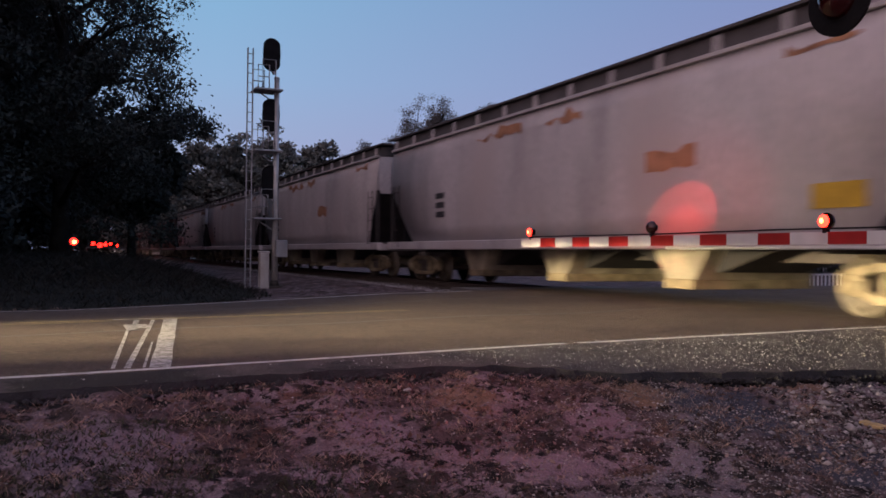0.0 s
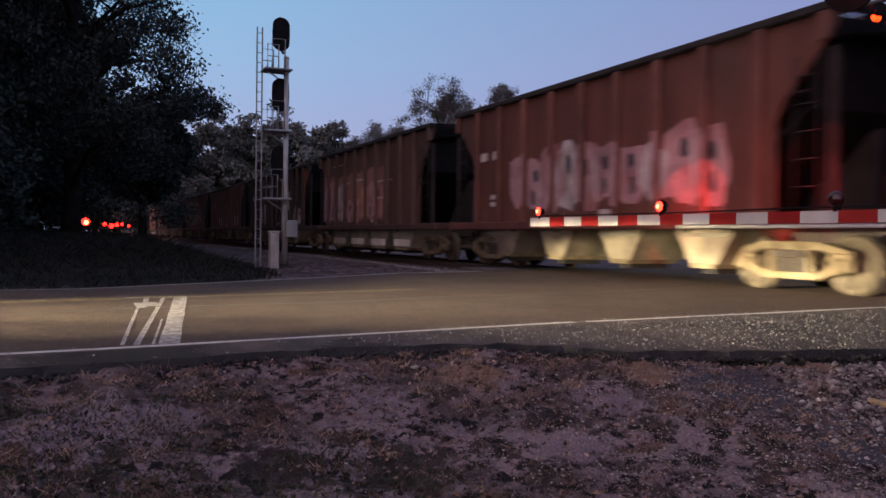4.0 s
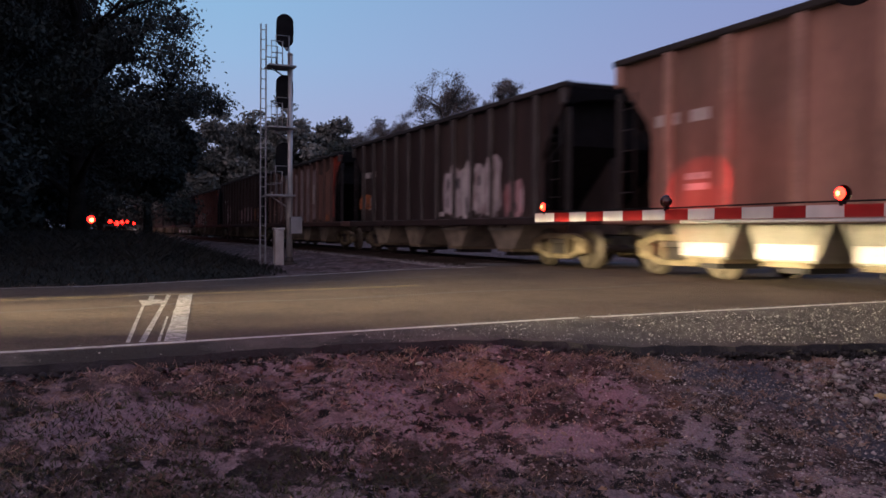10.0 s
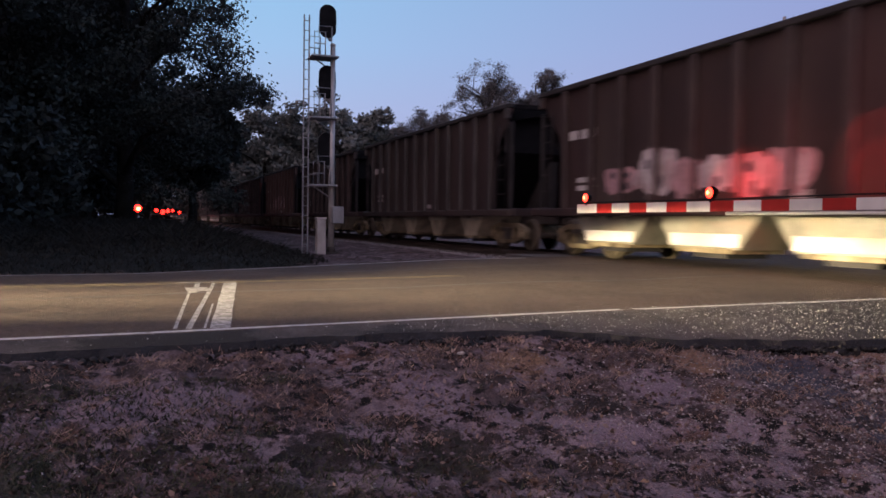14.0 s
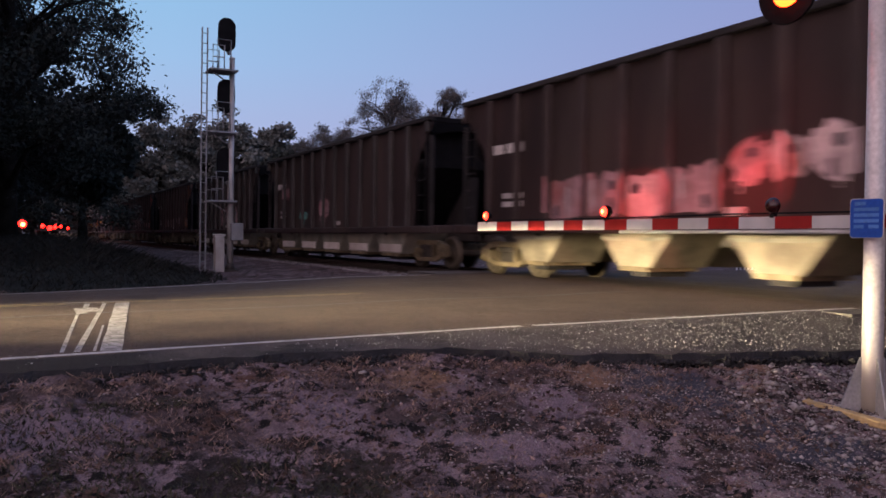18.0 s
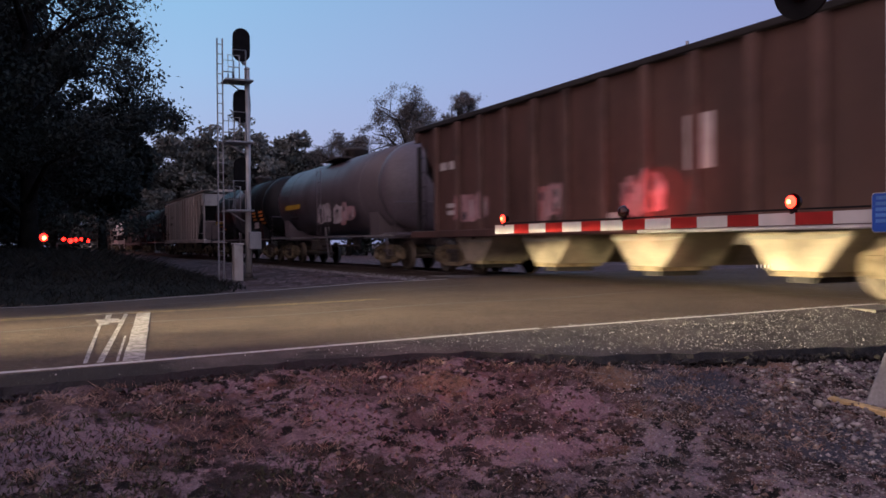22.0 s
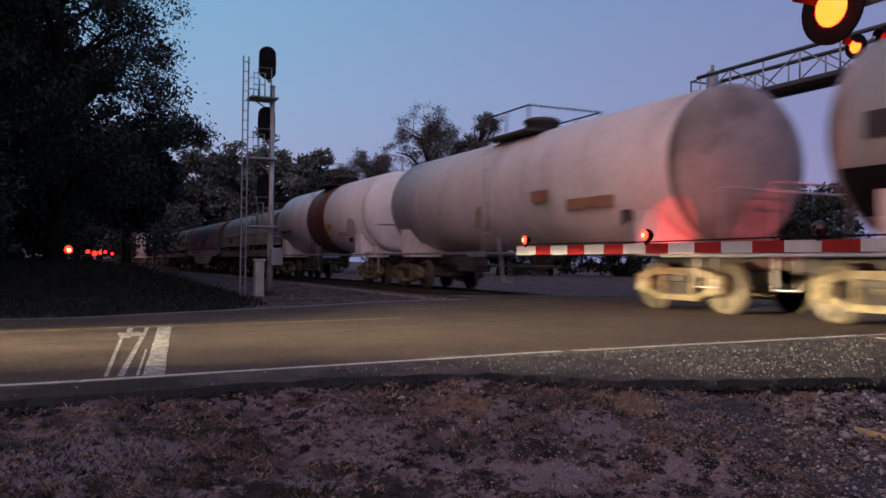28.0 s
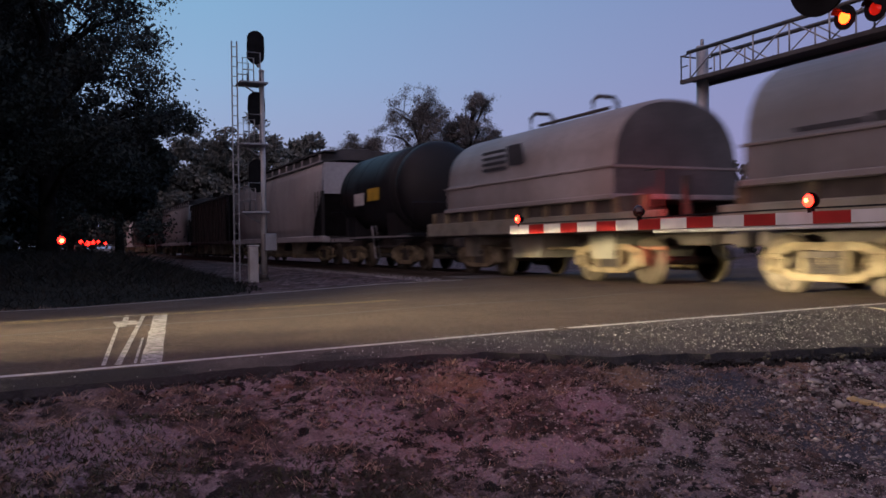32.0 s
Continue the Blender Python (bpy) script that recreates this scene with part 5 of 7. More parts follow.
COAL = [
    # front, rear, paint, bays, ribs, bright end, label
    (79.4, 93.05, M_RED, 4, 11, None, "red oxide open hopper car, short, loaded with coal"),
    (93.05, 106.64, M_BROWN, 4, 11, None, "brown open hopper car, short, with white sprayed lettering"),
    (106.64, 122.61, M_UMBER, 4, 14, M_ENDBROWN, "dark umber open hopper car loaded with coal"),
    (122.61, 138.56, M_BROWN, 4, 14, M_ENDBROWN, "brown open hopper car with one rusty end panel"),
    (138.56, 154.52, M_BROWN, 4, 14, M_ENDBROWN, "brown open hopper car with sprayed letters on its side"),
    (154.52, 170.04, M_DARK, 4, 14, None, "faded black open hopper car with pale sprayed letters"),
    (170.04, 186.18, M_BROWN, 4, 14, M_ENDBROWN, "brown open hopper car with tall white sprayed letters"),
    (186.18, 199.4, M_TAN, 5, 9, None, "faded tan-brown open hopper car with wide posts"),
    (199.4, 215.89, M_DARK, 4, 14, None, "faded black open hopper car with white sprayed piece"),
    (215.89, 232.19, M_BROWN, 4, 14, M_ENDRED, "brown open hopper car with a large pale sprayed piece"),
    (231.75, 248.19, M_UMBER, 4, 14, None, "dark umber open hopper car with small sprayed letters"),
    (248.19, 264.62, M_RED, 4, 14, M_ENDRED, "red oxide open hopper car with white and teal sprayed piece"),
    (264.62, 281.29, M_UMBER, 4, 14, None, "dark umber open hopper car with pink and white sprayed piece"),
    (281.29, 297.1, M_DARK, 4, 14, None, "faded black open hopper car loaded with coal"),
    (297.1, 311.2, M_UMBER, 4, 12, None, "dark umber open hopper car loaded with coal"),
    (311.2, 325.28, M_BROWN, 4, 12, None, "brown open hopper car, short, with a pink sprayed piece"),
    (325.28, 341.57, M_UMBER, 4, 14, M_ENDRED, "dark umber open hopper car with one red end panel"),
    (341.57, 357.89, M_UMBER, 4, 14, M_ENDRED, "dark umber open hopper car with white sprayed letters"),
    (357.89, 374.49, M_DARK, 5, 14, None, "faded black open hopper car with five bays"),
    (374.49, 389.57, M_DARK, 5, 14, None, "faded black open hopper car with small stencils"),
    (389.57, 405.2, M_UMBER, 4, 14, M_ENDBROWN, "dark umber open hopper car with rusty end panel"),
    (405.2, 422.1, M_UMBER, 4, 14, M_ENDRED, "dark umber open hopper car with pink sprayed letters"),
    (422.1, 438.97, M_BROWN, 4, 14, M_ENDBROWN, "brown open hopper car with a pale label panel"),
]
TAGS = {
    0: [(-4.0, 3.0, 1.3, 2.7, M_TAGPINK, M_TAGWHITE)],
    1: [(-1.7, 0.7, 1.3, 2.6, M_TAGPINK, M_RUSTSPOT), (0.8, 2.15, 1.2, 2.0, M_TAGPINK, M_TAGWHITE), (2.75, 3.45, 1.24, 2.72, M_TAGWHITE, None), (3.6, 5.3, 1.25, 2.9, M_TAGPINK, M_BROWN)],
    2: [(2.2, 3.0, 1.2, 2.35, M_TAGWHITE, None), (3.0, 3.7, 1.45, 1.9, M_TAGPINK, M_TAGWHITE), (-5.6, -4.2, 1.12, 2.05, M_TAGWHITE, None)],
    3: [(-5.9, -3.5, 1.12, 1.95, M_TAGPINK, M_TAGWHITE), (0.5, 2.5, 1.2, 1.8, M_TAGPINK, None)],
    4: [(-2.3, 3.0, 1.12, 2.35, M_TAGWHITE, M_LETTER)],
    5: [(-4.75, -3.6, 1.7, 2.15, M_TAGPINK, M_TAGWHITE), (-2.8, 2.1, 1.15, 2.1, M_TAGBLACK, M_TAGPINK), (3.0, 4.4, 1.2, 2.2, M_TAGWHITE, None)],
    6: [(-2.0, 3.3, 1.25, 2.5, M_TAGWHITE, M_LETTER), (-3.95, -2.9, 1.8, 2.75, M_TAGPINK, M_TAGWHITE), (3.4, 4.6, 1.9, 2.6, M_TAGPINK, None)],
    8: [(-4.2, -0.9, 1.12, 2.6, M_TAGWHITE, M_LETTER), (-5.5, -4.6, 1.12, 2.0, M_TAGPINK, M_TAGWHITE), (5.4, 6.6, 1.5, 2.05, M_TAGORANGE, M_TAGWHITE)],
    9: [(1.9, 3.2, 1.3, 2.3, M_TAGPALE, M_UNDER), (-5.8, -5.0, 1.15, 1.45, M_TAGORANGE, M_RUSTSPOT)],
    10: [(-4.9, -0.1, 1.25, 2.15, M_TAGPINK, M_TAGWHITE), (-6.3, -5.2, 1.25, 2.1, M_TAGORANGE, M_TAGPINK), (2.9, 5.0, 1.15, 2.5, M_TAGPINK, None)],
    11: [(-0.1, 3.9, 1.12, 2.05, M_TAGWHITE, M_LETTER), (3.9, 4.6, 1.12, 1.9, M_TAGTEAL, M_TAGWHITE), (-0.75, -0.1, 1.12, 2.0, M_TAGTEAL, M_TAGORANGE), (-3.3, -0.8, 1.9, 2.45, M_TAGPINK, M_TAGWHITE), (-3.6, -2.8, 1.45, 1.65, M_TAGORANGE, None)],
    12: [(-0.9, 2.3, 1.25, 1.98, M_TAGPINK, M_TAGWHITE), (2.35, 3.3, 1.3, 2.25, M_TAGWHITE, None), (3.5, 4.5, 1.35, 1.95, M_TAGPINK, M_TAGWHITE), (-4.4, -2.6, 1.25, 1.7, M_TAGPINK, M_TAGORANGE)],
    15: [(-2.0, 2.0, 1.3, 2.3, M_TAGPINK, M_TAGWHITE)],
    16: [(-4.6, -3.4, 1.35, 2.0, M_TAGPINK, M_TAGWHITE), (-0.8, 0.2, 1.25, 1.95, M_TAGPINK, None), (1.4, 2.3, 1.25, 1.75, M_TAGWHITE, None)],
    17: [(-0.6, 3.9, 1.2, 2.05, M_TAGPINK, M_TAGWHITE), (-2.8, -0.7, 1.6, 2.35, M_TAGWHITE, M_TAGPINK)],
    18: [(0.1, 1.1, 1.45, 2.1, M_TAGPINK, M_TAGWHITE), (2.4, 3.2, 1.4, 1.7, M_TAGTEAL, M_TAGWHITE), (4.6, 5.2, 2.2, 2.6, M_TAGPINK, None)],
    19: [(-3.5, 0.5, 1.3, 2.2, M_TAGPINK, M_TAGTEAL)],
    20: [(-1.3, -0.4, 1.25, 1.95, M_TAGPINK, M_TAGWHITE), (0.6, 2.0, 1.25, 1.95, M_TAGPINK, M_TAGWHITE), (-3.6, -2.5, 1.45, 1.95, M_TAGPINK, None), (-5.6, -4.8, 1.25, 1.85, M_TAGORANGE, None)],
    21: [(-1.6, 3.1, 1.15, 2.1, M_TAGPINK, M_TAGWHITE), (-5.8, -3.7, 1.3, 1.75, M_TAGPINK, M_TAGORANGE)],
    22: [(-2.1, -1.0, 1.2, 2.05, M_TAGPINK, M_TAGWHITE), (0.9, 1.7, 1.25, 2.05, M_TAGPINK, None), (3.7, 5.2, 1.3, 2.0, M_TAGPINK, None)],
}
GROUNDS = {1: [(-1.8, 5.4, 1.2, 3.1, M_TAN)], 4: [(-2.2, 2.9, 1.13, 2.2, M_TAGPALE)], 6: [(-1.9, 3.2, 1.25, 2.3, M_TAGPALE)], 9: [(-3.4, 4.1, 1.13, 3.55, M_TAGPALE), (-5.8, -3.5, 1.13, 3.3, M_TAN)], 17: [(-0.5, 3.8, 1.2, 1.9, M_TAGPINK)], 21: [(-1.5, 3.0, 1.15, 1.95, M_TAGPINK)]}
TOPS = {0: 3.95, 1: 3.95, 4: 3.9, 7: 3.95, 8: 3.88, 10: 4.0, 5: 3.74, 6: 3.95, 15: 3.95, 16: 3.95, 17: 3.9, 20: 3.9, 21: 3.95}
for k, (a, b, paint, bays, ribs, bright, label) in enumerate(COAL):
    c = hitch(open_hopper(b - a, paint, label, bays, ribs, TOPS.get(k, 3.83), True, bright, 1.6 if k in (20, 21) else 1.05, k in (1, 7, 12, 18, 19), M_ENDBROWN if k in (2, 3) else None), a, b)
    L = b - a
    lettering(c, BX, L / 2 - 3.4, 2.55, 1.5, 0.32, 1, M_LETTER, 2)
    lettering(c, BX, L / 2 - 3.4, 1.45, 0.9, 0.35, 2, M_LETTER, 1)
    lettering(c, BX, -1.0, 1.15, 0.5, 0.2, 1, M_LETTER, 1)
    if k == 1:
        for y0, y1, z in ((0.2, 1.6, 2.66), (1.9, 3.1, 2.60), (2.7, 4.2, 3.34), (-2.6, -0.6, 2.5), (-1.8, -0.9, 1.95)):
            patch(c, "sprayed_stroke", BX - 0.006, y0, y1, z, z + 0.09, M_TAGWHITE, "thin white sprayed stroke", -0.05, 0.5, int(10 * z))
    if k in (2, 4, 9, 22):
        patch(c, "label_panel", BX - 0.003, -3.2, -2.6, 1.9, 2.75, M_LETTER, "white label panel")
    for j, (y0, y1, z0, z1, base) in enumerate(GROUNDS.get(k, ())):
        patch(c, "sprayed_ground", BX - 0.001, y0, y1, z0, z1, base, "faded coat of spray paint", 0.0, 0.12, 40 * k + j)
    for j, (y0, y1, z0, z1, base, accent) in enumerate(TAGS.get(k, ())):
        tag_art(c, BX, y0, y1, z0, z1, base, 10 * k + j, accent)

c = hitch(tank_car(14.82, M_TANKGREY, "purple-grey tank car with pale sprayed letters"), 438.97, 453.79, 0.4)
TX = -1.50
patch(c, "label_stripe", TX, 2.6, 4.8, 2.18, 2.36, M_YELLOW, "dull yellow label stripe")
tag_art(c, TX, -1.2, 0.3, 1.5, 2.3, M_TAGWHITE, 70, M_TANKGREY)
tag_art(c, TX, -3.4, -1.5, 1.45, 2.2, M_TAGPINK, 71, M_TAGWHITE)
lettering(c, TX, 3.2, 1.75, 1.9, 0.3, 2, M_INK)
c = hitch(tank_car(14.55, M_TANKBLACK, "glossy black tank car with a grey middle band", band=(-1.05, 1.15, M_TANKGREY)), 453.79, 468.34)
patch(c, "label_stripe", TX, 3.3, 5.75, 1.95, 2.12, M_YELLOW, "yellow label stripe")
lettering(c, TX, 3.7, 1.58, 2.0, 0.3, 2, M_ORANGE)
patch(c, "label_panel", TX, -2.5, -1.5, 1.6, 1.85, M_YELLOW, "pale yellow label panel")
lettering(c, TX, -4.2, 1.9, 0.9, 0.44, 3, M_ORANGE)
patch(c, "label_panel", TX, -4.2, -3.35, 1.55, 1.84, M_TAGWHITE, "white label panel")
lettering(c, TX, -5.6, 1.7, 1.2, 0.68, 4, M_ORANGE)
patch(c, "label_panel", TX, -5.2, -4.6, 1.22, 1.45, M_TAGWHITE, "white label panel")
c = hitch(covered_hopper(17.9, M_BEIGE, "dusty beige covered hopper car with side posts", 3.92, 3, 17, M_BEIGE, 3.3, 2.1), 469.55, 487.45)
lettering(c, -1.575, 3.6, 2.7, 1.6, 0.3, 1, M_FADED, 4)
lettering(c, -1.575, 3.6, 2.2, 2.4, 0.32, 1, M_FADED, 6)
c = hitch(tank_car(17.36, M_TANKBLACK, "plain black tank car with small orange stencils", 1.5), 487.33, 504.68)
for y in (-6.0, -4.3, -1.6, 1.5):
    patch(c, "label_panel", TX, y, y + 0.26, 2.3 + 0.1 * math.sin(y), 2.6, M_ORANGE, "orange stencil panel")
lettering(c, TX, 4.2, 2.3, 1.6, 0.3, 2, M_LETTER)
c = hitch(boxcar(17.6, "dark red boxcar with white sprayed letters"), 504.68, 522.4)
tag_art(c, -1.5, -7.4, -3.0, 1.2, 2.2, M_TAGWHITE, 91)
c = hitch(tank_car(19.6, M_TANKWHITE, "long white pressure tank car with a black lower stripe", 1.45, None, M_BLACK, True, None, M_TANKHEAD), 522.4, 542.02, 0.15)
for k in range(6):
    patch(c, "logo_block", -1.52, 7.8 - 0.62 * k - 0.5, 7.8 - 0.62 * k, 2.42, 2.76, M_INK, "black block of a company mark")
lettering(c, -1.52, 4.6, 2.15, 3.0, 0.2, 1, M_INK, 6)
lettering(c, -1.52, -5.5, 2.3, 1.9, 0.3, 2, M_INK)
lettering(c, -1.52, -7.6, 2.6, 1.2, 0.5, 2, M_ORANGE)
c = hitch(tank_car(16.17, M_TANKWHITE, "soiled white tank car with streaks below the manway", 1.42, None, None, True, M_SKIRT, M_TANKHEAD), 542.02, 558.19, 0.25)
patch(c, "stencil_panel", TX, -2.6, -1.9, 2.1, 2.35, M_RUSTSPOT, "brown stencil panel")
patch(c, "stencil_panel", TX, -4.8, -3.2, 1.88, 2.1, M_RUSTSPOT, "brown stencil panel")
patch(c, "stain_patch", TX, -5.9, -4.9, 1.45, 1.85, M_UNDER, "dark oily stain", 0.0, 0.6, 5)
patch(c, "stain_patch", TX, 0.2, 0.8, 1.5, 2.2, M_BEIGE, "brownish streak below the manway", 0.0, 0.5, 6)
c = hitch(tank_car(15.4, M_TANKCLEAN, "white tank car with a brown middle band", 1.41, (-1.45, 1.0, M_BAND), None, True, M_SKIRT), 558.19, 572.57, 0.35)
lettering(c, TX, 3.8, 2.0, 1.9, 0.2, 1, M_INK, 3)
patch(c, "label_panel", TX, -2.4, -1.8, 2.0, 2.2, M_YELLOW, "yellow label panel")
lettering(c, TX, -4.1, 1.72, 1.2, 0.16, 2, M_RUSTSPOT, 3)
patch(c, "stencil_panel", TX, -4.25, -3.8, 1.48, 1.66, M_INK, "black stencil panel")
patch(c, "stain_patch", TX, -5.2, -4.3, 1.72, 2.35, M_BEIGE, "greyish stain patch", 0.0, 0.3, 3)


def hood_mark(c, y, z=2.65):
    """A company mark as plain slanted bars."""
    for k in range(4):
        patch(c, "logo_bar", -1.5, y, y + 1.1, z + 0.13 * k, z + 0.13 * k + 0.07, M_INK, "black bar of a company mark", 0.06)
    patch(c, "logo_block", -1.5, y - 0.75, y - 0.1, z + 0.05, z + 0.5, M_INK, "black block of a company mark", 0.08)


c = hitch(coil_car(14.75, M_COIL, "grey coil car with a ribbed steel hood"), 572.57, 587.33)
lettering(c, -1.54, 2.6, 1.78, 1.5, 0.3, 4, M_INK)
c = hitch(coil_car(15.1, M_COILDARK, "dark grey coil car with orange hood stripes and pale fishbelly sides", M_COILDARK, True, M_PEACH), 587.33, 602.42)
tag_art(c, -1.535, -4.6, -2.4, 1.8, 2.2, M_TAGPINK, 97, M_TAGWHITE)
patch(c, "label_panel", -1.54, 0.6, 1.3, 1.8, 2.1, M_LETTER, "white label panel")
c = hitch(coil_car(15.53, M_COILMID, "grey coil car with black company marks on its hood"), 602.42, 617.96)
hood_mark(c, 4.7, 1.85)
lettering(c, -1.54, 0.4, 1.72, 2.2, 0.4, 2, M_INK, 2)
lettering(c, -1.54, -3.6, 1.75, 1.2, 0.35, 3, M_INK)
c = hitch(coil_car(10.6, M_COIL, "short grey coil car with black company marks", None, False, None, 7.0, 2.6), 617.96, 628.56, 0.35)
hood_mark(c, 0.4, 2.45)
c = hitch(tank_car(8.6, M_TANKBLACK, "short black tank car with white and orange panels", 1.4, None, None, False), 629.2, 637.8)
patch(c, "label_panel", -1.42, 0.2, 1.2, 2.1, 2.5, M_LETTER, "white label panel")
patch(c, "label_panel", -1.42, -1.2, -0.1, 2.2, 2.6, M_YELLOW, "orange label panel")
y = 637.8
for k in range(7):
    if k in (1, 4):
        hitch(open_hopper(16.2, M_UMBER, "dark umber open hopper car loaded with coal"), y, y + 16.2)
        y += 16.2
    elif k == 3:
        hitch(tank_car(16.0, M_TANKBLACK, "plain black tank car"), y, y + 16.0)
        y += 16.0
    else:
        hitch(covered_hopper(18.4, M_GREY, GREY_LABEL), y, y + 18.4)
        y += 18.4

# ---- signal mast beyond the road ----
SIG = pose(6.22, 27.3, -0.42)
sig = thing("railway_signal", "silver three-headed railway signal mast with ladder and platforms", "railway signal", SIG)
part("mast", Geo().tube([(0, 0, 0.1), (0, 0, 2.7), (0, 0, 6.95)], [0.105, 0.10, 0.085], 14), M_ALU, sig)
part("mast_cap", Geo().lathe([(6.95, 0.095), (7.0, 0.095), (7.04, 0.03)], 2, (0, 0, 0), 14), M_ALU, sig)
part("mast_base", Geo().box(-0.24, 0.24, -0.24, 0.24, 0.0, 0.1, 0.02).lathe([(0.1, 0.17), (0.28, 0.12)], 2, (0, 0, 0), 14), M_UNDER, sig)
part("relay_box", Geo().box(-0.03, 0.36, -0.32, -0.10, 1.05, 1.62, 0.02), M_GALV, sig)
LX = -0.88
for x in (LX - 0.085, LX + 0.085):
    part("ladder_rail", Geo().box(x - 0.02, x + 0.02, -0.03, 0.03, 0.0, 7.9, 0.006), M_GALV, sig)
for k in range(24):
    part("rung", SHARED.setdefault("rung", Geo().tube([(LX - 0.085, 0, 0), (LX + 0.085, 0, 0)], 0.014, 6).mesh("rung")), M_GALV, sig, at=pose(0, 0, 0.35 + 0.32 * k))
for z in (6.50, 4.50, 2.28):
    p = part("platform", Geo().box(LX + 0.1, 0.12, -0.42, 0.42, z, z + 0.06, 0.01), M_GALV, sig)
    part("bracket", Geo().tube([(-0.06, 0, z - 0.35), (-0.62, 0, z)], 0.025, 6), M_GALV, p)
    for yy in (-0.4, 0.4):
        part("guard_rail", Geo().tube([(LX + 0.18, yy, z + 0.06), (LX + 0.18, yy, z + 0.80), (-0.34, yy, z + 0.80), (-0.34, yy, z + 0.06)], 0.021, 6), M_GALV, p)
        part("middle_rail", Geo().tube([(LX + 0.18, yy, z + 0.42), (-0.34, yy, z + 0.42)], 0.018, 6), M_GALV, p)
    part("safety_hoop", Geo().tube([(-0.56, -0.44, z + 0.06), (-0.56, -0.44, z + 0.98), (-0.14, -0.44, z + 0.98), (-0.14, -0.44, z + 0.06)], 0.024, 6), M_GALV, p)
    # oval backboard that faces along the track, away from the road
    n = 20
    ov = []
    for k in range(n):
        a = 2 * math.pi * k / n
        ov.append((-0.19 + 0.29 * math.cos(a), z + 1.24 + 0.26 * math.copysign(1, math.sin(a)) * (abs(math.sin(a)) > 1e-6) + 0.29 * math.sin(a)))
    head = part("signal_head", Geo().prism(ov, 1, -0.05, -0.02), M_BLACK, sig, "black oval signal backboard")
    part("lamp_case", Geo().box(-0.36, -0.02, -0.02, 0.28, z + 0.85, z + 1.65, 0.05), M_BLACK, head)
    for zz in (0.98, 1.24, 1.50):
        part("lamp_hood", Geo().lathe([(0.0, 0.11), (0.28, 0.11)], 1, (-0.19, 0.28, z + zz), 14), M_BLACK, head)
    part("mount", Geo().tube([(-0.08, 0.0, z + 0.62), (-0.18, 0.05, z + 0.8)], 0.06, 8), M_GALV, head)
bit = thing("cable_post", "white square cable post with a flat cap", "post", pose(5.83, 27.15, -0.42))
part("post_body", Geo().box(-0.15, 0.15, -0.15, 0.15, 0, 1.18, 0.02), M_ALU, bit)
part("post_cap", Geo().box(-0.18, 0.18, -0.18, 0.18, 1.18, 1.25, 0.02), M_ALU, bit)

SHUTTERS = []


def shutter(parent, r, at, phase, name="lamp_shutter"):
    """A dark half-shell, added to block the lamp: it turns round it and lets it flash."""
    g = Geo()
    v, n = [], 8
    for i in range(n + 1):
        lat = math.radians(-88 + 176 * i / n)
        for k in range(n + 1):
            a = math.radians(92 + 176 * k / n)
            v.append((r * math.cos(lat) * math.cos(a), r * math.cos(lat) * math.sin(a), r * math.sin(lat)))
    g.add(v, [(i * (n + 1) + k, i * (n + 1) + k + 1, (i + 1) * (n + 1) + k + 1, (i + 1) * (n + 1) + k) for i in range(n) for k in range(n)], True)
    ob = part(name, g, M_LENS, parent, "dark half-round shutter added to make the lamp flash", at=at)
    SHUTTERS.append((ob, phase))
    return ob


# ---- crossing gate beside the road ----
GX, GY, GZ = 5.6, 3.93, -0.50
gate = thing("crossing_gate", "lowered red and white striped crossing gate on a silver mast", "crossing gate", pose(GX, GY, GZ))
part("mast", Geo().tube([(0, 0, 0.06), (0, 0, 0.45), (0, 0, 0.46), (0, 0, 4.1)], [0.078, 0.078, 0.074, 0.074], 20), M_ALU, gate)
base = part("mast_base", Geo().box(-0.19, 0.19, -0.19, 0.19, 0.0, 0.06, 0.01), M_ALU, gate)
for a in (150, 240, 330, 60):
    part("gusset", Geo().prism([(0.07, 0.06), (0.24, 0.06), (0.09, 0.46), (0.07, 0.46)], 1, -0.006, 0.006), M_GALV, base, at=pose(0, 0, 0, 0, 0, a))
part("gate_mechanism", Geo().box(0.10, 0.42, -0.62, -0.14, 0.95, 1.75, 0.03), M_BLACK, gate)
arm = part("gate_arm", Geo().box(-0.012, 0.012, -0.3, 5.86, 1.41, 1.51, 0.004), M_GATEWHITE, gate, "white gate arm")
y = 5.86
k = 0
while y > 0.1:
    w = 0.50 if k == 0 else 0.36 if k % 2 else 0.385
    t = 0.058 - 0.0016 * (5.86 - y)
    part("red_stripe" if k % 2 else "white_stripe", Geo().box(-0.018, -0.0125, y - w, y - 0.002, 1.46 - t, 1.46 + t), M_GATERED if k % 2 else M_GATEWHITE, arm)
    y -= w
    k += 1
part("lower_edge_tube", Geo().tube([(0.01, 0.1, 1.385), (0.01, 2.9, 1.385)], 0.018, 8), M_GATEWHITE, arm)
part("lamp_cable", Geo().tube([(0, 0.1, 1.535), (0, 1.4, 1.54), (0, 3.0, 1.53), (0, 5.6, 1.54)], 0.008, 6), M_BLACK, arm)
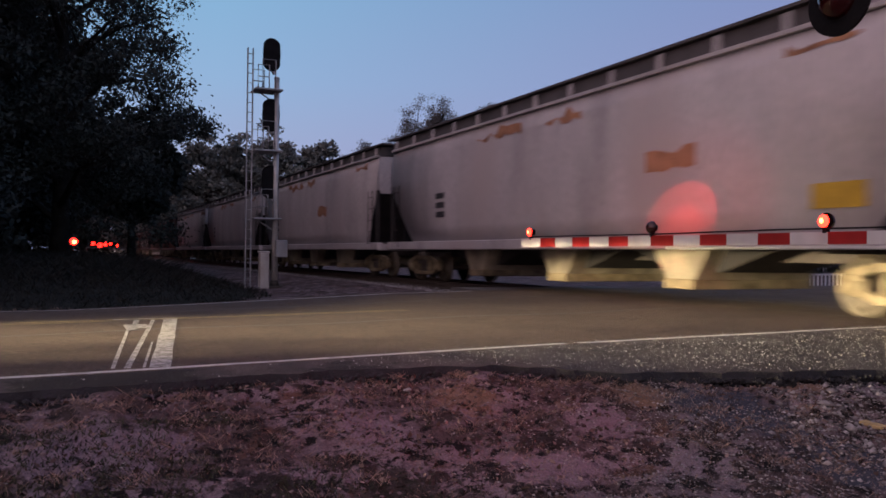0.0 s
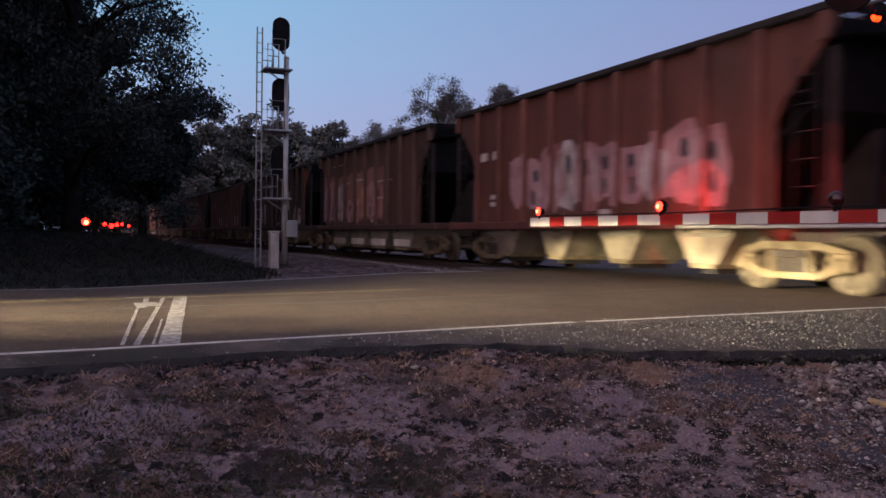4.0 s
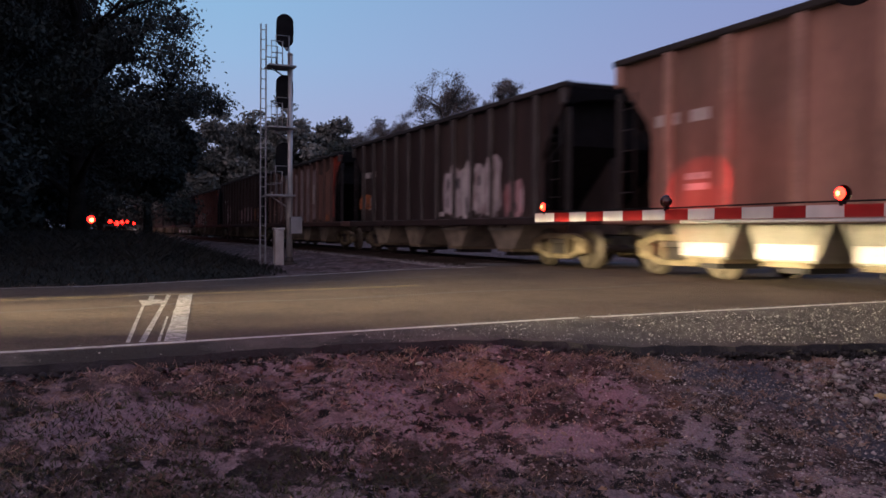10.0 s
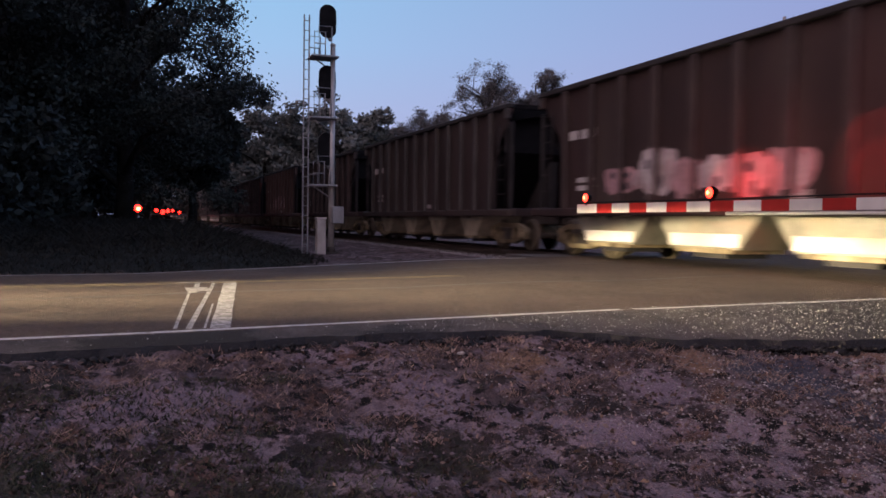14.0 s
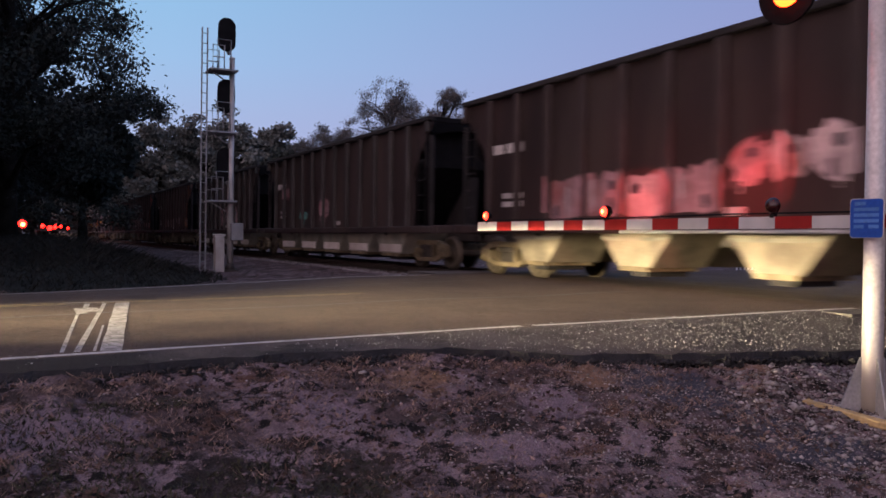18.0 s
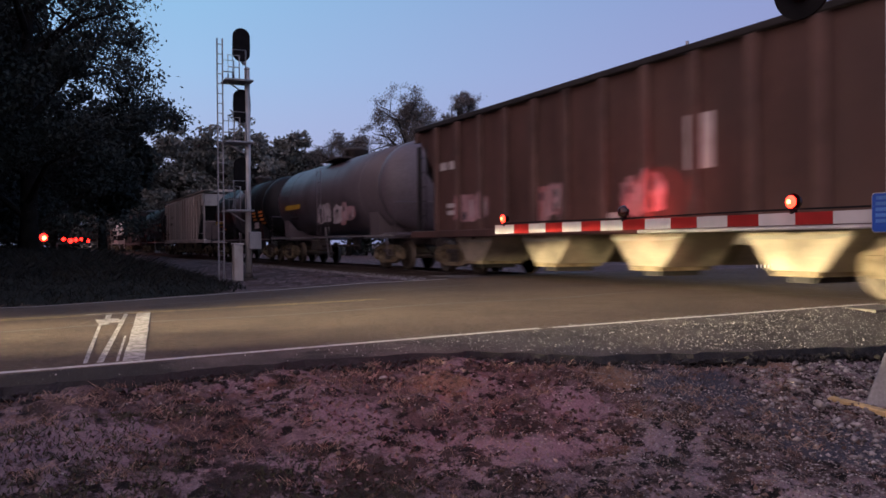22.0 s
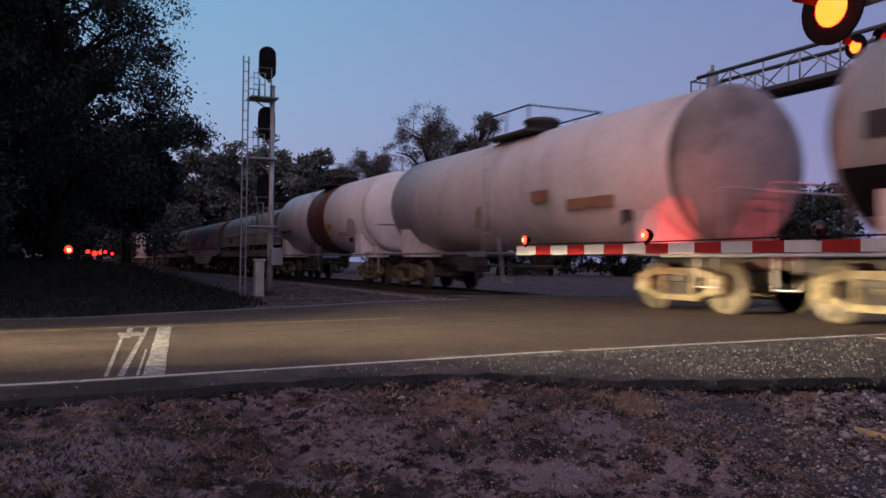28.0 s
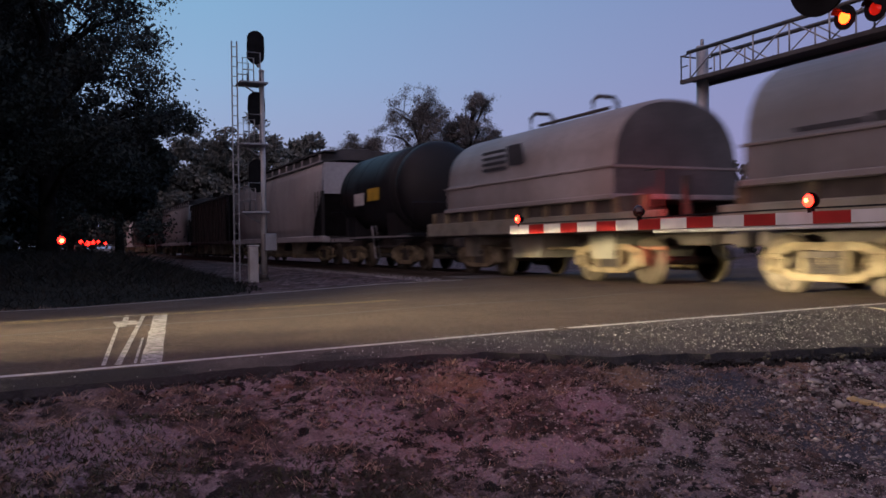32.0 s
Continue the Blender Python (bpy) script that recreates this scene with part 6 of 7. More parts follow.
for yy, lit in ((5.62, True), (3.12, True), (0.92, True)):
    lamp = part("gate_lamp", Geo().lathe([(-0.03, 0.02), (-0.028, 0.04), (0.04, 0.04), (0.05, 0.02)], 0, (0.0, yy, 1.60), 16), M_BLACK, arm, "small lamp on the arm")
    part("lamp_lens", Geo().lathe([(-0.058, 0.01), (-0.055, 0.024), (-0.047, 0.044), (-0.03, 0.054)], 0, (0.0, yy, 1.60), 16), M_LITSMALL if lit else M_LENS, lamp, "red lamp lens")
    part("lamp_bulb", Geo().lathe([(-0.061, 0.004), (-0.060, 0.012), (-0.056, 0.020), (-0.045, 0.016)], 0, (0.0, yy, 1.60), 14), M_BULB, lamp, "hot yellow-white core of the lamp")
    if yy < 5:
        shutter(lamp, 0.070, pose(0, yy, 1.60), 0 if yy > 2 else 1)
    part("lamp_foot", Geo().box(-0.02, 0.02, yy - 0.02, yy + 0.02, 1.50, 1.545), M_BLACK, lamp)


def flasher(parent, y, z, lit, x=0.0, r=0.305, turn=0.0):
    """A round black background with a hooded red lens, facing the waiting traffic."""
    h = part("flasher", Geo().lathe([(-0.012, r), (0.012, r)], 0, (0, 0, 0), 36), M_BLACK, parent, "round black flasher background", at=pose(x, y, z, 0, 0, turn))
    part("flasher_case", Geo().lathe([(0.01, 0.16), (0.14, 0.15), (0.2, 0.06)], 0, (0, 0, 0), 20), M_BLACK, h)
    part("flasher_lens", Geo().lathe([(-0.055, 0.02), (-0.045, 0.10), (-0.02, 0.145), (-0.012, 0.15)], 0, (0, 0, 0), 24), lit, h, "large red lens")
    g = Geo()
    v = []
    for k in range(13):
        a = math.radians(20 + 150 * k / 12)
        for xx, rr in ((-0.012, 0.162), (-0.24 - 0.06 * math.sin(a), 0.162), (-0.24 - 0.06 * math.sin(a), 0.168), (-0.012, 0.168)):
            v.append((xx, rr * math.cos(a), rr * math.sin(a)))
    f = [(4 * k + i, 4 * k + (i + 1) % 4, 4 * k + 4 + (i + 1) % 4, 4 * k + 4 + i) for k in range(12) for i in range(4)]
    g.add(v, f)
    part("flasher_hood", g, M_BLACK, h)
    return h


main = flasher(gate, 0.73, 3.34, M_LIT, -0.10, 0.29)
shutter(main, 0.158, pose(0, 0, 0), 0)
second = flasher(gate, -0.80, 3.34, M_LIT, -0.10, 0.29)
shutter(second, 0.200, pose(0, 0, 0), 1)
# the lamps on the back of the mast, that face the track, flash the same way
for by, toward, phase in ((4.75, (9.1, 10.66), 1), (4.0, (9.1, 8.3), 0)):
    a = math.degrees(math.atan2(toward[1] - by, toward[0] - 5.75))
    back = part("rear_lamp", Geo().lathe([(-0.10, 0.09), (-0.02, 0.10), (0.0, 0.05)], 0, (0, 0, 0), 16), M_BLACK, gate, at=pose(5.75 - GX - 0.12, by - GY, 2.8 - GZ, 0, 0, a))
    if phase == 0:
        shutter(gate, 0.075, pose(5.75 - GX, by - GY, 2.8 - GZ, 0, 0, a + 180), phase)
part("flasher_arm", Geo().tube([(0, -0.80, 3.34), (0, 0.73, 3.34)], 0.035, 10), M_ALU, gate)
sign = thing("emergency_sign", "small blue emergency notice sign with rounded corners", "sign", pose(GX - 0.10, GY, GZ))
rc = []
for cy, cz, a0 in ((0.105, 1.60, 0), (-0.115, 1.60, 90), (-0.115, 1.36, 180), (0.105, 1.36, 270)):
    for k in range(5):
        a = math.radians(a0 + 22.5 * k)
        rc.append((cy + 0.025 * math.cos(a), cz + 0.025 * math.sin(a)))
part("sign_panel", Geo().prism(rc, 0, -0.004, 0.004), M_GATEWHITE, sign)
part("sign_face", Geo().prism([(p * 0.965 - 0.0, 1.48 + (q - 1.48) * 0.965) for p, q in rc], 0, -0.007, -0.0045), M_SIGNBLUE, sign, "blue face")
for k, (w, o) in enumerate(((0.09, 0.05), (0.2, 0.0), (0.2, 0.0), (0.2, 0.0), (0.08, 0.06), (0.08, -0.06))):
    part("print_bar", Geo().box(-0.010, -0.0075, -0.005 + o - w / 2, -0.005 + o + w / 2, 1.575 - 0.042 * min(k, 4), 1.60 - 0.042 * min(k, 4)), M_SIGNTEXT, sign, "bar of print")
part("sign_clamp", Geo().box(0.004, 0.1, -0.03, 0.03, 1.46, 1.50), M_GALV, sign)
plank = thing("timber_plank", "weathered yellow timber lying on the stones at the mast", "plank", pose(5.24, 4.22, -0.40, 0, 7, -75))
part("board", Geo().box(0, 1.9, -0.045, 0.045, -0.025, 0.03, 0.008), M_TIMBER, plank)

# ---- signal cantilever on the far side of the track ----
CX, CY = 17.0, 18.5
cant = thing("signal_cantilever", "dark steel cantilever with walkway and red crossing flashers", "signal bridge", pose(CX, CY, -0.35))
part("column", Geo().tube([(0, 0, 0), (0, 0, 6.75)], [0.19, 0.17], 16), M_GALV, cant)
part("column_foot", Geo().box(-0.4, 0.4, -0.4, 0.4, -0.3, 0.06, 0.03), M_CONCRETE, cant)
part("column_vent", Geo().tube([(0, 0.0, 6.75), (0, 0.0, 6.95)], 0.05, 8), M_GALV, cant)
Z0, Z1, YE = 5.80, 6.55, -9.5
for x in (-0.45, 0.45):
    part("lower_chord", Geo().box(x - 0.06, x + 0.06, YE, 0.38, Z0 - 0.12, Z0, 0.01), M_DKSTEEL, cant)
    part("upper_chord", Geo().tube([(x, YE, Z1), (x, 0.1, Z1)], 0.055, 10), M_DKSTEEL, cant)
    part("hand_rail", Geo().tube([(x, 0.1, Z1 - 0.05), (x, 0.38, Z1 - 0.05), (x, 0.38, Z0), ], 0.025, 6).tube([(x, 0.1, Z0 + 0.38), (x, 0.38, Z0 + 0.38)], 0.02, 6), M_DKSTEEL, cant)
    for k in range(8):
        ya = 0.0 - 1.18 * k
        part("web_post", Geo().tube([(x, ya, Z0), (x, ya, Z1)], 0.024, 6), M_GALV, cant)
        part("web_diagonal", Geo().tube([(x, ya, Z1), (x, ya - 1.18, Z0)] if k % 2 else [(x, ya, Z0), (x, ya - 1.18, Z1)], 0.02, 6), M_GALV, cant)
part("walkway", Geo().box(-0.4, 0.4, YE, 0.38, Z0 - 0.03, Z0 + 0.01), M_DKSTEEL, cant)
part("end_rail", Geo().tube([(-0.45, 0.38, Z1 - 0.05), (0.45, 0.38, Z1 - 0.05)], 0.025, 6), M_DKSTEEL, cant)
for yy, lens in ((-5.38, M_LIT), (-6.16, M_LITDIM), (-7.0, M_LENS)):
    flasher(cant, yy, 6.15, lens, -0.75, 0.28)
    part("flasher_bracket", Geo().tube([(-0.45, yy, 6.1), (-0.75, yy, 6.15)], 0.04, 8), M_DKSTEEL, cant)

# low white picket railing past the track
fence = thing("picket_railing", "low white picket railing beyond the track", "railing", pose(19.5, 18.4, -0.38))
part("top_rail", Geo().box(0, 14, -0.02, 0.02, 0.66, 0.72), M_FENCE, fence)
part("bottom_rail", Geo().box(0, 14, -0.02, 0.02, 0.12, 0.17), M_FENCE, fence)
pk = Geo().box(-0.022, 0.022, -0.015, 0.015, 0.0, 0.72).mesh("picket")
for k in range(85):
    part("picket", pk, M_FENCE, fence, at=pose(0.08 + 0.165 * k, -0.04, 0))

# ---- next crossing down the line: its lamps glow in the dark ----
far = thing("far_crossing_signal", "distant crossing signal with glowing red lamps", "crossing signal", pose(0.62, 118, -0.4))
part("mast", Geo().tube([(0, 0, 0), (0, 0, 3.2)], 0.06, 8), M_DKSTEEL, far)
# lamp and core oversized: the bloom of the light is built as shape
part("lamp", Geo().lathe([(-0.25, 0.2), (0.0, 0.50), (0.25, 0.2)], 1, (0, -0.1, 2.3), 14), M_LITFAR, far, "glowing red lamp")
part("lamp_core", Geo().lathe([(-0.42, 0.05), (-0.36, 0.2), (-0.2, 0.26)], 1, (0.06, -0.1, 2.22), 14), M_BULB, far, "hot core of the lamp")
fg = thing("far_crossing_gate", "distant lowered crossing gate with red lamps", "crossing gate", pose(2.2, 118, -0.4))
part("gate_arm", Geo().box(0, 5.5, -0.03, 0.03, 1.45, 1.6), M_DKSTEEL, fg)
# lamps enlarged and set close to draw a streak of red glow
for x, r in ((0.75, 0.26), (1.55, 0.32), (2.2, 0.28), (2.85, 0.2), (3.7, 0.18)):
    part("gate_lamp", Geo().lathe([(-0.12, r * 0.4), (0, r), (0.12, r * 0.4)], 1, (x, -0.06, 1.95 + 0.12 * math.sin(3 * x)), 10), M_LITFAR, fg, "glowing red lamp")
part("gate_mast", Geo().tube([(0, 0, 0), (0, 0, 1.6)], 0.06, 8), M_DKSTEEL, fg)
part("gate_foot", Geo().box(5.3, 5.5, -0.05, 0.05, 0.0, 1.45), M_ALU, fg)


# ---- trees ----
def tree(x, y, h, r, leaves, size, seed, leaf=None, low=0.2, label="tall dark evergreen oak beside the track", sparse=0.0, z=-0.4, flat=1.0, clump=1.5):
    rg = np.random.default_rng(seed)
    ob = thing("tree", label, "tree", pose(x, y, z))
    g = Geo()
    trunk_top = h * 0.5
    g.tube([(0, 0, -0.1), (0.1, 0.0, h * 0.12), (rg.normal() * 0.3, rg.normal() * 0.3, trunk_top), (rg.normal() * 0.5, rg.normal() * 0.5, h * 0.9)], [h * 0.028, h * 0.02, h * 0.013, h * 0.003], 8)
    tips = []
    nb = 22 if not sparse else 30
    for k in range(nb):
        t = low + (0.95 - low) * (k + 0.5) / nb
        a = k * 2.399 + rg.normal() * 0.3
        mid = (low + 0.95) / 2
        reach = r * math.sqrt(max(0.08, 1 - ((t - mid) / (0.56 * (1 - low) + 0.05)) ** 2)) * rg.uniform(0.65, 1.12)
        p0 = Vector((0, 0, h * max(0.1, t - 0.16)))
        p2 = Vector((reach * math.cos(a), reach * math.sin(a) * flat, h * t + rg.normal() * 0.04 * h))
        p1 = (p0 + p2) / 2 + Vector((rg.normal() * 0.3, rg.normal() * 0.3, 0.05 * h * rg.uniform(0, 1)))
        g.tube([p0, p1, p2], [h * 0.010, h * 0.006, h * 0.0015], 5, False)
        for q in range(5):
            s = rg.uniform(0.35, 1.05)
            c = p0.lerp(p1, s * 2) if s < 0.5 else p1.lerp(p2, (s - 0.5) * 2)
            e = c + Vector(rg.normal(size=3) * r * 0.16) + Vector((0, 0, r * 0.08))
            g.tube([c, e], [h * 0.003, h * 0.0008], 4, False)
            tips.append(e)
        tips.append(p2)
    part("trunk", g, M_BARK, ob)
    tips = np.array([tuple(p) for p in tips])
    m = len(tips)
    # clumps of leaves round the twigs
    sub = tips[rg.integers(0, m, m * 3)] + rg.normal(size=(m * 3, 3)) * r * 0.11
    w = rg.random(len(sub)) ** (0.6 if sparse else clump)
    idx = rg.choice(len(sub), leaves, p=w / w.sum())
    spread = r * (0.085 if sparse else 0.075)
    c = sub[idx] + rg.normal(size=(leaves, 3)) * spread * np.array([1, 1, 0.7])
    quads("crown", c, size * rg.uniform(0.6, 1.3, leaves), leaf or M_LEAF, ob, rng=rg)
    return ob


# unseen trees behind the viewer, both sides of the line, added to block skylight
for k, (x, y) in enumerate(((17.5, -15), (18.5, -24), (17, -34), (4.0, -38), (25, -18))):
    tree(x, y, 17, 5.4, 9000, 0.42, 190 + k, low=0.06)
tree(-0.45, 42, 19, 6.0, 88000, 0.088, 1, low=0.24, clump=2.5)
tree(-6.5, 39, 20, 6.2, 95000, 0.11, 2, low=0.10, clump=2.6)
tree(-14, 41, 19, 6.4, 45000, 0.17, 3, low=0.08)
tree(-22, 40, 18, 6.4, 36000, 0.18, 4, low=0.06)
# unseen trees left of the view, added to shade the verge and cars
for k, (x, y) in enumerate(((-11, 21), (-10.5, 29), (-17, 25), (-22, 20), (-28, 27), (-20, 33), (-36, 22), (-30, 36), (-15, 18))):
    tree(x, y, 18, 5.6, 20000, 0.34, 150 + k, low=0.05)
tree(-4.2, 52, 17, 6.0, 30000, 0.17, 5, low=0.2, clump=2.6)
tree(-11, 55, 19, 7.0, 42000, 0.19, 6, low=0.05)
# trees behind the nearer crowns, added to shade the far cars
for k, y in enumerate((66, 80, 95)):
    tree(-3.8 - 0.4 * k, y, 18, 6.2, 26000, 0.24, 170 + k, low=0.32)
for k, (x, y) in enumerate(((3.8, 62), (5.4, 82))):
    tree(x, y, 9.5 + 2 * k, 3.3 + 0.5 * k, 14000, 0.22, 180 + k, low=0.45)
UNDER = "dark bushy tree in the edge of the wood"
for k, (x, y, h, r) in enumerate(((-5.4, 34, 5, 3.0), (-7.0, 33, 5.5, 3.4), (-4.8, 38.5, 4.6, 2.4), (-9, 34, 6, 4.0), (-9, 37, 6, 4.0), (-15, 37, 6.5, 4.5), (-6.4, 47, 6, 3.6), (-8.6, 62, 8, 4.4), (-20, 48, 8, 5.5), (-9, 66, 12, 6.0), (-8.5, 78, 11, 4.6), (-12, 90, 14, 7), (-16, 75, 14, 8))):
    tree(x, y, h, r, 20000, 0.17, 20 + k, low=0.05, label=UNDER)
for k in range(9):
    tree(-52 + 7.0 * k + 2.2 * math.sin(k * 2.1), 140 + 9 * math.sin(k * 1.7), 15 + 2 * math.sin(k), 6.8, 12000, 0.36, 40 + k, low=0.03, label="dark tree in the far wood")
MID = "hazy grey-green tree past the track against the sky"
for k, (x, y, h, r) in enumerate(((11.5, 128, 14.0, 6.2), (16.5, 112, 16.8, 6.0), (22.0, 110, 18.6, 5.4), (27.5, 108, 17.6, 4.8), (32.0, 112, 15.5, 4.2), (24, 128, 15, 6), (34, 120, 13.8, 4.5), (13, 140, 14.5, 7))):
    tree(x, y, h * 0.9, r, 26000, 0.27, 60 + k, M_LEAFAR, 0.12, MID)
SPARSE = "tall thin-leaved tree past the track"
for k, (x, y, h, r) in enumerate(((33.1, 76, 16.3, 3.9), (37.7, 74, 16.5, 3.0), (28.4, 80, 12.6, 3.2), (40.2, 74, 12.4, 3.0))):
    tree(x, y, h, r, 60000, 0.075, 80 + k, M_LEAFPALE, 0.25, SPARSE, 1.0)
for k, (x, y, h, r) in enumerate(((24.5, 84, 9.8, 3.6), (31, 82, 9.6, 4.0), (37, 80, 9.4, 4.0), (42, 76, 10.0, 4.2), (47, 75, 9.4, 4.2), (52, 70, 8.6, 4.2), (58, 66, 8.2, 4.5), (48, 45, 7.0, 3.4), (63, 55, 8.0, 4.5), (70, 40, 8.0, 5.0))):
    tree(x, y, h, r, 11000, 0.2, 100 + k, M_LEAF, 0.05, "dark bushy tree past the track")

# ---- ground cover ----
rng = np.random.default_rng(5)


def scatter(n, x0, x1, y0, y1, dens=None, scale=1.0, cut=0.0):
    x, y = rng.uniform(x0, x1, n), rng.uniform(y0, y1, n)
    keep = []
    for a, b in zip(x, y):
        d = noise.noise((a * scale, b * scale, 2.0)) + 0.5 * noise.noise((a * scale * 2.7, b * scale * 2.7, 5.0))
        keep.append(d > cut and (dens is None or dens(a, b)))
    k = np.array(keep)
    return np.stack([x[k], y[k], np.array([ground_z(a, b) for a, b in zip(x[k], y[k])])], 1)


def rough_z(p):
    for q in p:
        q[2] += relief(q[0], q[1])
    return p


def soil_side(a, b):
    return b < near_edge(a) - shoulder(a) - 0.08


p = rough_z(scatter(90000, -5, 6.0, 1.6, 6.6, lambda a, b: soil_side(a, b) and random.random() < clamp(0.3 + 0.4 * a) * clamp(1.15 - 0.16 * (a + 1)), 0.9, -0.05))
tagged(quads("dry_grass", p, rng.uniform(0.010, 0.030, len(p)), M_STRAW, up=0.002, rng=rng), "short dry grass on bare soil", "grass", kind="stuff")
# tufts: many blades from one root
roots = rough_z(scatter(900, -4, 5.2, 3.0, 6.0, lambda a, b: soil_side(a, b) and random.random() < clamp(1.1 - 0.55 * (near_edge(a) - shoulder(a) - b)), 1.1, -0.1))
p = np.repeat(roots, 46, axis=0)
p[:, :2] += rng.normal(size=(len(p), 2)) * 0.045
tagged(quads("grass_tufts", p, rng.uniform(0.015, 0.06, len(p)), M_STRAW, up=0.0015, rng=rng), "reddish-brown tufts of dry grass near the road edge", "grass", kind="stuff")
p = rough_z(scatter(60000, -5, 2.6, 1.4, 5.2, lambda a, b: soil_side(a, b) and random.random() < clamp(1.3 - 0.45 * (a + 0.6)), 0.7, -0.25))
tagged(quads("green_grass", p, rng.uniform(0.012, 0.035, len(p)), M_GREEN, up=0.005, rng=rng), "thin low green grass", "grass", kind="stuff")
p = rough_z(scatter(9000, -6, 7.5, 4.9, 6.6, lambda a, b: near_edge(a) - shoulder(a) - 0.55 < b < near_edge(a) - shoulder(a) - 0.05, 1.4, 0.05))
tagged(quads("verge_grass", p, rng.uniform(0.012, 0.045, len(p)), M_STRAW, up=0.002, rng=rng), "dry grass along the broken road edge", "grass", kind="stuff")


def mound_edge(y):
    """How far the rank grass of the verge reaches towards the track."""
    return float(np.interp(y, (15.0, 18.0, 22.0, 27.0, 40.0, 62.0, 110.0), (1.2, 3.4, 4.7, 5.2, 5.6, 6.0, 6.0))) + 0.35 * noise.noise((y * 0.7, 3.0, 1.0))


def mound_z(x, y):
    inner = clamp((mound_edge(y) - x) / 3.0) * clamp((y - far_edge(x) - 0.85 - 0.3 * noise.noise((x * 0.8, 1.0, 6.0))) / 2.5)
    return ground_z(x, y) - 0.06 + 0.42 * inner * clamp((y - 15) / 12) + 0.12 * min(1.0, inner * 6) + 0.06 * noise.noise((x * 1.3, y * 1.3, 3.0)) * inner


# turf colours set near black: tree shade on the bank is in them
M_TURF = mixed("shaded_turf", [((0.007, 0.008, 0.005), 0, 0, 0, 0), ((0.013, 0.013, 0.008), 0.8, 8, 0.45, 0.62), ((0.008, 0.008, 0.006), 5.0, 8, 0.5, 0.6)])
tagged(sheet("verge_bank", [x * 0.5 - 60 for x in range(134)], [15.0 + 0.4 * k for k in range(240)], mound_z, M_TURF), "low bank of rank turf past the road, tree shade in its colour", "bank", kind="structure")
p = scatter(90000, -30, 8.0, 15.2, 50, lambda a, b: b > far_edge(a) + 0.9 and a < mound_edge(b) + 0.2, 0.25, -0.6)
for q in p:
    q[2] = max(q[2], mound_z(q[0], q[1]))
tall = 0.12 + 0.45 * np.clip((p[:, 1] - 19) / 9, 0, 1) * np.clip((5.2 - p[:, 0]) / 4, 0, 1)
tagged(quads("rank_grass", p, tall * rng.uniform(0.5, 1.3, len(p)), M_WEED, up=0.012, rng=rng), "rank grass on the verge, tree shade in its colour", "grass", kind="stuff")
p = scatter(15000, -14, 8.5, 13.0, 18.6, lambda a, b: far_edge(a) + 0.32 < b < far_edge(a) + 1.15, 0.8, -0.4)
tagged(quads("verge_straw", p, rng.uniform(0.05, 0.12, len(p)), M_STRAW, up=0.006, rng=rng), "dry grass along the far road edge", "grass", kind="stuff")

p = rough_z(scatter(30000, -5, 6.5, 1.6, 6.6, soil_side, 1.6, -0.1)) + np.array([0, 0, 0.004])
ob = quads("leaf_litter", p, 0.006 + 0.026 * rng.random(len(p)) ** 2, M_LITTER, rng=rng)
tagged(ob, "dark dead leaves and clods on the soil", "leaf litter", kind="stuff")
M_DEADLEAF = mat("pale_dead_leaves", (0.19, 0.135, 0.115), 0.8, 0.0, 0.6, 1.3, 1.2, 30, 0.0, spread=0.7, island=True)
p = rough_z(scatter(16000, -4, 5.6, 2.4, 6.5, lambda a, b: soil_side(a, b) and random.random() < clamp(0.9 - 0.42 * (near_edge(a) - shoulder(a) - b)) * clamp(0.4 + 0.25 * a), 1.3, -0.15)) + np.array([0, 0, 0.008])
tagged(quads("dead_leaves", p, 0.006 + 0.022 * rng.random(len(p)) ** 1.5, M_DEADLEAF, rng=rng), "pale curled dead leaves and straw on the soil", "leaf litter", kind="stuff")
M_CLOD = mat("dry_soil_clods", (0.12, 0.088, 0.09), 0.95, 0.0, 0.5, 1.5, 6, 40, 0.5, spread=0.6, island=True)
p = rough_z(scatter(9000, -3, 6.0, 2.6, 6.4, soil_side, 1.0, 0.1))
tagged(stones("soil_clods", p, 0.004 + 0.018 * rng.random(len(p)) ** 2.5, M_CLOD, rng=rng), "small dry clods of soil", "soil", kind="stuff")
# crushed stone and gravel
p = rough_z(scatter(52000, 1.0, 8.0, 2.2, 6.0, lambda a, b: soil_side(a, b) and random.random() < clamp((a - 2.0) / 2.4 + 0.05), 0.8, -0.4))
tagged(stones("grit", p, 0.003 + 0.008 * rng.random(len(p)) ** 2, M_STONE, rng=rng), "fine grit on the soil", "gravel", kind="stuff")
p = rough_z(scatter(9000, 3.6, 8.0, 2.2, 5.2, lambda a, b: soil_side(a, b) and random.random() < clamp(1.5 - math.hypot(a - 5.9, (b - 3.7) * 1.2) / 1.2), 0.8, -0.6)) + np.array([0, 0, 0.006])
tagged(stones("gravel", p, 0.007 + 0.020 * rng.random(len(p)) ** 2, M_STONE, rng=rng), "loose crushed stone beside the mast", "gravel", kind="stuff")
p = rough_z(scatter(5000, -5, 4.0, 2.0, 6.0, soil_side, 0.8, -0.1))
tagged(stones("pebbles", p, 0.004 + 0.010 * rng.random(len(p)) ** 3, M_STONE, rng=rng), "small pebbles in the soil", "gravel", kind="stuff")
x = rng.uniform(-1, 10, 24000)
e = np.array([near_edge(a) for a in x])
y = e + 0.15 - (0.1 + np.array([shoulder(a) for a in x])) * rng.random(len(x))
keep = rng.random(len(x)) < np.clip((x - 1.5) / 4, 0.02, 1)
x, y = x[keep], y[keep]
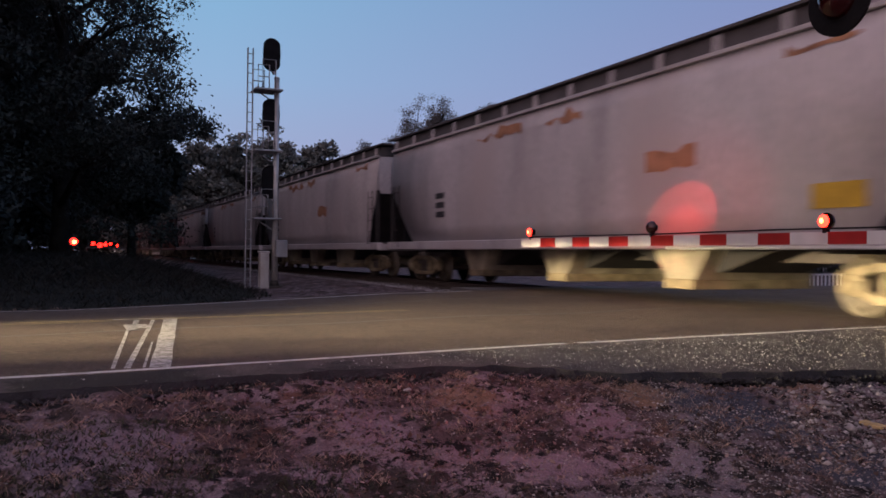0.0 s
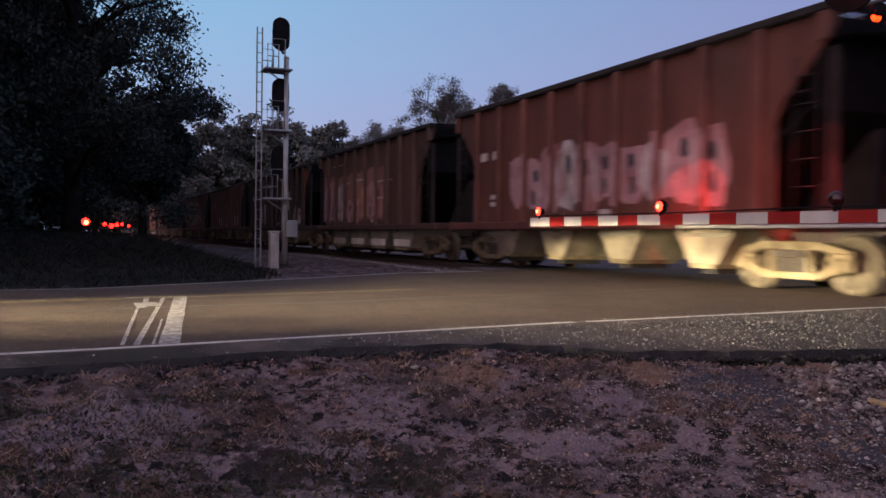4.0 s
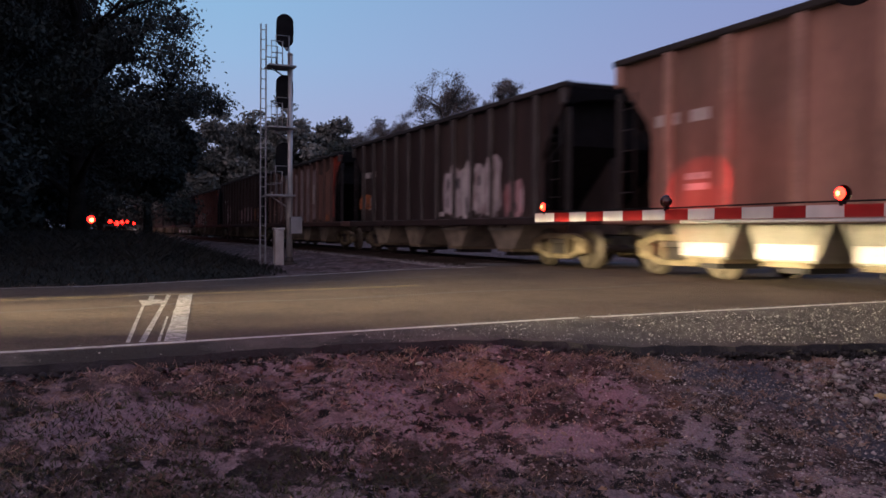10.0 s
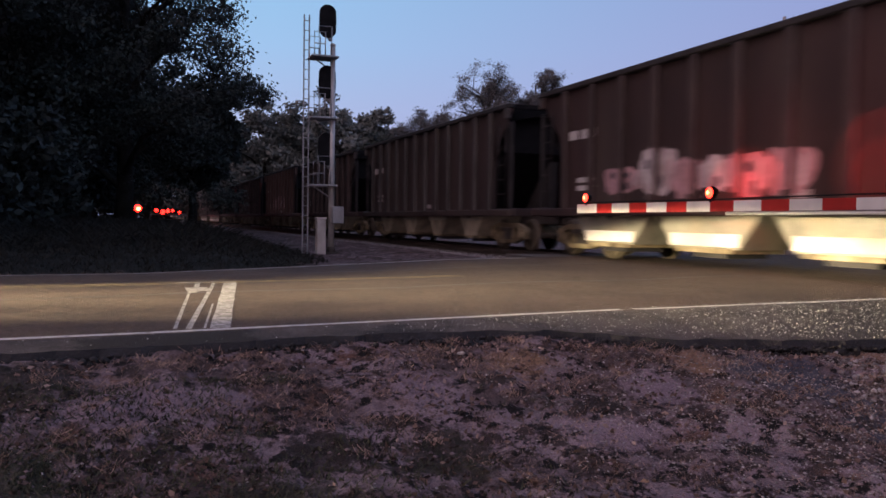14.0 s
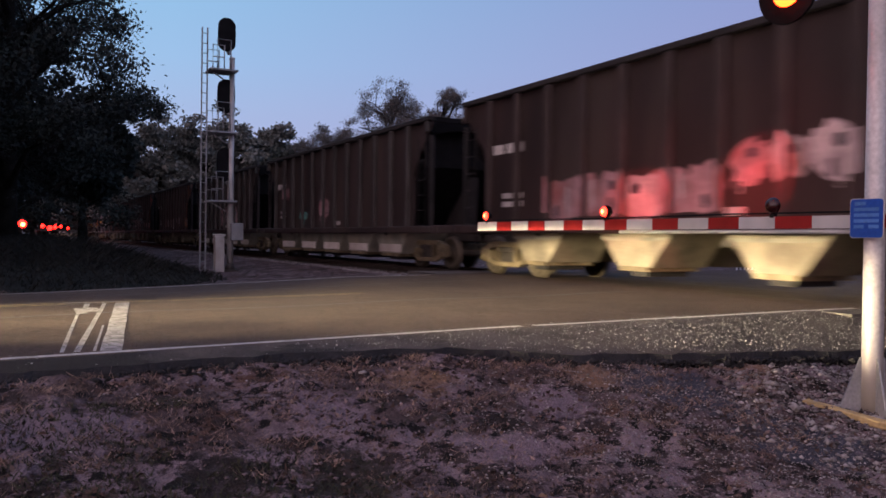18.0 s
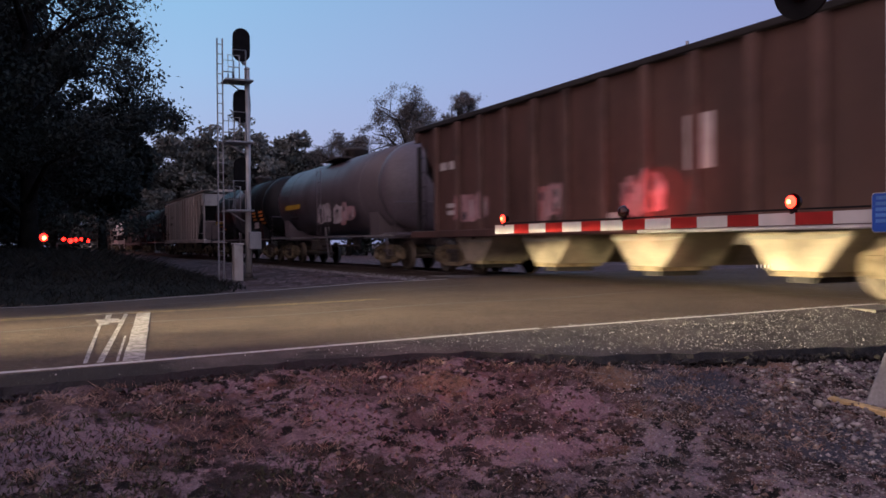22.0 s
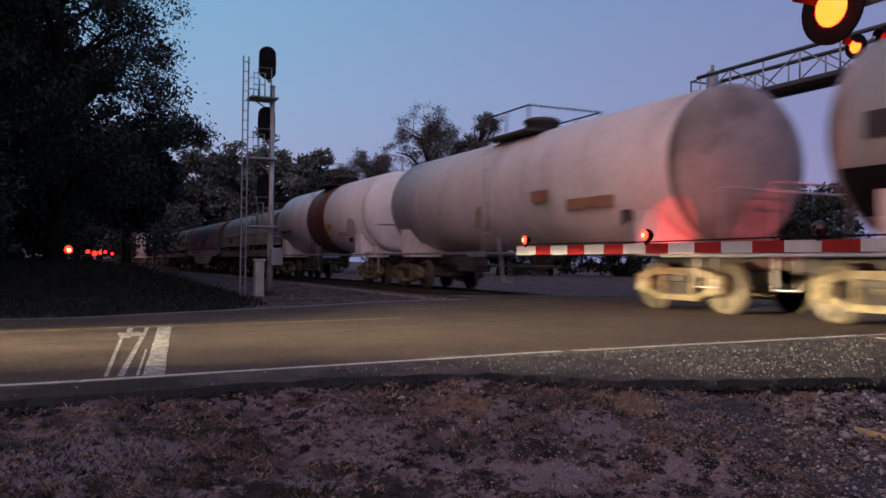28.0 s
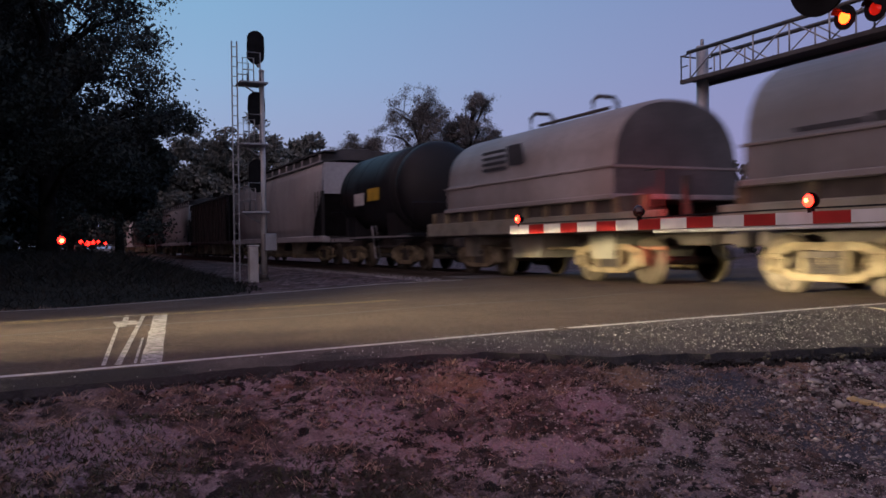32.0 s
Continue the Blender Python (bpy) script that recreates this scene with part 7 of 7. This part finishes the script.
p = np.stack([x, y, np.array([road_z(a, b) for a, b in zip(x, y)]) + 0.0], 1)
tagged(stones("shoulder_grit", p, 0.0015 + 0.0065 * rng.random(len(p)) ** 4, M_GRIT, rng=rng), "loose grit on the road shoulder", "gravel", kind="stuff")
# clods of broken tar along the lip
x = rng.uniform(-4, 9, 5200)
y = np.array([near_edge(a) - shoulder(a) - 0.03 for a in x]) + rng.normal(size=len(x)) * 0.05
p = np.stack([x, y, np.array([road_z(a, b) - 0.05 for a, b in zip(x, y)]) - 0.05 * rng.random(len(x))], 1)
tagged(stones("edge_clods", p, 0.008 + 0.03 * rng.random(len(p)) ** 2, M_TARSHADE, rng=rng), "dark clods of broken tar and soil under the road edge", "rubble", kind="stuff")
# single larger stones
for k, (a, b, s) in enumerate(((4.62, 5.55, 0.045), (2.2, 5.45, 0.035), (4.9, 5.25, 0.05), (5.1, 5.0, 0.04), (3.9, 4.2, 0.035), (4.3, 3.7, 0.03), (5.2, 4.5, 0.05), (5.0, 4.1, 0.045), (4.7, 3.6, 0.04), (6.0, 4.9, 0.05), (5.5, 4.7, 0.04))):
    st = stones("stone", np.array([[a, b, ground_z(a, b) + s * 0.4]]), np.array([s]), M_STONE, rng=np.random.default_rng(200 + k))
    tagged(st, "pale broken stone lying on the gravel", "stone", group="stones by the road")


# ---- how the train moves ----
def run(t):
    """How far the train has gone after t seconds, in metres."""
    return 17.971 * t + 2.6356 * t * t / 32 - 1.5804 * t ** 3 / 1024


def motions():
    for car, y in TRAIN:
        walk(car, [(t, pose(TRACK, y - run(t), 0)) for t in range(0, 33, 4)])
    # lamps flash by turns: an added shutter swings round in a tenth of a second, every 0.62 s
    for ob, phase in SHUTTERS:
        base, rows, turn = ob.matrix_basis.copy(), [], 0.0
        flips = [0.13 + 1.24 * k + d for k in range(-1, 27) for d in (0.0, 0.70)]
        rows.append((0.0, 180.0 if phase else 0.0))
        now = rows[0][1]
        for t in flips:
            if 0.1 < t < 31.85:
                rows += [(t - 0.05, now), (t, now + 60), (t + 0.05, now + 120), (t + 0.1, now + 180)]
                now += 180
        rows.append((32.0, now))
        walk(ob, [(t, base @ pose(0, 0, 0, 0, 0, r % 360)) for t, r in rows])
    start = {car: y for car, y in TRAIN}
    for wheel, car, off in WHEELSETS:
        base, y0 = wheel.matrix_basis.copy(), start[car] + off
        shown = [k / FPS for k in range(0, 32 * FPS + 1) if 5.5 < y0 - run(k / FPS) < 34]
        if not shown:
            walk(wheel, [(0, base), (32, base)])
            continue
        times = ([0.0] if shown[0] > 0 else []) + shown + ([32.0] if shown[-1] < 32 else [])
        t0, t1 = shown[0], shown[-1]
        walk(wheel, [(t, base @ pose(0, 0, 0, math.degrees((run(min(max(t, t0), t1)) - run(t0)) / 0.42) % 360)) for t in times])


motions()
